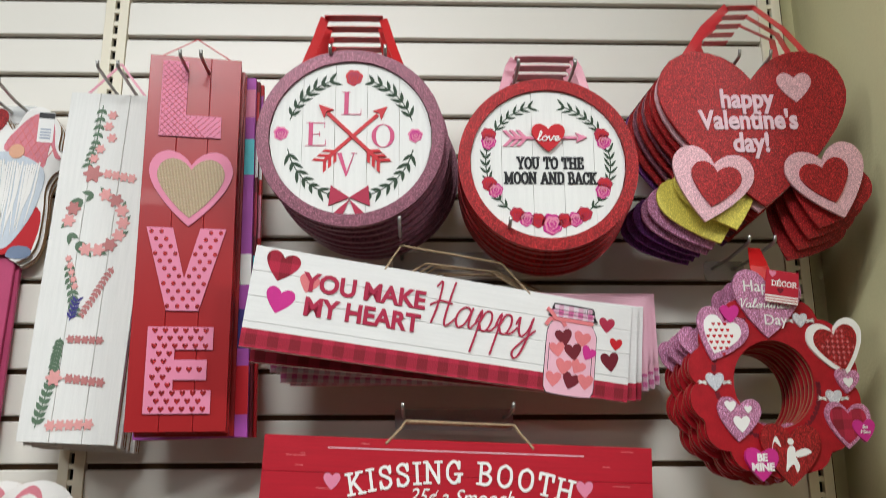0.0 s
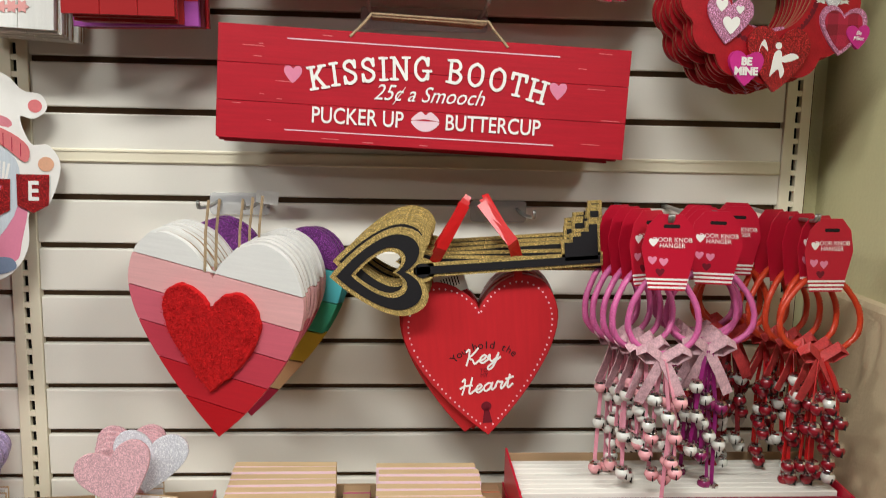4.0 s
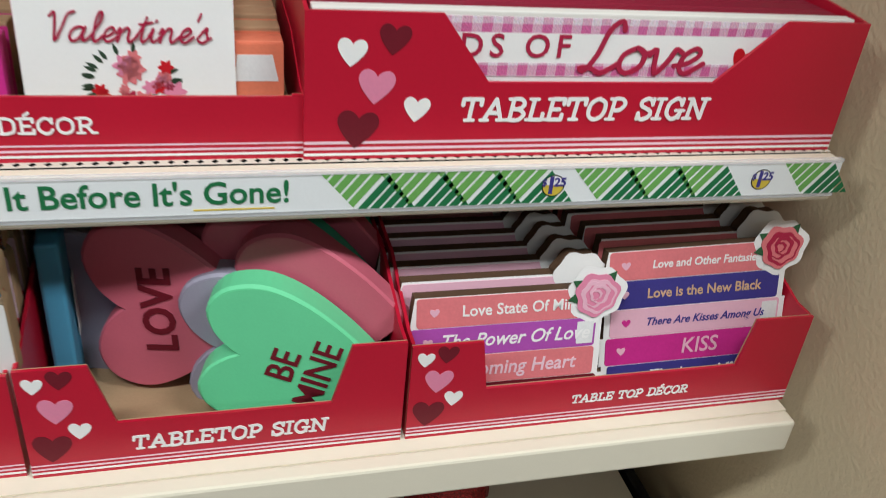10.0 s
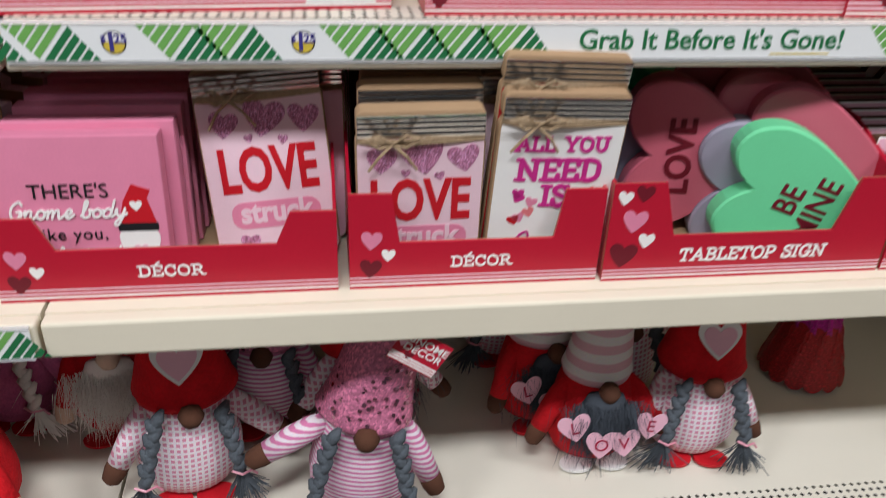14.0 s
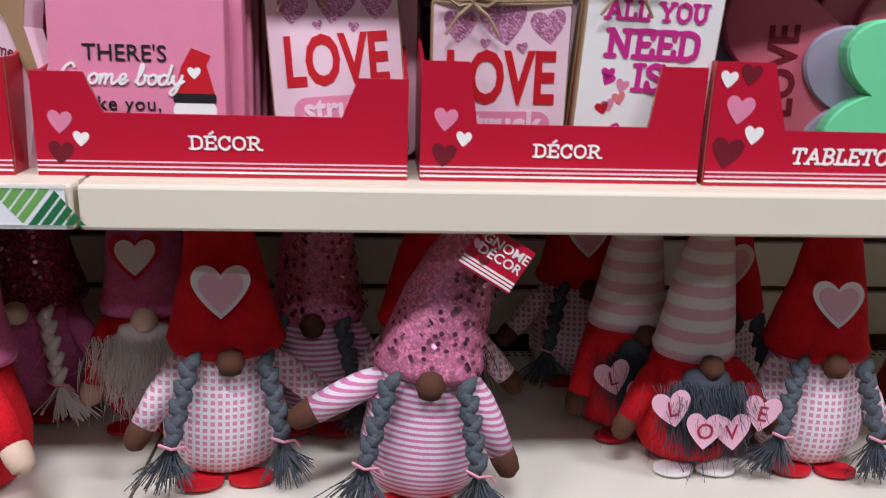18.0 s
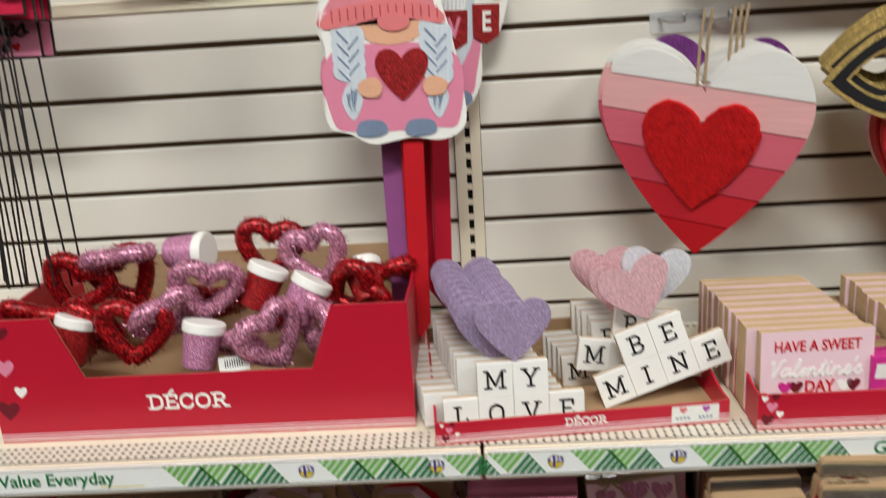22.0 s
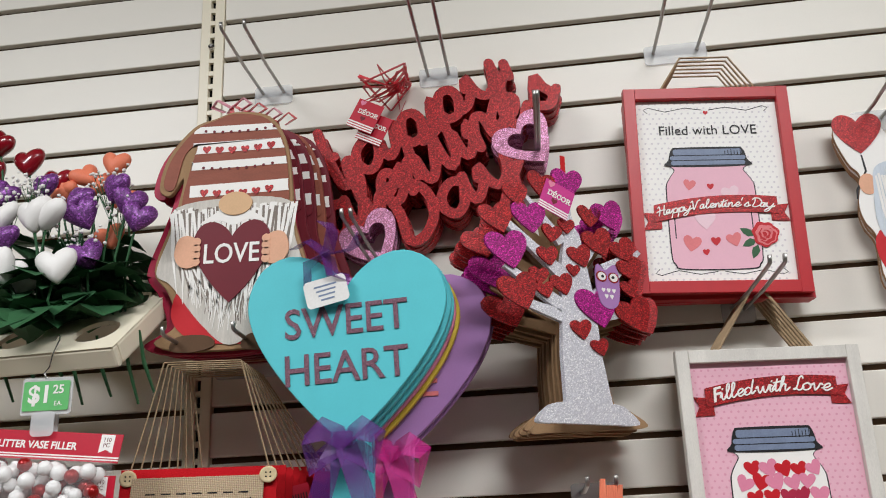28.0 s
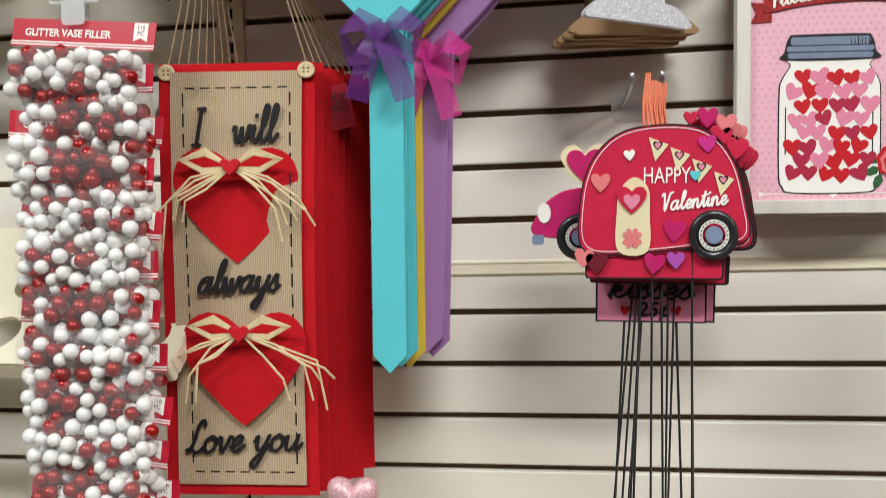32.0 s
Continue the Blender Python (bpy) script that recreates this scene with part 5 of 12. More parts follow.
arrow(r1, (-0.048, -0.047), (0.055, 0.05), M["red"], 0.0045)
M["serifpink"] = paint("raspberry_print", (0.62, 0.085, 0.20), 0.5, vary=0.12)


def serif_letter(ch, h):
    """One roman capital with thick stems and thin serifs, as flat slabs."""
    bm, w, a, b = bmesh.new(), h * 0.40, h * 0.085, h * 0.026
    def bar(x0, z0, x1, z1):
        slab([(x0, z0), (x1, z0), (x1, z1), (x0, z1)], 0.0004, bm, 0.0022)
    if ch in "LE":
        bar(-w * 0.72, -h / 2, -w * 0.72 + 2 * a, h / 2)
        bar(-w, h / 2 - b, -w * 0.72, h / 2)
        bar(-w, -h / 2, -w * 0.72, -h / 2 + b)
        bar(-w * 0.72 + 2 * a, -h / 2, w, -h / 2 + 1.4 * b)
        slab([(w - b, -h / 2 + 1.4 * b), (w, -h / 2 + 1.4 * b), (w, -h * 0.24), (w - 0.6 * b, -h * 0.24)], 0.0004, bm, 0.0022)
    if ch == "L":
        bar(-w * 0.72 + 2 * a, h / 2 - b, -w * 0.1, h / 2)
    if ch == "E":
        bar(-w * 0.72 + 2 * a, h / 2 - 1.4 * b, w * 0.9, h / 2)
        bar(w * 0.9 - b, h * 0.27, w * 0.9, h / 2 - 1.4 * b)
        bar(-w * 0.72 + 2 * a, -b * 0.6, w * 0.35, b * 0.6)
        bar(w * 0.35, -h * 0.1, w * 0.35 + b, h * 0.1)
    if ch == "V":
        slab([(-w * 0.9, h / 2), (-w * 0.9 + 2 * a, h / 2), (a * 0.7, -h * 0.34), (0.0, -h / 2)], 0.0004, bm, 0.0022)
        slab([(a * 0.7, -h * 0.34), (w * 0.8, h / 2), (w * 0.8 - 1.2 * b, h / 2), (a * 0.35, -h * 0.26)][::-1], 0.0004, bm, 0.0023)
        bar(-w * 1.1, h / 2, -w * 0.4, h / 2 + b)
        bar(w * 0.45, h / 2, w * 1.1, h / 2 + b)
    if ch == "O":
        n = 28
        for k in range(n):
            q = [math.tau * (k + e) / n for e in (0, 1)]
            o = [(h * 0.46 * math.cos(v), h * 0.5 * math.sin(v)) for v in q]
            i = [((h * 0.46 - 2 * a) * math.cos(v), (h * 0.5 - b) * math.sin(v)) for v in q]
            slab([o[0], o[1], i[1], i[0]], 0.0004, bm, 0.0022)
    return bm


for ch, x, z in (("L", 0.0, 0.055), ("O", 0.049, 0.002), ("V", -0.006, -0.046), ("E", -0.053, 0.004)):
    sl = serif_letter(ch, 0.038)
    bmesh.ops.translate(sl, verts=sl.verts, vec=(x, 0, z))
    part("letter", sl, M["serifpink"], r1)
rose(r1, 0.003, 0.098, 0.013, 0.0025, M["red"], M["berry"])
rose(r1, -0.106, 0.005, 0.011, 0.0025, M["pink"], M["hot"])
rose(r1, 0.098, 0.003, 0.011, 0.0025, M["pink"], M["hot"])
bow = bmesh.new()
for s in (-1, 1):
    slab([(0, -0.097), (s * 0.028, -0.078), (s * 0.031, -0.110)][::s], 0.002, bm=bow, y=0.0026)
    slab([(0, -0.1), (s * 0.014, -0.135), (s * 0.028, -0.126)][::-s], 0.002, bm=bow, y=0.0026)
part("bow", bow, M["berry"], r1, "printed red bow")
for s in (-1, 1):
    for k in range(4):
        part("hanging_ribbon", strip([(s * (0.075 - 0.004 * k), 0.01 + k * 0.03, 0.118), (s * 0.06, 0.012 + k * 0.03, 0.16), (s * 0.046, 0.012 + k * 0.03, 0.205)], 0.014 if k == 0 else 0.02, wide=(1, 0.25, 0)), M["ribbon"], r1)
for k in range(5):
    part("hanging_ribbon", strip([(-0.046, 0.012 + k * 0.035, 0.205), (0.0, 0.012 + k * 0.035, 0.2055), (0.046, 0.012 + k * 0.035, 0.205)], 0.02, wide=(0, 1, 0)), M["ribbon"], r1)
pegs(-0.152, kslot(9) + 0.004, 0.225, 0.085)

r2 = round_sign(0.131, 1.18, 1.98, 0.140, G["red"], "round whitewashed plank sign with red glitter rim and love arrow", "round moon signs")
stacked(r2, 6, 0.0165, 0.001, -0.0025)
leaves = bmesh.new()
for a0, a1 in ((150, 104), (30, 76), (208, 166), (-28, 14), (232, 206), (-52, -26)):
    wreath_arc(leaves, a0, a1, 0.097, 3 if abs(a1 - a0) < 30 else 6, 0.017, 0.0040, 0.0028)
part("printed_leaves", leaves, M["leafy"], r2)
for i, (x, z) in enumerate(((-0.092, 0.046), (-0.092, 0.034), (0.085, 0.047), (0.088, 0.036), (-0.092, -0.034), (-0.083, -0.044), (0.086, -0.034), (0.083, -0.045), (-0.05, -0.083), (-0.036, -0.09), (-0.018, -0.092), (0.003, -0.098), (0.022, -0.092), (0.039, -0.09), (0.053, -0.082))):
    rose(r2, x, z, 0.0165 if i == 11 else 0.0115, 0.0026, M["hot" if i % 2 else "berry"], M["pink" if i % 2 else "red"])
arrow(r2, (-0.068, 0.04), (0.062, 0.042), M["pink"], 0.0028, 0.016, 0.004)
hh = flat("heart", heart(0.052, 0.046, 0.001, 0.04), M["red"], r2, 0.0005, 0.004, "raised red heart")
lettering("love", 0.021, M["white"], hh, pose(0.001, -0.0042, 0.042), shear=0.25, bold=0.0004)
lettering("YOU TO THE", 0.0275, M["ink"], r2, pose(0.003, 0.0022, 0.000), width=0.66, serif=0.17)
lettering("MOON AND BACK", 0.0275, M["ink"], r2, pose(0.003, 0.0022, -0.0245), width=0.66, serif=0.17)
for s in (-1, 1):
    for k in range(4):
        part("hanging_ribbon", strip([(s * (0.068 - 0.003 * k), 0.012 + k * 0.028, 0.118), (s * 0.055, 0.012 + k * 0.03, 0.165), (s * 0.047, 0.012 + k * 0.03, 0.18)], 0.015, wide=(1, 0.25, 0)), M["pinkribbon"], r2)
for k in range(5):
    part("hanging_ribbon", strip([(-0.047, 0.012 + k * 0.032, 0.18), (0.0, 0.012 + k * 0.032, 0.1805), (0.047, 0.012 + k * 0.032, 0.18)], 0.022, wide=(0, 1, 0)), M["pinkribbon"], r2)
pegs(0.132, kslot(9) - 0.004, 0.20, 0.09)


# glitter heart stack
def glitter_heart(x, y, z, w, h, mat, label, turn=0, t=0.006, group="glitter hearts"):
    th = thing("heart_sign", pose(x, y, z, 0, turn, 0), label, "wall sign", group)
    part("heart", slab(heart(w, h), t, y=t, bevel=0.0008), mat, th)
    return th


big = glitter_heart(0.468, 1.18, 2.04, 0.305, 0.262, G["red"], "red glitter heart sign reading happy Valentine's day", -1)
for words, z, s in (("happy", 0.046, 0.044), ("Valentine's", 0.010, 0.044), ("day!", -0.028, 0.044)):
    lettering(words, s, M["blush"], big, pose(-0.012, -0.001, z), thick=0.001, bold=0.0014, width=0.82)
flat("heart", heart(0.056, 0.050, 0.068, 0.066), G["blush"], big, 0.0, 0.002, "small pink heart")
for x, z, turn in ((-0.085, -0.098, -14), (0.103, -0.094, 14)):
    o = flat("heart", heart(0.128, 0.118, x, z, turn), G["blush"], big, -0.001, 0.004, "pink glitter heart")
    flat("heart", heart(0.078, 0.070, x + 0.006 * (1 if x < 0 else -1), z, turn), G["red"], o, -0.005, 0.003, "red glitter heart")
for s, x0 in ((-1, -0.1), (1, 0.1)):
    for k in range(3):
        part("hanging_ribbon", strip([(x0 - s * 0.02 * k, 0.006 + 0.012 * k, 0.125), (x0 * 0.55 + 0.01 * s, 0.008 + 0.02 * k, 0.175), (s * 0.022, 0.01 + 0.03 * k, 0.215)], 0.014, wide=(1, 0.3, 0)), M["sheer"], big)
for k in range(5):
    part("hanging_ribbon", strip([(-0.022, 0.01 + k * 0.03, 0.213), (0.022, 0.01 + k * 0.03, 0.214)], 0.016, wide=(0, 1, 0)), M["sheer"], big)
stack_cols = ("blush", "red", "red", "plum", "red", "plum", "red", "purple")
for i, c in enumerate(stack_cols):
    glitter_heart(0.466 - 0.004 * i, 1.194 + 0.014 * i, 2.035 - 0.004 * i, 0.305, 0.262, G[c], "glitter heart sign stacked behind the front one", R.uniform(-2, 2))
for i, (c, dx, dz) in enumerate((("yellow", 0.01, -0.004), ("yellow", -0.012, -0.022), ("pink", -0.022, -0.028), ("pink", -0.027, -0.033), ("purple", -0.036, -0.034), ("purple", -0.042, -0.038), ("purple", -0.047, -0.041))):
    glitter_heart(0.383 + dx, 1.188 + 0.016 * i, 1.940 + dz, 0.14, 0.122, G[c], "small glitter heart hanging under a heart sign", -16 - 2 * i, 0.004, "small glitter hearts")
for i in range(4):
    glitter_heart(0.572 - 0.008 * i, 1.188 + 0.016 * i, 1.935 - 0.014 * i, 0.135, 0.115, G["red"], "small red glitter heart hanging under a heart sign", 18 + 3 * i, 0.004, "small glitter hearts")
pegs(0.47, kslot(9) + 0.01, 0.21, 0.05)


# YOU MAKE MY HEART Happy board
def long_board(name, m, w, h, mats, label, group, t=0.009):
    th = thing(name, m, label, "wall sign", group)
    n = len(mats)
    for i, mt in enumerate(mats):
        part("plank", slab(rect(w, h / n - 0.0004, 0, 0, h / 2 - (i + 0.5) * h / n), t, y=t, bevel=0.0006), mt, th)
    part("edge", box(-w / 2 + 0.0004, w / 2 - 0.0004, t + 0.0002, t + 0.003, -h / 2 + 0.0004, h / 2 - 0.0004), M["mdf"], th, "raw board back")
    return th


def jar_print(parent, x, z, w, h, y, lidm, fill, hearts=(), rows=()):
    """A printed glass jar with sloping shoulders, a ribbed lid and hearts inside."""
    def outline(k, d):
        a, b = w * 0.5 * k, h
        return shifted(blob([(-a, -b * 0.36), (-a * 0.93, -b * 0.46 + d), (-a * 0.7, -b * 0.5 + d), (a * 0.7, -b * 0.5 + d), (a * 0.93, -b * 0.46 + d), (a, -b * 0.36), (a, b * 0.12), (a * 0.95, b * 0.22), (a * 0.78, b * 0.31), (a * 0.76, b * 0.36), (-a * 0.76, b * 0.36), (-a * 0.78, b * 0.31), (-a * 0.95, b * 0.22), (-a, b * 0.12)], 4), x, z)
    jar = flat("printed_jar", outline(1.0, 0.0), M["ink"], parent, y, 0.0005)
    flat("glass", outline(0.975, h * 0.008), fill, jar, y - 0.0005, 0.0003)
    lid = flat("jar_lid", shifted(blob([(-w * 0.43, h * 0.345), (w * 0.43, h * 0.345), (w * 0.44, h * 0.40), (w * 0.40, h * 0.49), (w * 0.3, h * 0.505), (-w * 0.3, h * 0.505), (-w * 0.40, h * 0.49), (-w * 0.44, h * 0.40)], 4), x, z), M["ink"], parent, y - 0.0009, 0.0006)
    for q, (bw, bz, bh) in enumerate(((0.83, 0.372, 0.036), (0.85, 0.414, 0.034), (0.77, 0.463, 0.050))):
        flat("lid_band", rect(w * bw, h * bh, h * 0.016, x, z + h * bz), lidm, lid, y - 0.0015, 0.0004)
    for q in range(6):
        flat("lid_shade", rect(w * 0.008, h * (0.03 + 0.012 * (q % 3)), 0, x + w * (0.2 + 0.035 * q), z + h * 0.455), M["ink"], lid, y - 0.0019, 0.0002)
    for q in range(2):
        flat("highlight", rect(w * 0.012, h * 0.3, 0, x + w * (0.42 if q else -0.43), z - h * 0.1), M["ink"], jar, y - 0.0008, 0.0002)
    for i, (hx, hz, s, m, turn) in enumerate(hearts):
        part("printed_heart", slab(heart(s, s * 0.92, x + hx, z + hz, turn, 18), 0.0005 + 0.00004 * (i % 7), y=y - 0.0008), m, jar)
    return jar


def heap_of_hearts(w, h, s, mats, seed, gap=1.0, low=-0.46, high=0.25):
    rr = random.Random(seed)
    out, row, z = [], 0, low * h + s * 0.5
    while z < high * h:
        x = -w * 0.44 + (row % 2) * s * 0.5 + s * 0.4
        while x < w * 0.44:
            out.append((x + rr.uniform(-1, 1) * s * 0.1, z + rr.uniform(-1, 1) * s * 0.08, s * rr.uniform(0.9, 1.1), rr.choice(mats), rr.uniform(-28, 28)))
            x += s * gap
        z += s * 0.86 * gap
        row += 1
    return out


ym_at = pose(-0.017, 1.21, 1.738, 0, 7.0, 11.6)
ym = long_board("heart_happy_sign", ym_at, 0.592, 0.1495, [M["plankh"]] * 4, "white plank sign reading YOU MAKE MY HEART Happy with plaid band", "happy signs")
flat("plaid_band", rect(0.592, 0.027, 0, 0, -0.061), M["plaid"], ym, -0.0001, 0.0005)
lettering("YOU MAKE", 0.0375, M["berry"], ym, pose(-0.129, -0.001, 0.031), bold=0.0012, width=0.97)
lettering("MY HEART", 0.0375, M["berry"], ym, pose(-0.129, -0.001, -0.005), bold=0.0012, width=0.97)
hp = cursive("Happy", 0.168, 0.033, 0.0028, 0.0006, 0.16)
part("lettering", hp, M["berry"], ym, at=pose(-0.034, -0.001, 0.000))
flat("plaid_heart", heart(0.05, 0.044, -0.255, 0.048, -8), M["plaid"], ym, -0.0001, 0.0005)
flat("heart", heart(0.03, 0.027, -0.213, 0.029, -10), M["coral"], ym, -0.0001, 0.0005)
flat("heart", heart(0.042, 0.038, -0.251, -0.002, -8), M["hot"], ym, -0.0001, 0.0005)
flat("heart", heart(0.026, 0.024, 0.255, 0.040, 0), M["berry"], ym, -0.0001, 0.0005)
flat("heart", heart(0.021, 0.019, 0.272, 0.012, 0), M["red"], ym, -0.0001, 0.0005)
flat("heart", heart(0.03, 0.03, 0.264, -0.017, 12), M["maroon"], ym, -0.0001, 0.0005)
jar_print(ym, 0.198, -0.008, 0.083, 0.140, -0.0002, M["pinkplaid"], M["rose"], heap_of_hearts(0.078, 0.132, 0.026, [M["berry"], M["blush"], M["hot"], M["maroon"], M["coral"]], 3, high=0.16))
flat("neck_ribbon", rect(0.068, 0.006, 0.002, 0.198, 0.038), M["coral"], ym, -0.0016, 0.0004, "coral ribbon round the jar neck")
for s_, tz in ((-1, 0.052), (-1, 0.026), (1, 0.028)):
    part("ribbon_tail", strip([(0.170, -0.0022, 0.038), (0.170 + s_ * 0.010, -0.0022, (0.038 + tz) / 2 + 0.004), (0.170 + s_ * 0.016, -0.0022, tz)], 0.006, wide=(1, 0, 0.3)), M["coral"], ym)
for i in range(5):
    b = long_board("heart_happy_sign", pose(-0.008 + 0.010 * i, 1.235 + 0.018 * i, 1.731 + 0.002 * (i % 3), 0, 6.0 - 1.5 * i + R.uniform(-1, 1), 8 - 1.6 * i), 0.592, 0.1495, [M["plankh"]] if i < 2 else [M["rose"]], "printed plank sign stacked behind the white one", "happy signs")
    flat("band", rect(0.592, 0.027, 0, 0, -0.061), M["plaid"] if i < 2 else M["pinkplaid"], b, -0.0001, 0.0005)
    for hx in (-0.22, -0.19, 0.2):
        flat("heart", heart(0.04, 0.036, hx, 0.045, -8), M["berry"], b, -0.0001, 0.0005)
    part("hanging_twine", tube([(-0.09, 0.005, 0.074), (-0.05, 0.005, 0.105), (0.05, 0.005, 0.105), (0.12, 0.005, 0.074)], 0.0016), M["twine"], b)
part("hanging_twine", tube([(-0.105, 0.001, 0.07), (-0.085, 0.004, 0.112), (0.075, 0.004, 0.112), (0.125, 0.001, 0.07)], 0.0019), M["twine"], ym)
pegs(-0.008, kslot(5) + 0.035, 0.215, 0.165)

ks = long_board("kissing_booth_sign", pose(0.001, 1.24, 1.500, 0, 2.2, 1), 0.575, 0.155, [M["redwood"]] * 3, "distressed red plank sign reading KISSING BOOTH 25¢ a Smooch", "kissing booth signs")
arc = "KISSING BOOTH"
widths = {"I": 0.6, " ": 0.6, "G": 1.1, "O": 1.12, "K": 1.02, "N": 1.08, "B": 1.0, "T": 0.98, "H": 1.08, "S": 0.9}
tot, pos = sum(widths[c] for c in arc), 0.0
for c in arc:
    mid = (pos + widths[c] / 2) / tot - 0.5
    pos += widths[c]
    if c != " ":
        lettering(c, 0.047, M["white"], ks, pose(0.003 + mid * 0.338, -0.001, 0.033 - 0.05 * mid * mid * 2, 0, mid * 26, 0), "letter", width=0.86, serif=0.13)
lettering("25¢ a Smooch", 0.031, M["white"], ks, pose(0.003, -0.001, -0.0035), shear=0.4, width=0.88)
lettering("PUCKER UP", 0.0315, M["white"], ks, pose(-0.095, -0.001, -0.040), width=0.79, bold=0.0003)
lettering("BUTTERCUP", 0.0315, M["white"], ks, pose(0.096, -0.001, -0.040), width=0.79, bold=0.0003)
for s in (-1, 1):
    flat("heart", heart(0.025, 0.024, s * 0.186, 0.014, 0), M["pink"], ks, -0.0001, 0.0006)
lips = bmesh.new()
slab(blob([(-0.02, 0.0), (-0.008, 0.012), (0, 0.008), (0.008, 0.012), (0.02, 0.0), (0, 0.002)], 5, 0, -0.038), 0.0006, lips, -0.0002)
slab(blob([(-0.02, -0.002), (0, -0.001), (0.02, -0.002), (0.008, -0.014), (-0.008, -0.014)], 5, 0, -0.038), 0.0006, lips, -0.0002)
part("lip_print", lips, M["blush"], ks, "pale pink printed lips")
for z, w in ((0.062, 0.38), (-0.062, 0.38)):
    flat("line", rect(w, 0.0014, 0, -0.005, z), M["blush"], ks, -0.0001, 0.0005)
wear = bmesh.new()
for _ in range(46):
    wx, wz, wl = R.uniform(-0.28, 0.26), R.uniform(-0.074, 0.074), R.uniform(0.006, 0.034)
    if abs(wx) > 0.2 or abs(wz) > 0.066:
        slab([(wx, wz), (wx + wl, wz - 0.0004), (wx + wl * 0.9, wz + 0.0006), (wx + 0.002, wz + 0.0008)], 0.0002, wear, -0.0001)
part("worn_streaks", wear, M["coral"], ks, "worn streaks in the red stain")
stacked(ks, 6, 0.0145, -0.0012, -0.001, 0.003)
for s in (-1, 1):
    part("hanging_twine", tube([(s * 0.11, -0.001, 0.07), (s * 0.09, 0.004, 0.092), (s * 0.082, 0.01, 0.104)], 0.0019), M["twine"], ks)
for k in range(6):
    part("hanging_twine", tube([(-0.082, 0.01 + 0.016 * k, 0.104 + 0.002 * (k % 2)), (0.082, 0.01 + 0.016 * k, 0.104)], 0.0017), M["twine"], ks)
pegs(0.0, kslot(2) - 0.004, 0.145, 0.165)


# scalloped heart wreath
M["wreath"] = paint("deep_red_print", (0.42, 0.010, 0.018), 0.45, vary=0.3, scale=70, bump=0.1)


def wreath_board(m, front):
    th = thing("valentine_wreath", m, "scalloped red wreath sign covered with glitter hearts", "wreath", "valentine wreaths")
    n, pts, inner = 120, [], []
    for k in range(n):
        a = 2 * math.pi * k / n
        rr = 0.127 + 0.0135 * abs(math.sin(a * 7)) ** 0.7
        pts.append((rr * math.cos(a), rr * 1.02 * math.sin(a)))
        inner.append((0.066 * math.cos(a) - 0.001, 0.068 * math.sin(a)))
    part("ring", ring_slab(pts, inner, 0.005, y=0.005), M["wreath"], th)
    part("edge", ring_slab([(a * 0.995, b * 0.995) for a, b in pts], inner, 0.0025, y=0.0078), M["mdf"], th, "raw board back")
    prints = bmesh.new()
    for k in range(90):
        a, f = k * 2.39996, 0.070 + 0.056 * ((k * 0.618) % 1.0)
        slab(heart(0.0085, 0.008, f * math.cos(a), f * math.sin(a), 0, 10), 0.0003, prints, 0.0)
    stuff(part("heart_print", prints, M["maroon"], th, "small dark printed hearts"))
    if not front:
        for x, z, w, t in ((-0.11, 0.06, 0.07, 20), (0.095, 0.06, 0.09, -15), (-0.08, -0.05, 0.06, 10), (0, -0.1, 0.09, 0), (0, 0.13, 0.1, 0)):
            part("heart", slab(heart(w, w * 0.95, x, z, t), 0.003, y=0.0), G["pink"], th)
        return th

    def ht(x, z, w, turn, mat, inner_m=None, k=0.72, depth=0.004, y=0.0, hh=0.95):
        o = part("heart", slab(heart(w, w * hh, x, z, turn), depth, y=y), mat, th)
        if inner_m:
            part("inlay", slab(heart(w * k, w * k * hh, x, z, turn), 0.0008, y=y - depth), inner_m, o)
        return o
    top = ht(-0.002, 0.125, 0.114, -4, G["pink"], depth=0.005)
    lettering("Happy", 0.026, M["white"], top, pose(-0.008, -0.006, 0.153))
    lettering("Valentine's", 0.021, M["white"], top, pose(-0.006, -0.006, 0.126), shear=0.35)
    lettering("Day", 0.024, M["white"], top, pose(0.008, -0.006, 0.099))
    ht(-0.085, 0.073, 0.086, -22, G["pink"], M["white"])
    dots = bmesh.new()
    for i in range(-3, 4):
        for j in range(-3, 3):
            p = (i * 0.0095 + (j % 2) * 0.004, j * 0.0095)
            if abs(p[0]) + abs(p[1]) * 0.8 < 0.028:
                slab(heart(0.006, 0.0055, -0.085 + p[0], 0.073 + p[1], 0, 10), 0.0004, dots, -0.0049)
    part("dots", dots, M["red"], th)
    ht(-0.066, 0.108, 0.03, 0, M["hot"], depth=0.006)
    rt = ht(0.108, 0.056, 0.094, 12, M["white"], G["red"], 0.78)
    grid = bmesh.new()
    for i in range(-4, 5):
        for j in range(-4, 4):
            if abs(i * 0.0085) + abs(j * 0.0085) * 0.9 < 0.032:
                slab(rect(0.0055, 0.0014, 0, 0.108 + i * 0.0085, 0.058 + j * 0.0085), 0.0004, grid, -0.0049)
                slab(rect(0.0014, 0.0055, 0, 0.108 + i * 0.0085, 0.058 + j * 0.0085), 0.0004, grid, -0.0049)
    part("lattice", grid, M["coral"], th)
    for x, z, w in ((-0.098, 0.002, 0.029), (0.051, 0.100, 0.024), (0.093, -0.022, 0.026)):
        ht(x, z, w, 0, G["white"], depth=0.003)
        fl = bmesh.new()
        for s in (-1, 1):
            for q in range(3):
                slab(leaf_shape(0.016, 0.003, x + s * w * 0.42, z + 0.003 * q - 0.004, (0 if s > 0 else math.pi) + s * (0.5 - 0.4 * q)), 0.0006, fl, -0.0002)
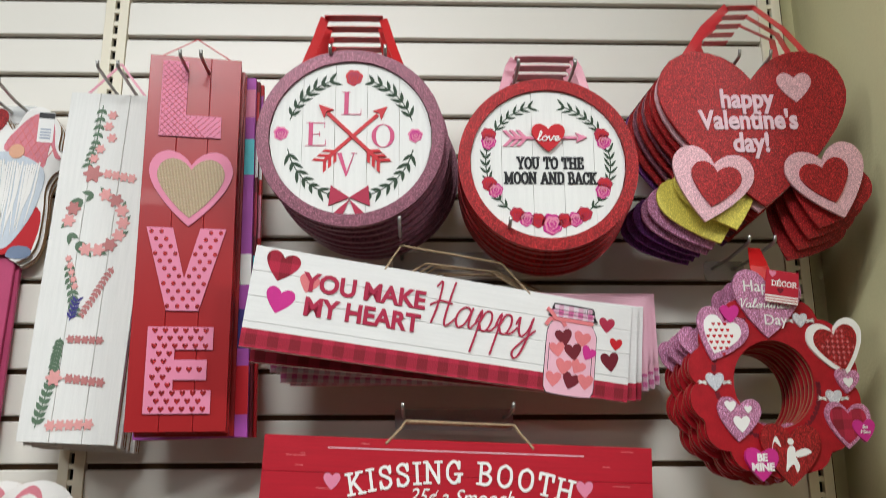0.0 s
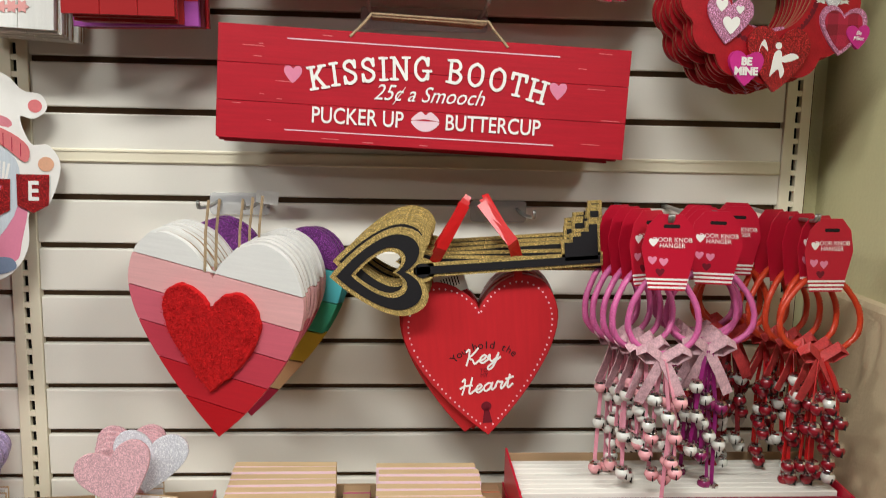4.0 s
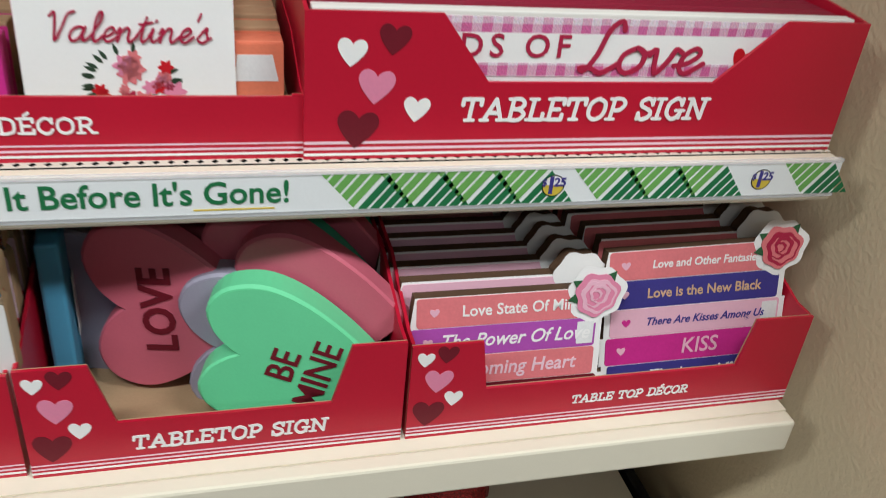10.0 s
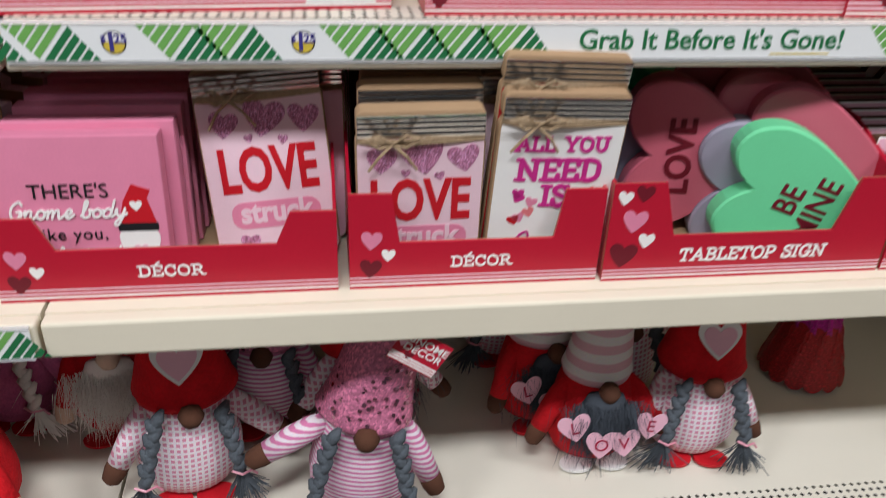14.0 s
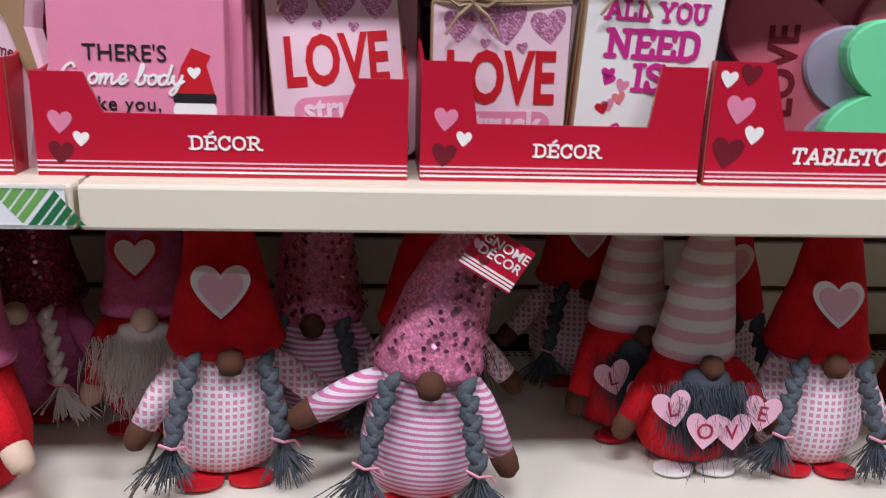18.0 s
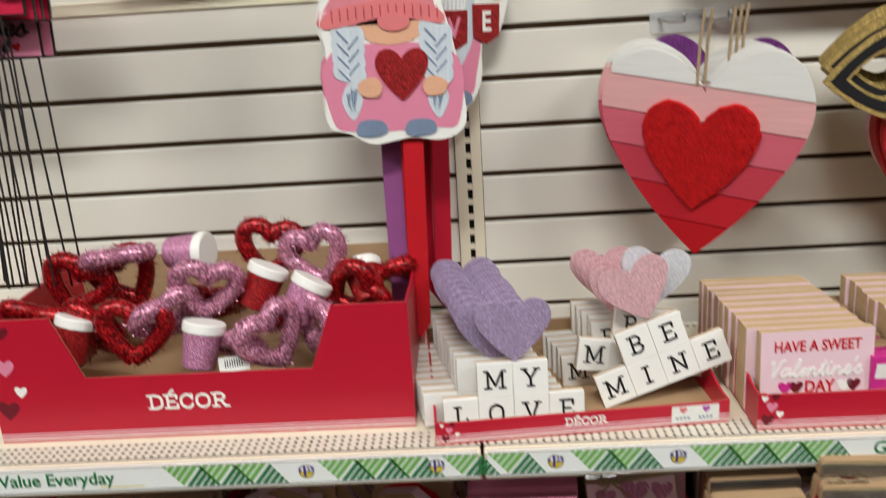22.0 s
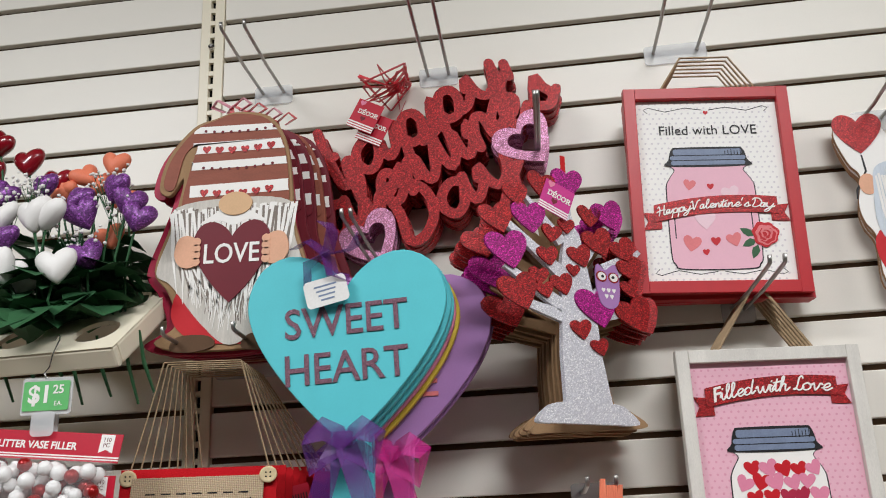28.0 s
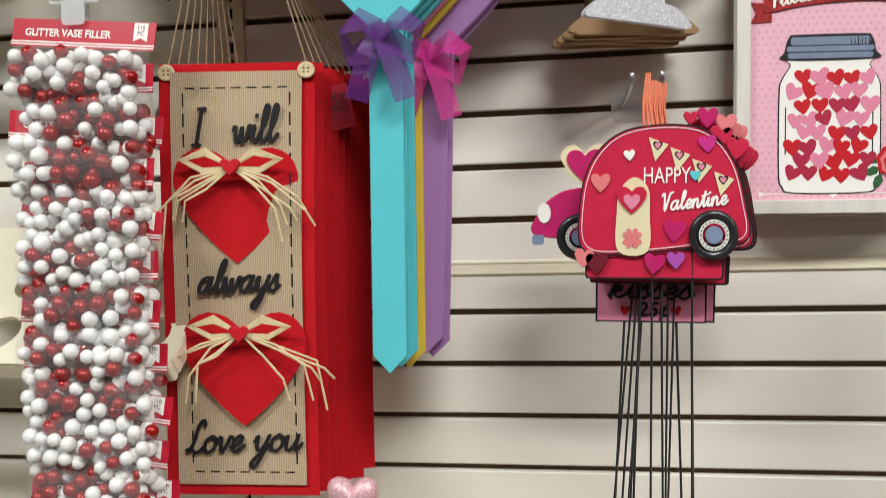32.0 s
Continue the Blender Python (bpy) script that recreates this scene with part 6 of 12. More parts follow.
        part("flourish", fl, M["white"], th)
    b = ht(-0.065, -0.055, 0.07, -6, G["pink"])
    for x, z, w in ((-0.078, -0.035, 0.018), (-0.05, -0.04, 0.012), (-0.062, -0.062, 0.026)):
        ht(x, z, w, 0, M["white"], depth=0.001, y=-0.0042)
    ht(0.117, 0.004, 0.04, -8, G["pink"])
    ht(0.118, 0.002, 0.016, 0, M["white"], depth=0.001, y=-0.0042)
    c = ht(0.012, -0.108, 0.097, -3, G["red"], depth=0.006)
    cup = bmesh.new()
    slab(blob([(-0.004, 0.006), (0.003, 0.012), (0.008, 0.007), (0.008, -0.004), (0.013, -0.018), (0.008, -0.028), (0.004, -0.016), (-0.003, -0.02), (-0.009, -0.026), (-0.007, -0.012)], 4, 0.01, -0.106), 0.0006, cup, -0.0061)
    slab(blob([(0.004, 0.006), (0.02, 0.012), (0.03, 0.006), (0.016, 0.0), (0.006, -0.001)], 4, 0.014, -0.11), 0.0006, cup, -0.0061)
    slab(disc(0.005, 0.012, -0.088, 12), 0.0006, cup, -0.0061)
    slab(blob([(-0.012, 0.004), (-0.022, 0.012), (-0.026, 0.0), (-0.024, 0.012), (-0.018, 0.02)], 4, 0.008, -0.1), 0.0006, cup, -0.0061)
    part("winged_figure", cup, M["white"], c, "white cut-out winged figure")
    d = ht(0.11, -0.064, 0.074, -4, G["pink"], M["plaid"], 0.8)
    e = ht(0.134, -0.072, 0.036, 4, M["hot"], depth=0.007)
    lettering("Be\nMine", 0.0085, M["white"], e, pose(0.134, -0.0075, -0.07), shear=0.3)
    g = ht(-0.036, -0.122, 0.052, -2, M["hot"], depth=0.007)
    lettering("BE\nMINE", 0.0155, M["white"], g, pose(-0.036, -0.0075, -0.119), bold=0.0007)
    return th


wr = wreath_board(pose(0.468, 1.20, 1.653, 0, 0, 4) @ Matrix.Scale(0.95, 4), True)
for i in range(8):
    wreath_board(pose(0.467 - 0.0008 * i, 1.212 + 0.012 * i, 1.651 - 0.0012 * i + R.uniform(-0.003, 0.003), 0, R.uniform(-4, 4), 4) @ Matrix.Scale(0.95, 4), False)
for k in range(3):
    part("hanging_ribbon", strip([(-0.012 + 0.012 * k, 0.002, 0.16), (-0.012 + 0.01 * k, 0.01, 0.19), (-0.002 + 0.004 * k, 0.03, 0.225)], 0.012), M["ribbon"], wr)
tagm = thing("hang_tag", pose(0.487, 1.189, 1.792, 0, 8, 0), "red paper hang tag reading DÉCOR", "tag", "hang tags")


def hang_tag(th, w, h, words, face):
    part("card", slab(rect(w, h), 0.0008, y=0.0), face, th)
    for q in range(3):
        flat("stripe", rect(w, h * 0.045, 0, 0, -h * (0.3 + 0.08 * q)), M["white"], th, -0.0008, 0.0003)
    flat("heart", heart(w * 0.22, w * 0.2, -w * 0.3, h * 0.38), M["pink"], th, -0.0008, 0.0003)
    flat("heart", heart(w * 0.2, w * 0.18, -w * 0.05, -h * 0.12), M["maroon"], th, -0.0008, 0.0003)
    lettering(words, w * 0.23, M["white"], th, pose(w * 0.06, -0.0012, h * 0.1), thick=0.0002, width=1.15, serif=0.17)
    return th


hang_tag(tagm, 0.05, 0.05, "DÉCOR", M["cardred"])
pegs(0.47, kslot(5) + 0.02, 0.17, 0.04)


# ---- hanging hearts, keys and door knob hangers ----
def clip_band(pts, z0, z1):
    """The part of an outline between two heights."""
    def cut(poly, z, keep_above):
        out = []
        for i in range(len(poly)):
            a, b = poly[i - 1], poly[i]
            ia, ib = (a[1] >= z) == keep_above, (b[1] >= z) == keep_above
            if ia != ib:
                t = (z - a[1]) / (b[1] - a[1])
                out.append((a[0] + (b[0] - a[0]) * t, z))
            if ib:
                out.append(b)
        return out
    return cut(cut(pts, z0, True), z1, False)


def plank_heart(m, cols, label, group, w=0.252, h=0.305, fuzzy=True):
    th = thing("heart_sign", m, label, "wall sign", group)
    hp = heart(w, h, n=72)
    n = len(cols)
    z0, z1 = min(p[1] for p in hp), max(p[1] for p in hp)
    tilt = math.tan(radians(7))
    edges = [z0] + [z0 + (z1 - z0) * k / n for k in range(1, n)] + [z1]
    for i in range(n):
        sheared = [(x, z + x * tilt) for x, z in hp]
        band = clip_band(sheared, edges[n - 1 - i] + (0.0010 if i < n - 1 else -0.1), edges[n - i] - (0.0010 if i else -0.1))
        # the top board keeps its notch: split it in two lobes
        lobes = [band]
        if i == 0:
            lobes = [[p for p in clip_half(band, s)] for s in (-1, 1)]
        for b in lobes:
            if len(b) > 2:
                part("plank", slab([(x, z - x * tilt) for x, z in b], 0.008, y=0.008), cols[i], th)
    part("edge", slab(heart(w * 0.99, h * 0.99, n=72), 0.003, y=0.0112), M["mdf"], th, "raw board back")
    if fuzzy:
        fh = heart(0.158, 0.156, -0.004, 0.0, -2, 60)
        bm = slab([(x + R.uniform(-0.0012, 0.0012), z + R.uniform(-0.0012, 0.0012)) for x, z in fh], 0.006, y=0.0, bevel=0.002)
        f = part("fuzzy_heart", bm, M["fuzzy"], th, "fuzzy red pile heart")
        hairs = bmesh.new()
        rr = random.Random(5)
        cnt = 0
        while cnt < 2000:
            x, z = rr.uniform(-0.085, 0.077), rr.uniform(-0.082, 0.082)
            if inside((x, z), fh):
                d = Vector((rr.uniform(-1, 1), -rr.uniform(0.6, 1.4), rr.uniform(-1, 1))).normalized() * 0.005
                p = Vector((x, -0.0055, z))
                q = Vector((rr.uniform(-1, 1), 0, rr.uniform(-1, 1))).normalized() * 0.0007
                hairs.faces.new([hairs.verts.new(p - q), hairs.verts.new(p + q), hairs.verts.new(p + d)])
                cnt += 1
        tagged(part("pile", hairs, M["fuzzy"], f), kind="stuff")
    return th


def clip_half(poly, s):
    out = []
    for i in range(len(poly)):
        a, b = poly[i - 1], poly[i]
        ia, ib = a[0] * s >= 0, b[0] * s >= 0
        if ia != ib:
            t = a[0] / (a[0] - b[0])
            out.append((0.0, a[1] + (b[1] - a[1]) * t))
        if ib:
            out.append(b)
    return out


heart_cols = [M["plankh"], paint("washed_blush_board", (0.80, 0.42, 0.42), 0.55, vary=0.15, scale=24, stretch=(0.5, 9, 9)), paint("rose_board", (0.66, 0.13, 0.18), 0.5, vary=0.12, scale=24, stretch=(0.5, 9, 9)), paint("cherry_board", (0.56, 0.05, 0.08), 0.5, vary=0.12, scale=24, stretch=(0.5, 9, 9)), paint("scarlet_board", (0.52, 0.015, 0.025), 0.5, vary=0.12, scale=24, stretch=(0.5, 9, 9)), paint("red_board", (0.48, 0.008, 0.014), 0.5, vary=0.12, scale=24, stretch=(0.5, 9, 9))]
sh = plank_heart(pose(-0.287, 1.205, 1.152, 6, 2.5, -22), heart_cols, "plank heart sign fading from white to red with fuzzy red heart", "plank hearts", 0.280, 0.297)
for i in range(8):
    plank_heart(pose(-0.286 + 0.001 * i, 1.219 + 0.0135 * i, 1.157 + R.uniform(-0.002, 0.002), 6 - 0.5 * i, 3 + R.uniform(-1.5, 1.5), -20 + 2 * i), heart_cols, "plank heart sign stacked behind the front one", "plank hearts", 0.272, 0.295, fuzzy=False)
rain = [G["purple"], M["teal"], M["green2"], M["yellow"], M["tan"], M["berry"]]
for i in range(3):
    plank_heart(pose(-0.246 + 0.003 * i, 1.318 + 0.0125 * i, 1.153, 0, 4 + i, 0), rain, "rainbow striped plank heart sign behind the red ones", "rainbow hearts", fuzzy=False)
for k, x in enumerate((-0.298, -0.290, -0.262, -0.255, -0.248)):
    part("hanging_twine", tube([(x + 0.287, 0.0 + 0.014 * k, 0.10), (x + 0.287, 0.006 + 0.014 * k, 0.155), (x + 0.29, 0.012 + 0.014 * k, 0.198)], 0.0022), M["twine"], sh)
pegs(-0.278, kslot(-2) - 0.006, 0.15, 0.062)
sticker = thing("price_sticker", pose(-0.232, 1.345, 1.345, 0, 5, 0), "white barcode sticker on a hook", "sticker")
part("label", slab(rect(0.034, 0.02), 0.0006), M["paper"], sticker)


# black and gold keys
def key_outline(g):
    """A key with a heart-shaped bow; g grows it."""
    bow = heart(0.118 + 2 * g, 0.128 + 2 * g, -0.128, 0.0, -90, 40)
    shaft = rect(0.26 + 2 * g, 0.011 + 2 * g, 0, 0.055, 0.0)
    collar = disc(0.013 + g, -0.066, 0, 20)
    bit = [(0.135 - g, 0.0), (0.182 + g, 0.0), (0.182 + g, 0.050 + g), (0.170 - g, 0.050 + g), (0.170 - g, 0.040 + g), (0.159 + g, 0.040 + g), (0.159 + g, 0.034 + g), (0.147 - g, 0.034 + g), (0.147 - g, 0.026 + g), (0.135 - g, 0.026 + g)]
    return bow, shaft, collar, bit


def key(m, group="wooden keys"):
    th = thing("key_sign", m, "large black wooden key with gold glitter outline and heart bow", "wall sign", group)
    hole = heart(0.060, 0.066, -0.128, 0.0, -90, 40)
    hole2 = heart(0.072, 0.078, -0.128, 0.0, -90, 40)
    bow, shaft, collar, bit = key_outline(0.0042)
    bm = ring_slab(bow, hole, 0.006, y=0.006)
    for q in (shaft, collar, bit):
        slab(q, 0.0055, bm, 0.006)
    part("gold_outline", bm, G["gold"], th, "gold glitter outline")
    bow, shaft, collar, bit = key_outline(0.0)
    bm = ring_slab(heart(0.108, 0.118, -0.128, 0.0, -90, 40), hole2, 0.0012, y=0.0)
    for q in (shaft, disc(0.0105, -0.066, 0, 20), [(a, b) for a, b in bit]):
        slab(q, 0.0012, bm, 0.0)
    part("black_face", bm, M["ink"], th, "black painted face")
    part("edge", slab(rect(0.25, 0.016, 0, 0.055, 0.0), 0.002, y=0.0085), M["mdf"], th)
    return th


ky = key(pose(0.066, 1.20, 1.265, 0, -4.5, 0))
for i in range(5):
    key(pose(0.070 + 0.003 * i, 1.212 + 0.012 * i, 1.270 + 0.005 * i, 0, -2.0 - R.uniform(-2, 3), 0))


def key_heart(m, col, label, front=True):
    th = thing("heart_sign", m, label, "wall sign", "key heart signs")
    part("heart", slab(heart(0.231, 0.248, n=60), 0.008, y=0.008, bevel=0.0015), col, th)
    part("edge", slab(heart(0.229, 0.246, n=60), 0.0025, y=0.0107), M["mdf"], th)
    if front:
        dots = bmesh.new()
        hp = heart(0.212, 0.227, n=220)
        acc, last = 0.0, hp[0]
        for p in hp:
            acc += math.dist(p, last)
            last = p
            if acc > 0.0078:
                acc = 0
                slab(disc(0.0014, p[0], p[1], 8), 0.0004, dots, 0.0)
        part("stitch_dots", dots, M["blush"], th, "white printed stitches")
        for k, ch in enumerate("You hold the"):
            a = (k - 5.5) * 7.5
            if ch != " ":
                lettering(ch, 0.0165, M["ink"], th, pose(0.002 + 0.067 * math.sin(radians(a)), -0.0004, -0.040 + 0.067 * math.cos(radians(a)) - 0.006, 0, a, 0), "letter", thick=0.0002)
        lettering("Key", 0.033, M["white"], th, pose(0.0, -0.0006, 0.000, 0, -4, 0), shear=0.3, thick=0.0003, bold=0.0006)
        lettering("TO\nMY", 0.0085, M["maroon"], th, pose(0.0, -0.0004, -0.022), thick=0.0002)
        lettering("Heart", 0.033, M["white"], th, pose(0.003, -0.0006, -0.039, 0, -4, 0), shear=0.3, thick=0.0003, bold=0.0006)
        kh = slab(disc(0.0078, 0.0, -0.076, 20), 0.0005, y=0.0)
        slab([(-0.003, -0.078), (-0.0075, -0.103), (0.0075, -0.103), (0.003, -0.078)], 0.0005, kh, 0.0)
        part("keyhole", kh, M["maroon"], th, "dark printed keyhole")
    return th


redboard = paint("scarlet_wood", (0.56, 0.02, 0.028), 0.5, vary=0.13, scale=20, bump=0.12, stretch=(8, 8, 0.6))
kh = key_heart(pose(0.095, 1.24, 1.116, 5, -6, 0), redboard, "red wooden heart sign reading You hold the Key to my Heart")
for i in range(5):
    key_heart(pose(0.082 + 0.006 * i, 1.253 + 0.012 * i, 1.116, 5, 4 - 3.5 * i, 0), redboard if i < 3 else M["rose"], "painted heart sign stacked behind the red one", False)
for s in (-1, 1):
    for k in range(3):
        part("hanging_ribbon", strip([(s * 0.066 - 0.006, -0.002 + 0.02 * k, 0.14 + 0.004 * s), (s * 0.05, -0.03 + 0.02 * k, 0.18), (s * 0.012 + 0.006 * k, -0.01 + 0.03 * k, 0.236)], 0.017 - 0.003 * k, wide=(1, 0.3, 0)), M["ribbon"], kh)
    part("hanging_ribbon", strip([(s * 0.066 - 0.006, -0.002, 0.14), (s * 0.066 - 0.008, -0.0025, 0.115)], 0.012), M["ribbon"], kh)
pegs(0.125, kslot(-2) - 0.012, 0.16, 0.06)
st2 = thing("hang_tag", pose(0.042, 1.232, 1.235, 0, -18, 0), "white barcode tag tucked behind a heart sign", "tag", "hang tags")
part("card", slab(rect(0.045, 0.03), 0.0006), M["paper"], st2)
for q in range(7):
    flat("bar", rect(0.0014, 0.014, 0, -0.012 + 0.004 * q, 0.002), M["ink"], st2, -0.0006, 0.0003)


# door knob hangers with bells
def bell(bm_shell, x, y, z, r):
    turned([(0.0, -r), (r * 0.62, -r * 0.78), (r * 0.98, -r * 0.15), (r * 0.98, r * 0.15), (r * 0.6, r * 0.8), (0.0, r * 0.95)], 14, bm_shell, (x, y, z))


def hanger(x, y, z, ropem, ribm, bowm, bells, seed, front=False, span=0.26, lean=0.0):
    rr = random.Random(seed)
    th = thing("door_knob_hanger", pose(x, y, z, 0, 0, lean), "door knob hanger with satin cord loop, ribbons and jingle bells", "door hanger", "door knob hangers")
    card = [(-0.024, -0.052), (0.024, -0.052), (0.036, 0.005), (0.03, 0.034), (0.016, 0.05), (-0.016, 0.05), (-0.03, 0.034), (-0.036, 0.005)]
    if front:
        c = part("header_card", slab(card, 0.0012), M["cardred"], th, "red printed header card")
        for q in range(3):
            flat("stripe", rect(0.050 + 0.003 * q, 0.0028, 0, 0, -0.048 + 0.0055 * q), M["white"], c, -0.0012, 0.0003)
        lettering("DOOR KNOB\nHANGER", 0.0085, M["white"], c, pose(0.004, -0.0016, 0.012), thick=0.0002)
        for hx, hz, mm in ((-0.021, 0.012, "white"), (-0.021, -0.012, "pink"), (-0.006, -0.014, "pink"), (-0.010, -0.028, "maroon")):
            flat("heart", heart(0.012, 0.011, hx, hz), M[mm], c, -0.0012, 0.0003)
        flat("hang_hole", rect(0.022, 0.005, 0.002, 0.002, 0.034), M["hole"], c, -0.0012, 0.0002)
    else:
        part("header_card", slab(card, 0.0012), M["cardred"], th, "red printed header card")
    w = rr.uniform(0.055, 0.075)
    loop = [(0.0 + w * math.sin(a) * (0.6 + 0.4 * (1 - math.cos(a)) / 2), 0.012 - 0.01 * math.sin(a / 2), -0.085 + 0.055 * math.cos(a)) for a in [2 * math.pi * k / 22 for k in range(23)]]
    part("cord_loop", tube(loop, 0.0042, n=8, cap=False), ropem, th, "twisted satin cord", smooth=True)
    twist = bmesh.new()
    for s in range(3):
        path = []
        for k in range(89):
            a = 2 * math.pi * k / 88
            cx, cy, cz = w * math.sin(a) * (0.6 + 0.4 * (1 - math.cos(a)) / 2), 0.012 - 0.01 * math.sin(a / 2), -0.085 + 0.055 * math.cos(a)
            ph = 26 * a + s * 2.094
            path.append((cx + 0.0032 * math.cos(ph) * math.sin(a), cy + 0.0032 * math.sin(ph), cz + 0.0032 * math.cos(ph) * math.cos(a)))
        tube(path, 0.0020, twist, 5, False)
    part("cord_twist", twist, ropem, th, smooth=True)
    bz = -0.145
    bm = bmesh.new()
    for s in (-1, 1):
        strip([(0, -0.004, bz), (s * 0.022, -0.012, bz + 0.018), (s * 0.036, -0.008, bz + 0.010), (s * 0.02, 0.0, bz - 0.002), (0, -0.004, bz)], 0.014, bm, wide=(0, 0.4, 1))
        strip([(0, -0.006, bz), (s * 0.016, -0.01, bz - 0.03), (s * 0.03, -0.008, bz - 0.06)], 0.015, bm, wide=(1, 0.2, 0))
    part("bow", bm, bowm, th, "printed ribbon bow")
    ribs = bmesh.new()
    shells = {}
    caps = bmesh.new()
    slits = bmesh.new()
    for k in range(5):
        rx = rr.uniform(-0.028, 0.028)
        ry = rr.uniform(-0.02, 0.015)
        rl = span * rr.uniform(0.55, 1.0) - 0.145 * 0
        end = bz - rl * 0.72
        pts = [(rx * 0.2, -0.006, bz), (rx * 0.8 + rr.uniform(-0.004, 0.004), ry, bz - rl * 0.3), (rx + rr.uniform(-0.005, 0.005), ry, end)]
        strip(pts, 0.0055, ribs, wide=(1, rr.uniform(-1, 1), 0))
        for zz in (end - 0.006, end + rl * 0.22 + rr.uniform(-0.01, 0.01), end + rl * 0.42 + rr.uniform(-0.01, 0.01)):
            bx = rx + rr.uniform(-0.004, 0.004)
            by = ry - 0.007
            mat = rr.choice(bells)
            shells.setdefault(mat, []).append((bx, by, zz))
            for c in range(10):
                a = 2 * math.pi * c / 10
                bmesh.ops.create_icosphere(caps, subdivisions=1, radius=0.0013, matrix=Matrix.Translation((bx + 0.0066 * math.cos(a), by + 0.0066 * math.sin(a), zz + 0.0085))) if front else None
            turned([(0.008, 0.006), (0.0074, 0.009), (0.004, 0.011), (0, 0.011)], 10, caps, (bx, by, zz))
            box(bx - 0.0006, bx + 0.0006, by - 0.0108, by - 0.006, zz - 0.007, zz + 0.001, slits)
    stuff(part("ribbon_print", ribs, ribm, th, "narrow satin ribbons"))
    for mat, ps in shells.items():
        for p in ps:
            key_ = ("bell", mat.name)
            if key_ not in TEXTS:
                b = bmesh.new()
                bell(b, 0, 0, 0, 0.0102)
                TEXTS[key_] = mesh_of("bell", b, mat)
            part("bell", TEXTS[key_], None, th, at=pose(*p), smooth=True)
    stuff(part("bell_cap", caps, M["chrome"], th, "silver beaded bell caps"))
    stuff(part("bell_slit", slits, M["hole"], th))
    return th


pinkrib, plumrib, redrib = M["pinkribbon"], paint("magenta_satin", (0.30, 0.012, 0.16), 0.35, vary=0.15), M["ribbon"]
bw, br, bp, bmm = M["bell_w"], M["bell_r"], M["bell_p"], M["bell_m"]
hanger(0.318, 1.12, 1.304, M["rope"], pinkrib, M["bow_w"], [bw, bp, bp], 1, True, 0.29, -6)
for i in range(4):
    hanger(0.300 - 0.008 * i, 1.145 + 0.024 * i, 1.306, M["rope"], pinkrib, M["bow_w"], [bw, bp, bw], 10 + i, i == 0, 0.26, 25)
for i in range(4):
    hanger(0.398 + 0.004 * i, 1.165 + 0.03 * i, 1.304, M["rope"], plumrib, M["bow_w"], [bw, bmm, br], 20 + i, i == 0, 0.28, -12)
for i in range(3):
    hanger(0.462 + 0.012 * i, 1.24 + 0.03 * i, 1.304, M["redrope"], paint("dark_red_satin", (0.20, 0.006, 0.01), 0.4) if i == 0 else redrib, M["bow_r"], [br, br, bw], 30 + i, i == 0, 0.27, -10)
hanger(0.556, 1.15, 1.298, M["redrope"], redrib, M["bow_r"], [bw, br, br], 2, True, 0.29, 4)
for i in range(4):
    hanger(0.55 - 0.010 * i, 1.17 + 0.026 * i, 1.300, M["redrope"], redrib, M["bow_r"], [br, bw, br], 40 + i, i == 0, 0.27, 18)
pegs(0.318, kslot(-2) - 0.004, 0.255, 0.004, back=False)
pegs(0.40, kslot(-2) - 0.004, 0.2, 0.004, back=False)
pegs(0.535, kslot(-2) - 0.004, 0.225, 0.004, back=False)


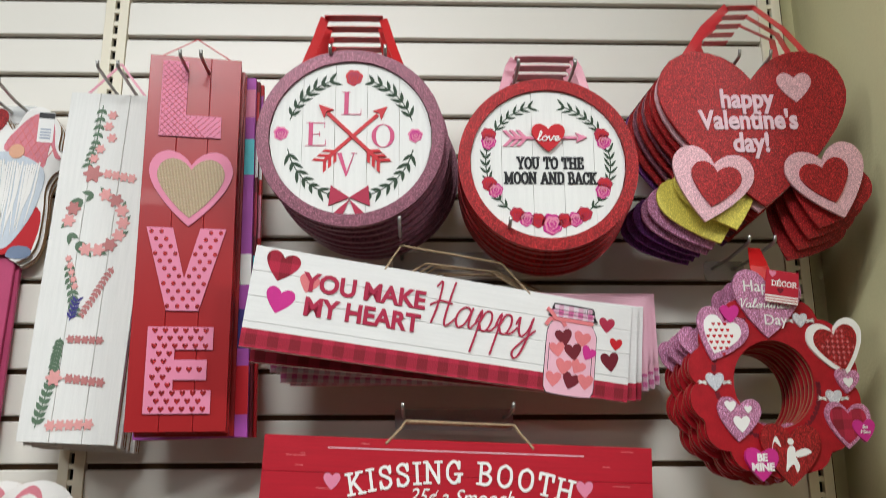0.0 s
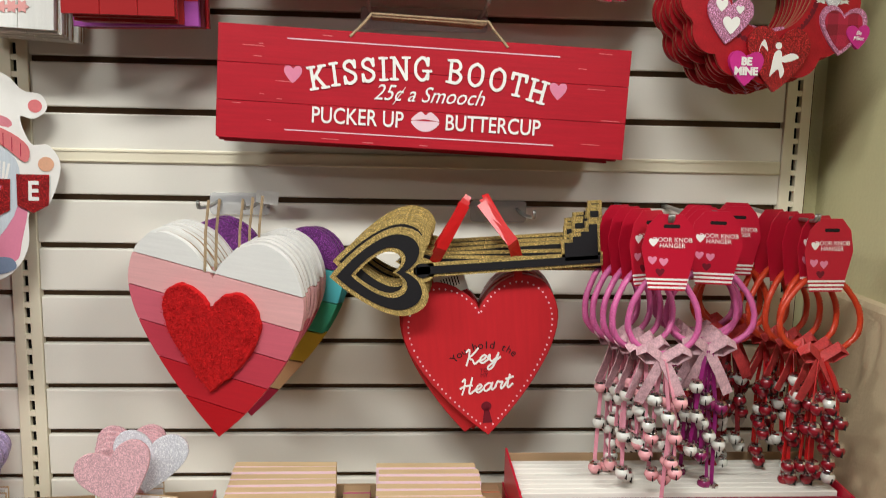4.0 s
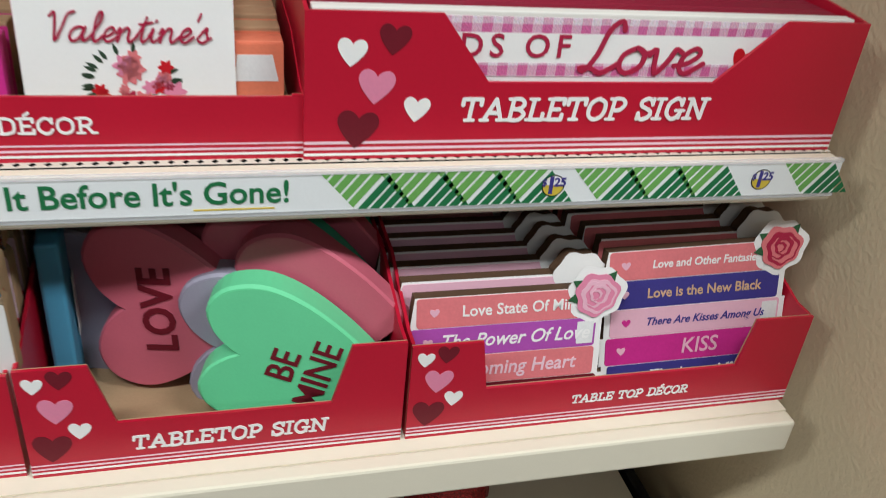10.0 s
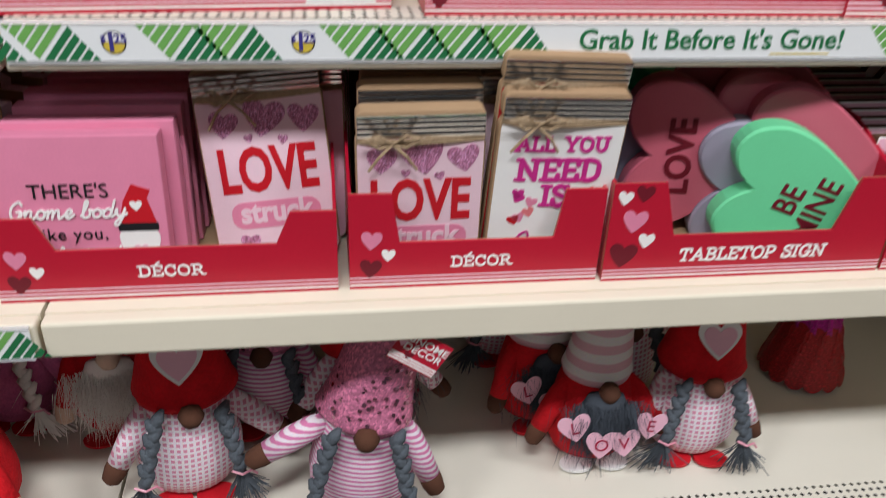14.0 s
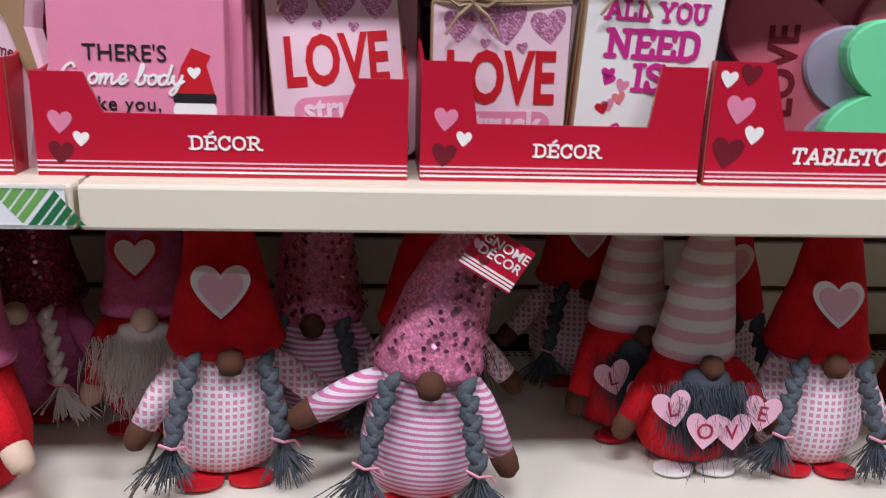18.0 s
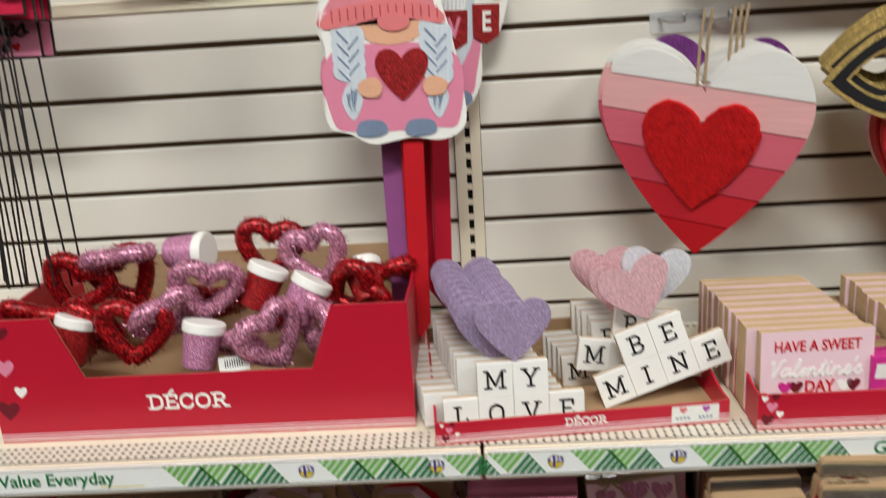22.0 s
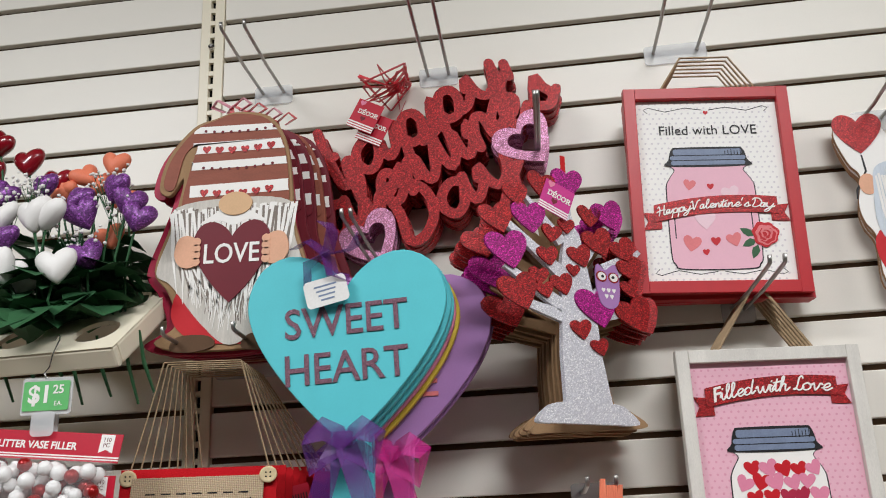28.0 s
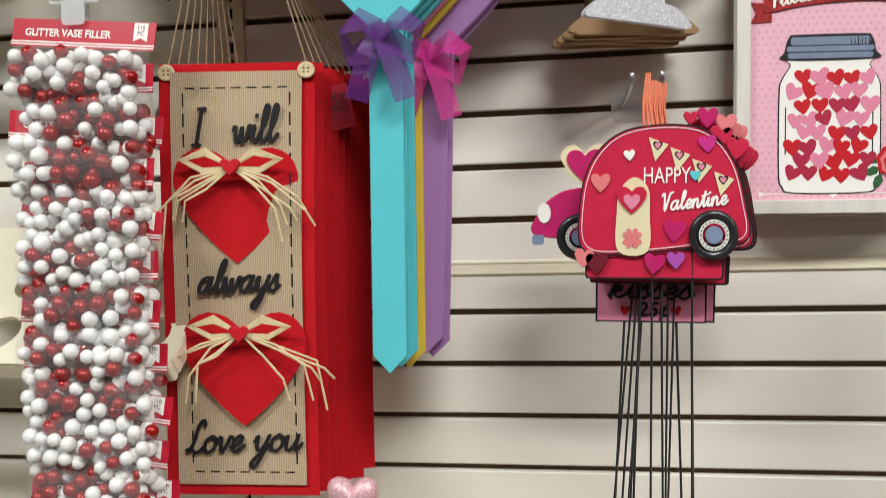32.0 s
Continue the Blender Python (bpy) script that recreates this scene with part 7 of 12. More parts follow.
# ---- cartons on the shelves ----
def tray(x0, x1, yf, z, depth, hc, dip, pl, pr, slope, title, ts, tx, label, hearts=True, turn=0.0, hb=None, stripes=3, tz=None, sticker=False):
    """An open display carton: front with a cut-out, sides, back, base; lettering and hearts on the front."""
    w = x1 - x0
    th = thing("display_carton", pose(x0, yf, z, 0, 0, turn), label, "carton", "red display cartons")
    hb = hb or hc
    t = 0.003
    prof = [(0, 0), (w, 0), (w, hc), (w - pr, hc), (w - pr - slope, dip), (pl + slope, dip), (pl, hc), (0, hc)]
    f = part("front_panel", slab(prof, t, y=t), M["cardred"], th)
    part("raw_edge", slab([(a, b - 0.0004) for a, b in prof], 0.0014, y=t + 0.0016), M["kraft"], th, "raw cardboard behind the print")
    for x, nm in ((0.0, "side"), (w - t, "side")):
        side = [(0.0, 0.0), (depth, 0.0), (depth, hb), (depth * 0.35, hb), (0.02, hc), (0.0, hc)]
        part("side_panel", slab(side, t), M["cardred"], th, at=pose(x, t + 0.002, 0, 0, 0, 90))
    part("back_panel", box(t, w - t, depth - 0.001, depth + t, 0, hb), M["kraft"], th, "plain cardboard back")
    part("base_panel", box(t, w - t, t + 0.002, depth, 0.0005, 0.003), M["kraft"], th)
    for q in range(stripes):
        flat("stripe", [(0, 0.0035 + 0.0042 * q), (w, 0.0035 + 0.0042 * q), (w, 0.0054 + 0.0042 * q - 0.0003 * q), (0, 0.0054 + 0.0042 * q - 0.0003 * q)], M["blush" if q else "white"], f, -0.0001, 0.0003)
    if title:
        lettering(title, ts, M["white"], f, pose(tx, -0.0006, tz or dip * 0.56), thick=0.0002, width=1.22 if title == "DÉCOR" else 1.06, serif=0.17, shear=0.0 if title == "DÉCOR" else 0.12)
    if hearts:
        s = min(0.017, hc * 0.19)
        five = ((0.012, 0.86, "white", 0.9), (0.031, 0.9, "maroon", 1.1), (0.025, 0.62, "pink", 1.5), (0.040, 0.42, "white", 1.0), (0.018, 0.27, "maroon", 1.7))
        three = ((0.021, 0.52, "pink", 1.2), (0.037, 0.36, "white", 0.8), (0.020, 0.22, "maroon", 1.25))
        for hx, hz, m, k in three if title == "DÉCOR" and z < 0.7 else five:
            if hc < 0.06:
                hx, hz = hx * 0.7, hz
            ok = inside((hx, hz * hc), prof)
            if ok:
                flat("heart", heart(s * k, s * k * 0.95, hx, hz * hc, -6), M[m], f, -0.0001, 0.0004)
    if sticker:
        stk = flat("sticker", rect(0.062, 0.022, 0, w - 0.045, 0.017), M["paper"], f, -0.0001, 0.0004, "white sticker with two hearts")
        for k, m in ((-0.016, "coral"), (0.014, "mauve")):
            flat("heart", heart(0.010, 0.009, w - 0.045 + k, 0.022), M[m], stk, -0.0006, 0.0003)
            for q in range(4):
                flat("bar", rect(0.003, 0.003, 0, w - 0.045 + k - 0.008 + 0.005 * q, 0.011), M["grey"], stk, -0.0006, 0.0003)
    return th


RED = "red printed display carton"
tray(-0.641, -0.333, 0.938, SHELF2, 0.30, 0.086, 0.053, 0.042, 0.042, 0.014, "DÉCOR", 0.0165, 0.155, RED + " of pink block signs and jar signs", hb=0.11)
tray(-0.327, -0.081, 0.938, SHELF2, 0.30, 0.102, 0.050, 0.040, 0.040, 0.008, "DÉCOR", 0.0165, 0.128, RED + " of wooden jar signs", hb=0.12)
tray(-0.076, 0.2235, 0.934, SHELF2, 0.30, 0.108, 0.050, 0.052, 0.046, 0.016, "TABLETOP SIGN", 0.0205, 0.156, RED + " of foam conversation hearts", hb=0.13)
tray(0.228, 0.617, 0.934, SHELF2, 0.30, 0.102, 0.050, 0.062, 0.060, 0.008, "TABLE TOP DÉCOR", 0.0135, 0.215, RED + " of book stack signs", hb=0.13)
tray(-0.966, -0.648, 0.935, SHELF2, 0.30, 0.096, 0.047, 0.040, 0.044, 0.022, "TABLETOP SIGN", 0.0195, 0.16, RED + " of pink house signs", hb=0.12)
tray(-1.300, -0.974, 0.930, SHELF2, 0.30, 0.125, 0.050, 0.05, 0.075, 0.012, "DÉCOR", 0.02, 0.14, RED + " of pink donut block signs", hb=0.14)

tray(-0.664, -0.281, 0.998, SHELF1, 0.27, 0.032, 0.0305, 0.01, 0.01, 0.001, "DÉCOR", 0.0150, 0.195, RED + " of wooden letter block signs", turn=4.5, hb=0.05, tz=0.019, sticker=True)
tray(-0.260, 0.139, 1.004, SHELF1, 0.27, 0.0505, 0.049, 0.01, 0.01, 0.001, "DÉCOR", 0.0175, 0.22, RED + " of pine block cards", hb=0.07, tz=0.028)
tray(-1.250, -0.681, 1.050, SHELF1, 0.30, 0.180, 0.092, 0.097, 0.099, 0.033, "DÉCOR", 0.030, 0.265, "tall red display carton of tinsel hearts and glitter spools", hb=0.17, tz=0.053)


# tabletop sign carton with plank bundles
def sign_carton():
    x0, x1, yf = 0.143, 0.612, 1.000
    w, h, d = x1 - x0, 0.114, 0.262
    th = thing("display_carton", pose(x0, yf, SHELF1), RED + " full of long tabletop signs", "carton", "red display cartons")
    t = 0.003
    prof = [(0, 0), (w, 0), (w, h), (w * 0.835, h), (w * 0.715, 0.062), (w * 0.30, 0.062), (w * 0.215, h), (0, h)]
    f = part("front_panel", slab(prof, t, y=t), M["cardred"], th)
    for x in (0.0, w - t):
        part("side_panel", slab([(0, 0), (d, 0), (d, h + 0.018), (0.02, h + 0.002), (0, h)], t), M["cardred"], th, at=pose(x, t, 0, 0, 0, 90))
    part("back_panel", box(t, w - t, d, d + t, 0, h + 0.01), M["kraft"], th)
    for q in range(3):
        flat("stripe", rect(w, 0.0022, 0, w / 2, 0.004 + 0.0048 * q), M["blush" if q else "white"], f, -0.0001, 0.0003)
    lettering("TABLETOP SIGN", 0.0275, M["white"], f, pose(w * 0.485, -0.0006, 0.040), thick=0.0002, width=1.08, shear=0.12, serif=0.17)
    for hx, hz, m, k in ((0.034, 0.084, "white", 0.022), (0.065, 0.094, "maroon", 0.024), (0.053, 0.058, "pink", 0.028), (0.085, 0.040, "white", 0.021), (0.040, 0.024, "maroon", 0.032)):
        flat("heart", heart(k, k * 0.95, hx, hz, -6), M[m], f, -0.0001, 0.0004)
    return th


sign_carton()


def long_block(yc, z, depth, cols, label, w=0.456):
    th = thing("tabletop_sign", pose(0.377, yc, SHELF1 + 0.004), label, "sign", "tabletop signs")
    n = len(cols)
    for i, c in enumerate(cols):
        part("board", box(-w / 2, w / 2, -depth / 2 + depth * i / n, -depth / 2 + depth * (i + 1) / n - 0.0008, 0, z, bevel=0.0012), c, th)
    return th


whiteboard = paint("chalky_white_edge", (0.78, 0.75, 0.68), 0.7, vary=0.12, scale=14, stretch=(0.6, 6, 6))
wineboard = paint("wine_red_edge", (0.27, 0.012, 0.035), 0.6, vary=0.15, scale=14, stretch=(0.6, 6, 6))
fb = long_block(1.018, 0.110, 0.014, [whiteboard], "white checked tabletop sign with love lettering")
flat("check_band", rect(0.456, 0.012, 0, 0, 0.1), M["pinkplaid"], fb, -0.0075, 0.0006)
flat("face", rect(0.456, 0.094, 0, 0, 0.047), M["white"], fb, -0.0075, 0.0006)
flat("check_band", rect(0.456, 0.011, 0, 0, 0.065), M["pinkplaid"], fb, -0.0082, 0.0004)
lettering("DS OF", 0.026, M["berry"], fb, pose(-0.072, -0.0086, 0.083), thick=0.0003, spacing=1.35, bold=0.0003)
lettering("Love", 0.058, M["berry"], fb, pose(0.038, -0.0088, 0.084), thick=0.0003, shear=0.45, width=0.95, pen=0.004)
flat("heart", heart(0.02, 0.018, 0.128, 0.074, -20), M["red"], fb, -0.0082, 0.0004)
long_block(1.060, 0.108, 0.068, [wineboard] * 3, "wine red tabletop sign block lying in its carton")
long_block(1.116, 0.107, 0.040, [wineboard] * 2, "wine red tabletop sign block lying in its carton")
long_block(1.170, 0.112, 0.060, [whiteboard] * 4, "chalky white tabletop sign block lying in its carton")
long_block(1.226, 0.114, 0.046, [whiteboard] * 3, "chalky white tabletop sign block lying in its carton")
cord = thing("white_cord", pose(0.37, 1.094, SHELF1 + 0.113), "loop of white cord between tabletop signs", "cord")
part("loop", tube([(-0.02, 0.004, 0), (-0.012, 0, 0.004), (0.0, -0.002, 0.006), (0.012, 0, 0.005), (0.022, 0.004, 0)], 0.0012), M["paper"], cord)


# pine cards
def card_block(x, y, w, h, t, face, label, lean=-6, yaw=0.0):
    th = thing("block_card", pose(x, y, SHELF1 + 0.003, lean, 0, yaw), label, "block sign", "pine block cards")
    part("block", box(-w / 2, w / 2, 0.0008, t, 0, h, bevel=0.0008), M["pine"], th)
    part("printed_face", slab(rect(w, h, 0, 0, h / 2), 0.0007, y=0.0007), face, th)
    return th


def sweet_face(th, h):
    lettering("HAVE A SWEET", 0.0205, M["red"], th, pose(0.0, -0.0005, h - 0.021), thick=0.0003, bold=0.0003, width=0.8)
    lettering("Valentine's", 0.032, M["white"], th, pose(0.0, -0.0005, h - 0.050), thick=0.0003, shear=0.3, width=0.92, bold=0.0004)
    lettering("DAY", 0.0225, M["red"], th, pose(0.004, -0.0005, h - 0.077), thick=0.0003, bold=0.0005, width=0.85)
    for x, m in ((-0.04, "hot"), (-0.026, "maroon"), (0.036, "white"), (0.048, "maroon")):
        flat("candy_heart", heart(0.018, 0.017, x, h - 0.077), M[m], th, -0.0001, 0.0004)


def flower_face(th, h):
    lettering("Valentine's", 0.0285, M["berry"], th, pose(0.003, -0.0005, h - 0.021), thick=0.0003, shear=0.4, width=0.95)
    rr = random.Random(3)
    for i in range(26):
        a, q = rr.uniform(0, 6.28), math.sqrt(rr.uniform(0.02, 1)) * 0.031
        part("flower", bloom(bmesh.new(), q * math.cos(a), h - 0.062 + q * 0.85 * math.sin(a), rr.choice((0.004, 0.006, 0.009)), -0.0001), M[rr.choice(("pink", "red", "berry", "coral"))], th)
    lf = bmesh.new()
    for i in range(30):
        a = rr.uniform(0, 6.28)
        slab(leaf_shape(0.009, 0.003, 0.026 * math.cos(a), h - 0.062 + 0.022 * math.sin(a), a), 0.0003, lf, -0.0001)
    part("leaf_print", lf, M["leafy"], th)


c = card_block(-0.176, 1.032, 0.145, 0.116, 0.016, M["blush"], "pale pink pine block card reading HAVE A SWEET Valentine's DAY", -4, 2)
sweet_face(c, 0.116)
c = card_block(0.017, 1.024, 0.145, 0.109, 0.016, M["white"], "white pine block card with flowers and Valentine's lettering", -4, 0)
flower_face(c, 0.109)
for i in range(9):
    card_block(-0.186 - 0.003 * i * 0.3 + R.uniform(-0.002, 0.002), 1.052 + 0.0225 * i, 0.150, 0.116 - R.uniform(0, 0.003), 0.019, M["blush"], "pine block card stacked behind the front one", -2, R.uniform(-1, 1))
    card_block(0.016 + R.uniform(-0.002, 0.002), 1.046 + 0.0225 * i, 0.148, 0.113 - R.uniform(0, 0.003), 0.019, M["blush"], "pine block card stacked behind the front one", -2, R.uniform(-1, 1))
for x, m, m2 in ((-0.088, "hot", "coral"), (0.105, "orange", "red")):
    for i in range(7):
        th = thing("block_card", pose(x, 1.03 + 0.032 * i, SHELF1 + 0.003, -3, 0, 0), "small bright block card beside the pine cards", "block sign", "small block cards")
        part("block", box(-0.02, 0.02, 0.0, 0.024, 0, 0.078 + 0.001 * (i % 3), bevel=0.001), M[m] if i == 0 else M["kraft"], th)
        part("printed_face", slab(rect(0.04, 0.076, 0, 0, 0.038), 0.0007), M[m], th)
        if i == 0:
            flat("label", [(-0.016, 0.048), (0.016, 0.048), (0.012, 0.068), (-0.014, 0.068)], M["paper"], th, -0.0007, 0.0005)


# letter block signs
def heart_on_blocks(x, y, top, heartm, words, turn, lean, yaw, label, cell=0.046, hw=0.098, front=True, rise=0.0):
    """Two rows of wooden letter tiles with a glitter heart on top."""
    th = thing("letter_sign", pose(x, y, SHELF1 + 0.004 + rise, lean, turn, yaw), label, "block sign", "letter block signs")
    up, low = words
    for row, (wd, z) in enumerate(((low, 0.0), (up, cell))):
        for i, ch in enumerate(wd):
            cx = (i - (len(wd) - 1) / 2) * cell
            bl = part("letter_tile", box(cx - cell / 2 + 0.0002, cx + cell / 2 - 0.0002, 0, 0.009, z + 0.0002, z + cell - 0.0002, bevel=0.0006), M["white"] if front else M["paper"], th)
            if front:
                lettering(ch, cell * 0.8, M["ink"], bl, pose(cx, -0.0004, z + cell * 0.52), "letter", thick=0.0002, serif=0.12)
        part("back_board", box(-len(wd) * cell / 2, len(wd) * cell / 2, 0.0095, 0.0135, z, z + cell), M["pine"], th)
    part("heart", slab(heart(hw, hw * 0.84, 0.004, 2 * cell + top, 0, 44), 0.006, y=0.007, bevel=0.0008), heartm, th, "glitter heart on top")
    return th


heart_on_blocks(-0.563, 1.018, 0.041, G["lilac"], ("MY", "LOVE"), 0, -5, 4, "white letter tiles MY LOVE with lilac glitter heart", rise=0.004)
for i in range(9):
    heart_on_blocks(-0.590 - 0.0045 * i, 1.043 + 0.0195 * i, 0.036 + 0.001 * i, G["lilac"], ("MY", "LOVE"), R.uniform(-1, 1), -4, 4, "letter tile sign with lilac heart stacked behind", front=False)
heart_on_blocks(-0.353, 1.082, 0.046, G["blush"], ("BE", "MINE"), -18, -8, 6, "white letter tiles BE MINE with pale pink glitter heart", rise=0.026)
heart_on_blocks(-0.384, 1.118, 0.046, G["white"], ("BE", "MINE"), 8, -6, 4, "white letter tiles BE MINE with pearly glitter heart", rise=0.026)
for i in range(5):
    heart_on_blocks(-0.398 - 0.005 * i, 1.148 + 0.0205 * i, 0.040, G["blush"], ("BE", "MINE"), R.uniform(-2, 2), -4, 4, "letter tile sign with pink heart stacked behind", front=(i == 0))


# tinsel hearts and glitter spools
def tinsel_heart(m, mat, w=0.082, label="tinsel wrapped wire heart"):
    th = thing("tinsel_heart", m, label, "ornament", "tinsel hearts")
    pts = [(p[0], 0.0, p[1]) for p in heart(w, w * 0.95, n=36)]
    bm = tube(pts + [pts[0]], 0.0125, n=8, cap=False)
    part("padding", bm, mat, th, smooth=True)
    rr = random.Random(int(w * 1e5) + len(TEXTS))
    key_ = ("fringe", mat.name, w)
    if key_ not in TEXTS:
        b = bmesh.new()
        for _ in range(1300):
            p = Vector(rr.choice(pts)) + Vector((rr.uniform(-1, 1), 0, rr.uniform(-1, 1))) * 0.004
            d = Vector((rr.gauss(0, 1), rr.gauss(0, 1), rr.gauss(0, 1))).normalized()
            s = d.cross(Vector((rr.gauss(0, 1), rr.gauss(0, 1), rr.gauss(0, 1)))).normalized() * 0.0008
            a = p + d * 0.0105
            b.faces.new([b.verts.new(a - s), b.verts.new(a + s), b.verts.new(a + d * rr.uniform(0.005, 0.009))])
        TEXTS[key_] = mesh_of("fringe", b, mat)
    tagged(part("fringe", TEXTS[key_], None, th), kind="stuff")
    return th


def spool(m, mat):
    th = thing("glitter_pot", m, "small glitter covered pot with white cap", "ornament", "glitter pots")
    part("body", turned([(0.0, 0.0), (0.021, 0.0), (0.0225, 0.002), (0.027, 0.05), (0.0, 0.05)], 28), mat, th, smooth=False)
    part("cap", turned([(0.0, 0.05), (0.029, 0.05), (0.0295, 0.052), (0.0295, 0.062), (0.028, 0.064), (0.0, 0.064)], 28), M["white"], th, "white rim cap")
    return th


for px, py, pz, rx, ry, rz, k in ((-1.113, 1.2, 1.054, 75, 0, 20, "p"), (-0.905, 1.24, 1.039, 8, 12, 10, "r"), (-0.829, 1.2, 1.035, 8, -14, -12, "p"), (-1.173, 1.18, 1.017, 20, 30, 15, "r"), (-1.117, 1.22, 1.014, 10, -20, 0, "r"), (-0.976, 1.14, 1.014, 20, 14, 20, "p"), (-0.777, 1.18, 0.987, 35, 60, 10, "r"), (-0.735, 1.23, 1.000, 70, -15, 5, "r"), (-0.879, 1.09, 0.959, 5, -20, 40, "p"), (-0.826, 1.125, 0.964, 5, 20, -50, "p"), (-1.067, 1.1, 0.971, 5, 10, 10, "r"), (-1.219, 1.15, 0.984, 60, 20, 10, "r"), (-1.03, 1.13, 0.984, 40, -20, 30, "p"), (-1.136, 1.14, 0.964, 30, 20, -20, "r"), (-0.989, 1.2, 0.974, 50, 10, 10, "r"), (-0.852, 1.17, 0.964, 60, -20, 10, "r"), (-1.185, 1.11, 0.934, 40, 0, 30, "r"), (-0.94, 1.13, 0.934, 50, 0, -20, "p")):
    tinsel_heart(pose(px, py, pz, rx, ry, rz), G["tinsel" if k == "r" else "tinselp"], label="red tinsel wrapped wire heart" if k == "r" else "pink tinsel wrapped wire heart")
for px, py, pz, rx, ry, rz, m in ((-1.048, 1.22, 1.049, 10, 88, 0, "pink"), (-0.916, 1.16, 0.979, -12, 24, 0, "red"), (-0.856, 1.13, 0.969, -14, 30, 0, "pink"), (-0.984, 1.09, 0.921, -14, 12, 0, "pink"), (-0.752, 1.17, 0.975, -40, -20, 0, "red"), (-1.165, 1.1, 0.934, -16, 16, 0, "red")):
    spool(pose(px, py, pz, rx, ry, rz), G["pink" if m == "pink" else m])
tg = thing("hang_tag", pose(-0.928, 1.068, 0.934, -20, -6, 0), "white barcode hang tag among tinsel hearts", "tag", "hang tags")
part("card", slab(rect(0.042, 0.02), 0.0006), M["paper"], tg)
for q in range(8):
    flat("bar", rect(0.0013, 0.011, 0, -0.012 + 0.0033 * q, 0.001), M["ink"], tg, -0.0006, 0.0003)


# second shelf: pink block signs
def pink_block(x, y, w, h, label, front=False, lean=-5, m="pink"):
    th = thing("block_sign", pose(x, y, SHELF2 + 0.004, lean), label, "block sign", "pink block signs")
    part("block", box(-w / 2, w / 2, 0.0012, 0.022, 0, h, bevel=0.0012), M[m], th)
    part("printed_face", box(-w / 2 + 0.0008, w / 2 - 0.0008, 0.0, 0.0010, 0.0008, h - 0.0008), M[m], th)
    if front:
        lettering("THERE'S", 0.0195, M["ink"], th, pose(-0.010, -0.0008, h - 0.052), thick=0.0003)
        lettering("Gnome body", 0.023, M["white"], th, pose(-0.012, -0.0008, h - 0.073), thick=0.0003, shear=0.25, width=0.85, bold=0.0006)
        lettering("like you,", 0.0165, M["ink"], th, pose(-0.012, -0.0008, h - 0.094), thick=0.0003, spacing=1.1)
        lettering("Valentine!", 0.024, M["white"], th, pose(-0.01, -0.0008, h - 0.115), thick=0.0003, shear=0.3, bold=0.0005, width=0.85)
        gx = 0.047
        flat("gnome_hat", [(gx - 0.017, h - 0.085), (gx + 0.017, h - 0.085), (gx + 0.010, h - 0.06), (gx + 0.014, h - 0.052), (gx - 0.002, h - 0.046), (gx - 0.011, h - 0.062)], M["red"], th, -0.0001, 0.0006)
        flat("heart", heart(0.011, 0.01, gx, h - 0.067), M["white"], th, -0.0008, 0.0004)
        flat("hat_band", rect(0.036, 0.008, 0.002, gx, h - 0.088), M["ink"], th, -0.0001, 0.0008)
        flat("gnome_beard", blob([(gx - 0.016, h - 0.092), (gx + 0.016, h - 0.092), (gx + 0.014, h - 0.115), (gx, h - 0.128), (gx - 0.014, h - 0.115)], 4), M["white"], th, -0.0001, 0.0006)
        flat("heart", heart(0.013, 0.012, gx, h - 0.112), M["rose"], th, -0.0008, 0.0004)
        for s in (-1, 1):
            flat("glove", disc(0.005, gx + s * 0.011, h - 0.114, 12), M["ink"], th, -0.0008, 0.0004)
    return th


pink_block(-0.564, 0.956, 0.146, 0.148, "bubblegum pink block sign with a gnome and printed words", True)
for i in range(8):
    pink_block(-0.555 + 0.003 * i, 0.984 + 0.0275 * i, 0.150, 0.152 + 0.004 * (i % 3), "bubblegum pink block sign stacked behind", False, -3, "pink")


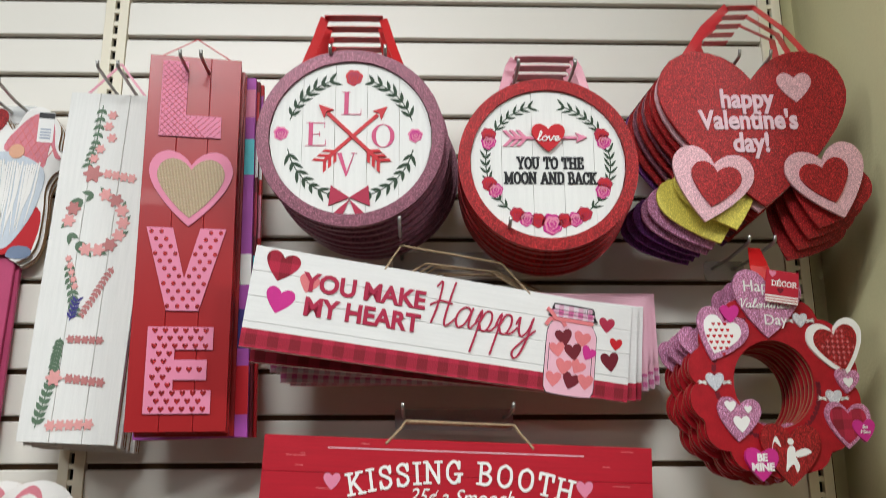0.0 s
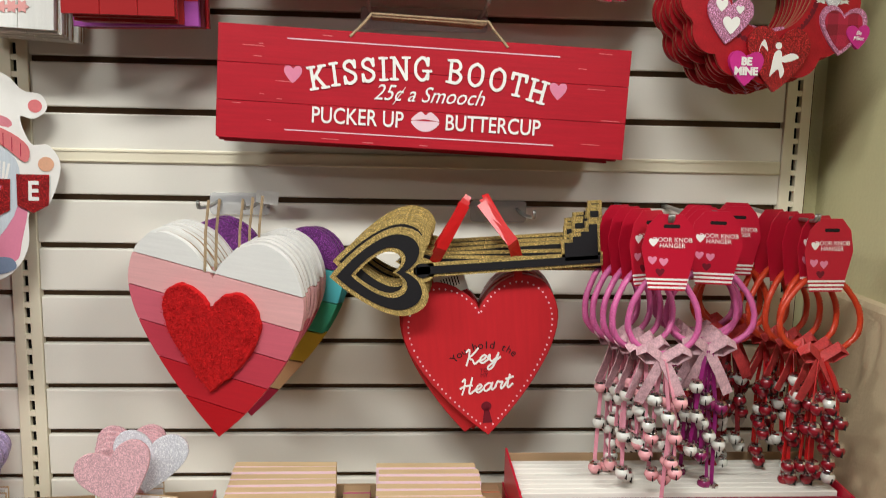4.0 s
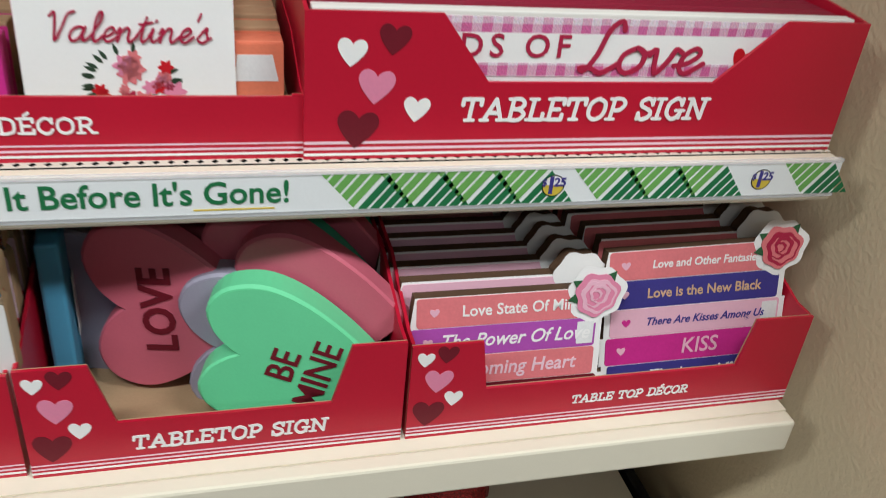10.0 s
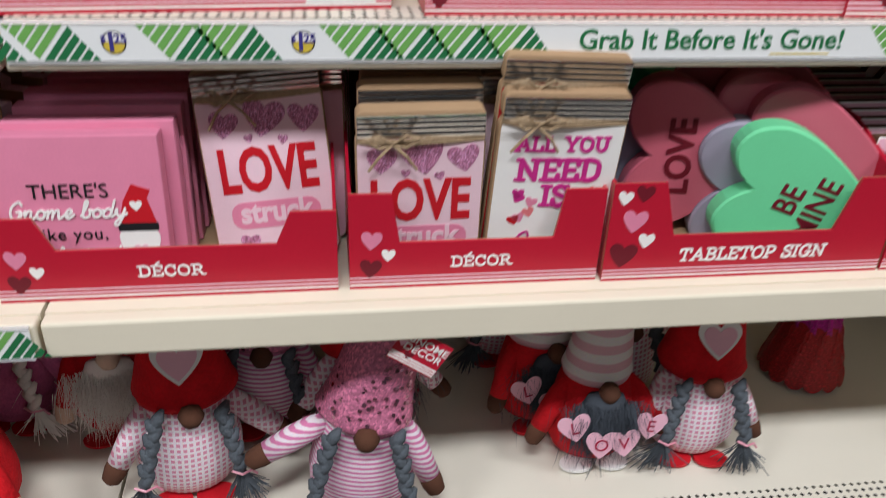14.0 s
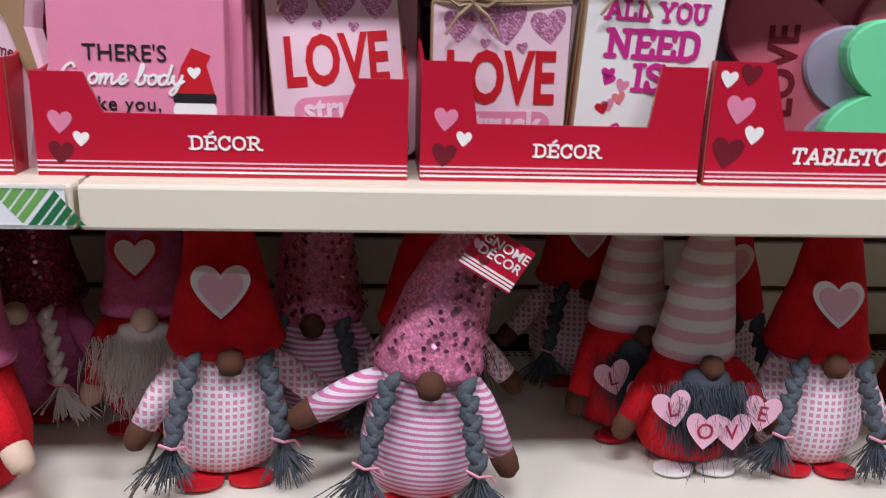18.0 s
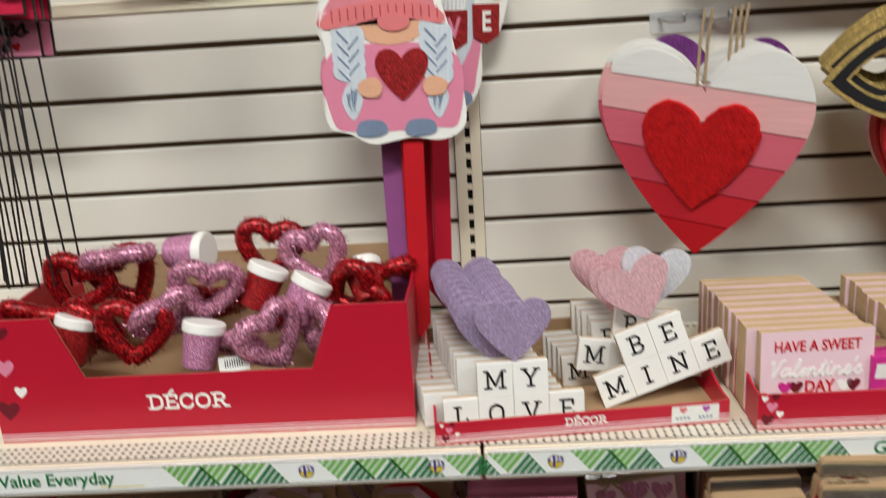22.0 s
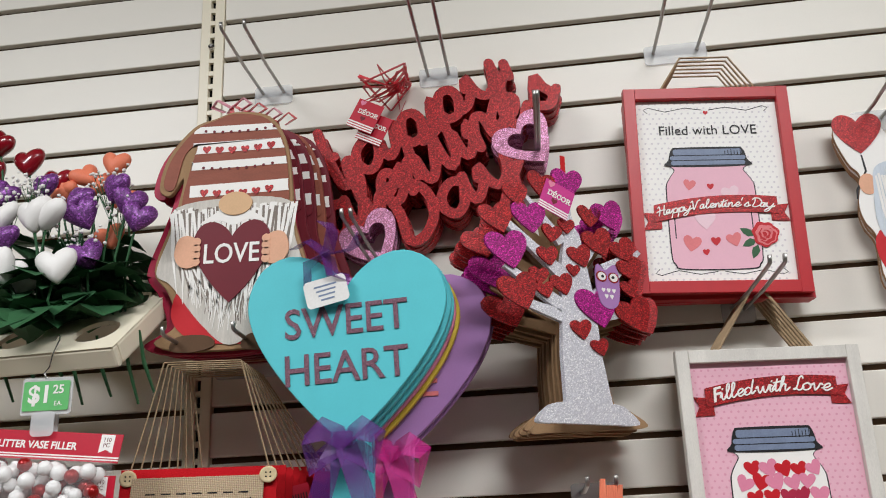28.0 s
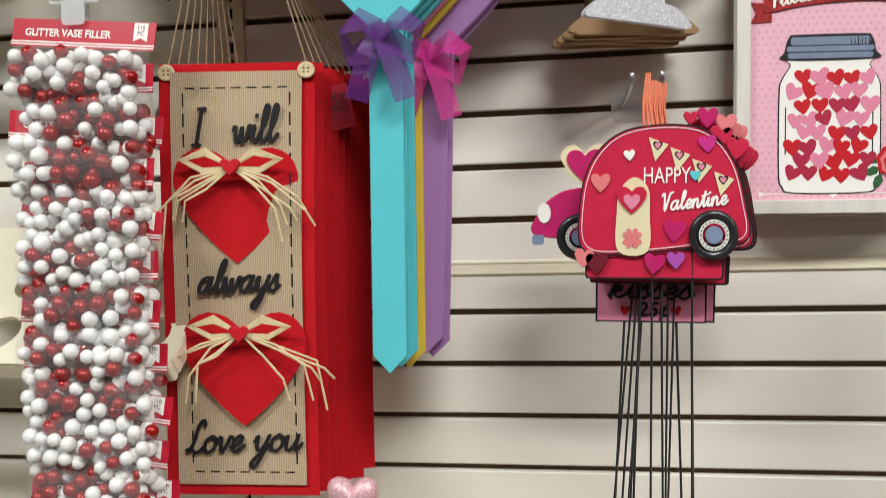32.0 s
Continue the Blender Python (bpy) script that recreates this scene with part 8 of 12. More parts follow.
# wooden jar signs
def jar_sign(x, y, z, w, h, label, face, kind, lean=-8, turn=0.0, yaw=0.0, deep=0.016):
    """A block cut like a jar: printed face, twine round the neck, ribbed silver lid, raw brown back."""
    th = thing("jar_sign", pose(x, y, z, lean, turn, yaw), label, "block sign", "wooden jar signs")
    neck = h - 0.026
    part("body", slab(rect(w, neck, 0.009, 0, neck / 2), deep, y=deep + 0.0005, bevel=0.001), M["kraft"], th, "brown board jar")
    part("printed_face", slab(rect(w - 0.003, neck - 0.002, 0.008, 0, neck / 2), 0.0008, y=0.0004), face, th)
    lid = part("lid", slab(rect(w * 0.985, 0.027, 0.007, 0, neck + 0.0125), deep + 0.001, y=deep + 0.001, bevel=0.001), M["kraft"], th, "rounded brown board lid")
    for q in range(4):
        part("lid_rib", tube([(-w * 0.485, -0.0008, neck + 0.0035 + 0.0052 * q), (w * 0.485, -0.0008, neck + 0.0035 + 0.0052 * q)], 0.0027, n=8), M["chrome"], lid, "silver corrugated band")
    tw = bmesh.new()
    for q in range(3):
        tube([(-w * 0.49, 0.0, neck - 0.004 + 0.0022 * q), (-w * 0.2, -0.005, neck - 0.006 + 0.0025 * q), (w * 0.49, 0.0, neck - 0.004 + 0.0022 * q)], 0.0013, tw, 5)
    bx = -w * 0.22
    for s in (-1, 1):
        tube([(bx, -0.006, neck - 0.004), (bx + s * 0.012, -0.012, neck + 0.008), (bx + s * 0.026, -0.010, neck + 0.003), (bx + s * 0.012, -0.007, neck - 0.007), (bx, -0.006, neck - 0.004)], 0.0015, tw, 5)
        tube([(bx, -0.006, neck - 0.004), (bx + s * 0.012, -0.010, neck - 0.014), (bx + s * 0.022, -0.007, neck - 0.030)], 0.0015, tw, 5)
    part("twine_bow", tw, M["twine"], th, "jute twine bow")
    if kind == 1:
        for x_, s, zz in ((-0.036, 0.028, 0.715), (0.002, 0.040, 0.735), (0.040, 0.030, 0.72), (-0.028, 0.02, 0.08), (0.02, 0.024, 0.07), (0.036, 0.012, 0.26), (-0.014, 0.009, 0.64), (0.018, 0.010, 0.62)):
            flat("heart", heart(s, s * 0.92, x_, h * zz, R.uniform(-15, 15)), G["pink"], th, -0.0003, 0.0005)
        lettering("LOVE", 0.062, M["red"], th, pose(0.0, -0.0008, h * 0.465), thick=0.0003, bold=0.0018, width=0.64)
        flat("word_cloud", rect(0.088, 0.028, 0.012, 0.002, h * 0.235), M["pink"], th, -0.0003, 0.0006)
        lettering("struck", 0.031, M["blush"], th, pose(0.002, -0.0012, h * 0.245), thick=0.0003, bold=0.001, width=0.9)
    elif kind == 2:
        for wd, zz, s, wd_ in (("ALL YOU", 0.740, 0.0225, 1.0), ("NEED", 0.600, 0.034, 1.0), ("IS", 0.455, 0.034, 1.0)):
            lettering(wd, s, M["hot"], th, pose(0.002, -0.0008, h * zz), thick=0.0003, bold=0.0012, width=wd_, serif=0.2)
        lettering("Love", 0.045, M["hot"], th, pose(0.0, -0.0008, h * 0.16), thick=0.0003, shear=0.4)
        rr = random.Random(9)
        for q in range(22):
            hx, hz = rr.uniform(-0.046, 0.046), rr.uniform(0.05, 0.50)
            if not (abs(hx) < 0.018 and 0.4 < hz < 0.55) and not (abs(hx) < 0.035 and 0.1 < hz < 0.22):
                flat("heart", heart(0.012, 0.011, hx, h * hz, rr.uniform(-25, 25)), M[rr.choice(("pink", "red", "coral", "hot"))], th, -0.0003, 0.0005)
    return th


jar_sign(-0.394, 1.000, SHELF2 + 0.006, 0.122, 0.192, "pink glitter jar sign reading LOVE struck with twine", M["blush"], 1, -8, -5)
for i in range(4):
    jar_sign(-0.386 + 0.003 * i, 1.034 + 0.026 * i, SHELF2 + 0.005, 0.120, 0.190, "wooden jar sign stacked behind", M["rose"], 0, -6, 0)
jar_sign(-0.258, 0.960, SHELF2 + 0.004, 0.119, 0.177, "pink jar sign reading LOVE struck with twine", M["blush"], 1, 5, -0.8)
for i in range(7):
    jar_sign(-0.256 + 0.003 * i, 0.984 + 0.026 * i, SHELF2 + 0.004, 0.118, 0.190 + 0.002 * (i % 3), "brown backed jar sign stacked behind", M["blush"], 0, 3 - i, R.uniform(-1, 1))
jar_sign(-0.135, 0.957, SHELF2 + 0.003, 0.119, 0.196, "white jar sign reading ALL YOU NEED IS Love with twine", M["white"], 2, 6, 1.5, 0, 0.012)
jar_sign(-0.137, 0.9735, SHELF2 + 0.022, 0.118, 0.208, "red jar sign lifted behind the white one with twine", M["red"], 0, 7.5, 2, 0, 0.012)
for i in range(6):
    jar_sign(-0.136, 0.996 + 0.03 * i, SHELF2 + 0.004, 0.117, 0.192, "brown backed jar sign stacked behind", M["blush"], 0, -3, R.uniform(-1, 1))


# foam conversation hearts
def foam_heart(m, w, h, t, mat, label):
    th = thing("foam_heart", m, label, "sign", "foam conversation hearts")
    part("body", slab(heart(w, h, n=56), t, y=t, bevel=0.0025), mat, th, "thick foam body")
    part("face", slab(heart(w - 0.006, h - 0.006, n=56), 0.0005, y=0.0002), mat, th, "smooth printed face")
    return th


lh = foam_heart(pose(0.038, 1.018, 0.686, -12, -92, 0), 0.172, 0.146, 0.024, M["foampink"], "rose foam conversation heart reading LOVE lying on its side")
lettering("LOVE", 0.038, M["maroon"], lh, pose(0.0, -0.001, 0.014), thick=0.0004, bold=0.001, width=0.95)
bh = foam_heart(pose(0.136, 0.962, 0.662, -12, -82, 0), 0.142, 0.162, 0.026, M["green"], "mint green foam conversation heart reading BE MINE lying on its side")
lettering("BE\nMINE", 0.034, M["maroon"], bh, pose(-0.006, -0.001, -0.004, 0, 10, 0), thick=0.0004, bold=0.0003, width=0.9)
for i, (x, y, z, t, m) in enumerate(((-0.016, 1.085, 0.705, 85, "green2"), (0.06, 1.07, 0.712, 95, "green"), (-0.012, 1.058, 0.670, 88, "foamgrey"), (0.115, 0.995, 0.655, 92, "foamgrey"), (0.16, 0.992, 0.690, 96, "foampink"), (0.135, 1.02, 0.700, 94, "foampink"), (0.145, 1.04, 0.69, 100, "green2"), (0.10, 1.06, 0.72, 92, "foampink"), (0.16, 1.07, 0.705, 100, "foampink"), (0.15, 1.10, 0.71, 95, "green2"), (0.095, 1.105, 0.733, 95, "blue"), (0.155, 1.13, 0.722, 92, "blue"), (0.10, 1.15, 0.735, 95, "blue"), (0.155, 1.17, 0.73, 98, "green2"), (0.02, 1.10, 0.70, 90, "foampink"))):
    foam_heart(pose(x, y, z, -12, t - 185, 0), 0.155, 0.150, 0.024, M[m], "coloured foam conversation heart leaning in its carton")
blk = thing("foam_block", pose(-0.0565, 1.018, SHELF2 + 0.005, -1, 0, 4), "sky blue foam sign seen from its edge", "sign")
part("body", box(-0.0095, 0.0095, 0, 0.13, 0, 0.160, bevel=0.003), M["blue"], blk)
part("label", box(0.0112, 0.0118, 0.03, 0.09, 0.05, 0.11), M["paper"], blk)


# book stack signs
def book_stack(x, y, titles, label, front=True, lean=-10, yaw=0, turn=0, w=0.178):
    th = thing("book_stack_sign", pose(x, y, SHELF2 + 0.006, lean, turn, yaw), label, "sign", "book stack signs")
    h = 0.0295
    n = len(titles)
    prof = []
    offs = [R.uniform(-0.004, 0.004) for _ in titles]
    for i in range(n):
        prof += [(w / 2 + 0.004 + offs[i], h * i), (w / 2 + 0.004 + offs[i], h * (i + 1))]
    for i in reversed(range(n)):
        prof += [(-w / 2 - 0.004 + offs[i], h * (i + 1)), (-w / 2 - 0.004 + offs[i], h * i)]
    prof = [(a, b) if 0 < b < n * h - 1e-6 else (a * (0.95 if b > 0 else 1), b) for a, b in prof]
    part("board", slab(prof, 0.0135, y=0.0140), M["darkmdf"], th, "dark brown board edge")
    part("white_rim", slab(prof, 0.0006, y=0.0005), M["white"], th, "white printed outline")
    if not front:
        flat("book_spine", rect(w - 0.004, h * n - 0.004, 0.003, 0, h * n / 2), M["coral" if n == 5 else "rose"], th, -0.0001, 0.0006)
    if front:
        for i, (wd, col, txt, sz, sh) in enumerate(titles):
            z = h * (i + 0.5)
            sp = flat("book_spine", rect(w - 0.004, h - 0.001, 0.003, offs[i], z), M[col], th, -0.0001, 0.0007)
            flat("page_block", rect(0.016, h - 0.007, 0.001, offs[i] + w / 2 - 0.012, z), M["paper"], sp, -0.0008, 0.0003) if i % 2 == 0 else None
            lettering(wd, sz, M[txt], sp, pose(offs[i] + 0.010, -0.0011, z), thick=0.0002, shear=sh, width=0.92, bold=0.0002)
            flat("heart", heart(0.009, 0.008, offs[i] - w / 2 + 0.018, z, 0, 16), M["rose" if col != "rose" else "hot"], sp, -0.0008, 0.0003)
    rx, rz = w / 2 - 0.006, n * h - 0.006
    rim = part("flower_rim", slab(scallop(rx, rz, 0.0275), 0.0006, y=-0.0004), M["white"], th, "white outline of the flower")
    if front:
        lf = bmesh.new()
        for a in (2.6, 3.3, 0.9):
            slab(leaf_shape(0.028, 0.014, rx, rz, a), 0.0006, lf, -0.0016)
        part("leaf_print", lf, M["leaf"], th)
        rose(th, rx, rz, 0.021, -0.0022, M["coral" if n == 5 else "pink"], M["berry" if n == 5 else "rose"])
    else:
        part("flower_back", slab(scallop(rx, rz, 0.0265), 0.010, y=0.0135), M["darkmdf"], th)
    return th


left_titles = (("One to Love", "maroon", "ink", 0.020, 0.35), ("Blooming Heart", "coral", "blush", 0.020, 0.15), ("The Power Of Love", "mauve", "white", 0.019, 0.3), ("Love State Of Mind", "coral", "white", 0.0155, 0))
right_titles = (("The Love Affair", "navy", "white", 0.018, 0), ("KISS", "hot", "rose", 0.023, 0.1), ("There Are Kisses Among Us", "rose", "navy", 0.0115, 0.3), ("Love is the New Black", "navy", "tan", 0.014, 0), ("Love and Other Fantasies", "coral", "white", 0.0115, 0.1))
book_stack(0.325, 0.955, left_titles, "cut-out sign of four pink and purple book spines with rose", True, -10, -2, -1.5)
book_stack(0.523, 0.962, right_titles, "cut-out sign of five book spines with rose on top", True, -12, -4, -4, 0.178)
for i in range(9):
    book_stack(0.318 - 0.004 * i, 0.984 + 0.026 * i, left_titles, "book stack sign seen from above behind the front one", False, -8, 0, 0)
    book_stack(0.513 - 0.004 * i, 0.992 + 0.026 * i, right_titles, "book stack sign seen from above behind the front one", False, -8, -2, -2)


# pink house signs
def house_sign(x, y, label, yaw=0.0, turn=0.0, front=True, lean=-5, col="blush"):
    th = thing("house_sign", pose(x, y, SHELF2 + 0.005, lean, turn, yaw), label, "sign", "pink house signs")
    body = [(-0.066, 0), (0.062, 0), (0.062, 0.085), (0.03, 0.142), (-0.012, 0.158), (-0.05, 0.142), (-0.066, 0.09)]
    part("house", slab(body, 0.012, y=0.012, bevel=0.0006), M[col], th)
    roof = [(-0.078, 0.080), (-0.068, 0.077), (-0.052, 0.126), (-0.012, 0.143), (0.026, 0.126), (0.064, 0.072), (0.074, 0.078), (0.048, 0.122), (0.047, 0.145), (0.026, 0.145), (0.026, 0.152), (-0.012, 0.168), (-0.06, 0.148)]
    part("roof", slab(roof, 0.020, y=0.0165), M["blush"], th)
    part("roof_face", slab(roof, 0.0008, y=-0.0035), M["mdf"], th, "brown board roof face")
    if front:
        lettering("Family Time", 0.0155, M["maroon"], th, pose(-0.002, -0.0006, 0.098), thick=0.0002)
        lettering("Gathering", 0.027, M["maroon"], th, pose(0.0, -0.0006, 0.078, 0, -3, 0), thick=0.0002, shear=0.4, width=0.85)
        lettering("Place", 0.027, M["maroon"], th, pose(0.004, -0.0006, 0.055), thick=0.0002, shear=0.4, width=0.9)
        lettering("you are loved here", 0.0125, M["maroon"], th, pose(0.0, -0.0006, 0.036), thick=0.0002)
    return th


house_sign(-0.888, 0.985, "pale pink house sign reading Family Time Gathering Place", 4, 2)
house_sign(-0.712, 0.992, "pale pink house sign turned slightly sideways", -26, 8)
for i in range(6):
    house_sign(-0.868 + 0.012 * i, 1.012 + 0.028 * i, "pale pink house sign stacked behind", 8, 2, False)
for i in range(3):
    house_sign(-0.702 + 0.008 * i, 1.06 + 0.04 * i, "red house sign stacked behind", -10, 4, False, col="red")

# donut block signs
for i in range(7):
    th = thing("block_sign", pose(-1.055 + 0.004 * i, 0.962 + 0.036 * i, SHELF2 + 0.004, -5), "film-wrapped pink block sign with donut print", "block sign", "donut block signs")
    part("block", box(-0.073, 0.073, 0, 0.024, 0, 0.140 + 0.002 * (i % 2), bevel=0.001), M["coral" if i == 0 else "kraft"], th)
    if i == 0:
        flat("printed_face", rect(0.144, 0.138, 0, 0, 0.07), M["pink"], th, -0.0004, 0.0006)
        part("donut", ring_slab(disc(0.014, -0.05, 0.104, 24), disc(0.005, -0.05, 0.104, 24), 0.0006, y=-0.001), M["hot"], th)
        flat("heart", heart(0.024, 0.022, -0.008, 0.106), G["magenta"], th, -0.001, 0.0005)
        flat("heart", heart(0.02, 0.018, 0.038, 0.104), M["mauve"], th, -0.001, 0.0005)
        lettering("You'Re", 0.036, M["white"], th, pose(0.0, -0.0014, 0.075, 0, 6, 0), thick=0.0003, bold=0.001)
        lettering("sUper", 0.036, M["white"], th, pose(0.008, -0.0014, 0.045, 0, 4, 0), thick=0.0003, bold=0.001)
    else:
        part("film", box(-0.0745, 0.0745, -0.0015, 0.0255, 0, 0.1425), M["film"], th, "clear shrink film")


# ---- signs on the left bay of the slat wall ----
def cutout(name, m, outline, label, group, face, t=0.006, rim=0.0035):
    """A printed cut-out board with a white margin round its picture."""
    th = thing(name, m, label, "wall sign", group)
    part("board", slab(outline, t, y=t), M["mdf"], th, "raw board edge")
    part("white_margin", slab(outline, 0.0007, y=0.0), M["white"], th, "white printed margin")
    cx, cz = sum(p[0] for p in outline) / len(outline), sum(p[1] for p in outline) / len(outline)
    return th


def inset(pts, d):
    n = len(pts)
    area = sum(pts[i - 1][0] * pts[i][1] - pts[i][0] * pts[i - 1][1] for i in range(n))
    s = 1 if area > 0 else -1
    out = []
    for i, (px, pz) in enumerate(pts):
        ax, az = pts[i - 1]
        bx, bz = pts[(i + 1) % n]
        dx, dz = bx - ax, bz - az
        k = math.hypot(dx, dz) or 1
        out.append((px - s * dz / k * d, pz + s * dx / k * d))
    return out


def rotated(pts, a):
    c, s = math.cos(radians(a)), math.sin(radians(a))
    return [(x * c - z * s, x * s + z * c) for x, z in pts]


def strands(bm, x0, x1, z0, z1, n, y, r=0.0012, bend=0.01, seed=1):
    """Painted or carved locks of a beard or braid."""
    rr = random.Random(seed)
    for i in range(n):
        x = x0 + (x1 - x0) * (i + 0.5) / n
        b = rr.uniform(-bend, bend) + (x - (x0 + x1) / 2) * -0.35
        zt, zb = z0 - rr.uniform(0, 0.01), z1 + abs(x - (x0 + x1) / 2) * 0.55 + rr.uniform(0, 0.012)
        path = [(x, zt), (x + b * 0.3, zt + (zb - zt) * 0.5), (x + b, zb)]
        w = [r * 1.3, r * 1.6, r * 0.2]
        pts = [(p[0] - q, p[1]) for p, q in zip(path, w)] + [(p[0] + q, p[1]) for p, q in reversed(list(zip(path, w)))]
        slab(pts, 0.0006, bm, y - 0.00012 * (i % 3))
    return bm


STAKE = [(-0.019, 0), (0.019, 0), (0.019, -0.30), (0.0, -0.325), (-0.019, -0.30)]


M["stake"] = paint("deep_rose_paint", (0.52, 0.07, 0.17), 0.45)


# gnome with balloon on a stake
def balloon_gnome(m, front=True):
    out = blob([(-0.062, 0.118), (-0.085, 0.092), (-0.072, 0.045), (-0.058, 0.022), (-0.066, -0.018), (-0.062, -0.045), (-0.050, -0.07), (-0.048, -0.13), (-0.012, -0.148), (0.004, -0.128), (0.03, -0.142), (0.056, -0.118), (0.060, -0.06), (0.058, -0.02), (0.066, 0.005), (0.086, 0.022), (0.09, 0.04), (0.07, 0.05), (0.068, 0.09), (0.04, 0.122), (0.012, 0.118), (-0.008, 0.082), (-0.03, 0.112)], 5)
    th = cutout("gnome_stake_sign", m, out, "printed gnome yard stake holding a red heart balloon", "balloon gnome stakes", None)
    part("stake", slab(shifted(STAKE, 0.006, -0.125), 0.007, y=0.014, bevel=0.001), M["stake"], th, "deep rose wooden stake")
    if not front:
        return th
    y = -0.0008
    flat("balloon", heart(0.068, 0.062, -0.052, 0.088), G["red"], th, y, 0.0012, "red glitter heart balloon")
    flat("balloon_string", [(-0.053, 0.055), (-0.051, 0.055), (-0.048, 0.03), (-0.064, 0.0), (-0.066, -0.012), (-0.068, -0.012), (-0.067, 0.002), (-0.051, 0.03)], M["ink"], th, y, 0.0004)
    hat = blob([(-0.018, 0.048), (0.002, 0.088), (0.03, 0.112), (0.056, 0.098), (0.064, 0.055), (0.076, 0.034), (0.066, 0.036), (0.056, 0.058), (0.05, 0.018), (0.024, 0.034)], 5)
    h = flat("hat", hat, M["hatknit"], th, y, 0.0008, "pink lattice knit hat")
    lat = bmesh.new()
    for k in range(-5, 9):
        for s in (-1, 1):
            run = [(0.02 + 0.012 * k + s * q * 0.0015, 0.06 + q * 0.0026) for q in range(-24, 25)]
            run = [p for p in run if inside(p, hat)]
            if len(run) > 3:
                a, b = run[0], run[-1]
                slab([(a[0] - 0.0007, a[1]), (a[0] + 0.0007, a[1]), (b[0] + 0.0007, b[1]), (b[0] - 0.0007, b[1])], 0.0003, lat, y - 0.0008)
    part("lattice", lat, M["coral"], h)
    flat("coat", blob([(-0.046, -0.06), (0.05, -0.05), (0.052, -0.118), (0.03, -0.13), (-0.04, -0.122)], 5), M["red"], th, y, 0.0005, "red coat")
    br = flat("beard", blob([(-0.036, 0.036), (0.0, 0.042), (0.05, 0.016), (0.052, -0.03), (0.036, -0.08), (0.004, -0.122), (-0.03, -0.085), (-0.046, -0.05), (-0.044, 0.0)], 5), M["beard"], th, y - 0.0006, 0.0006, "white painted beard")
    stuff(part("beard_hair", strands(bmesh.new(), -0.04, 0.046, 0.03, -0.108, 22, y - 0.0012, 0.0011), M["white"], br))
    flat("nose", disc(0.0125, 0.004, 0.044, 20), M["skin"], th, y - 0.0012, 0.001, "round pink nose")
    flat("fist", disc(0.012, -0.05, 0.01, 16, 0.016), M["skin"], th, y, 0.0008, "painted fist")
    for sx in (-0.02, 0.032):
        flat("boot", blob([(sx - 0.019, -0.134), (sx - 0.012, -0.118), (sx + 0.012, -0.117), (sx + 0.02, -0.128), (sx + 0.008, -0.137)], 5), M["grey"], th, y - 0.0006, 0.0008, "grey boot")
    return th


bg = balloon_gnome(pose(-0.729, 1.340, 2.022, 0, 2, 0) @ Matrix.Diagonal((1.05, 1, 1.04, 1)))
balloon_gnome(pose(-0.726, 1.348, 2.017, 0, 1, 0) @ Matrix.Diagonal((1.05, 1, 1.04, 1)), False)
balloon_gnome(pose(-0.725, 1.356, 2.015, 0, 2.5, 0) @ Matrix.Diagonal((1.05, 1, 1.04, 1)), False)
pegs(-0.742, kslot(9) - 0.004, 0.115, 0.03)
hung = thing("hang_tag", pose(-0.642, 1.26, 2.08, 0, 0, 10), "white printed hang tag on a black cord", "tag", "hang tags")
part("card", slab(rect(0.024, 0.052), 0.0008), M["paper"], hung)
flat("header", rect(0.024, 0.010, 0, 0, 0.02), M["ink"], hung, -0.0008, 0.0003)
for q in range(4):
    flat("bar", rect(0.016, 0.002, 0, 0, -0.004 - 0.005 * q), M["grey"], hung, -0.0008, 0.0003)


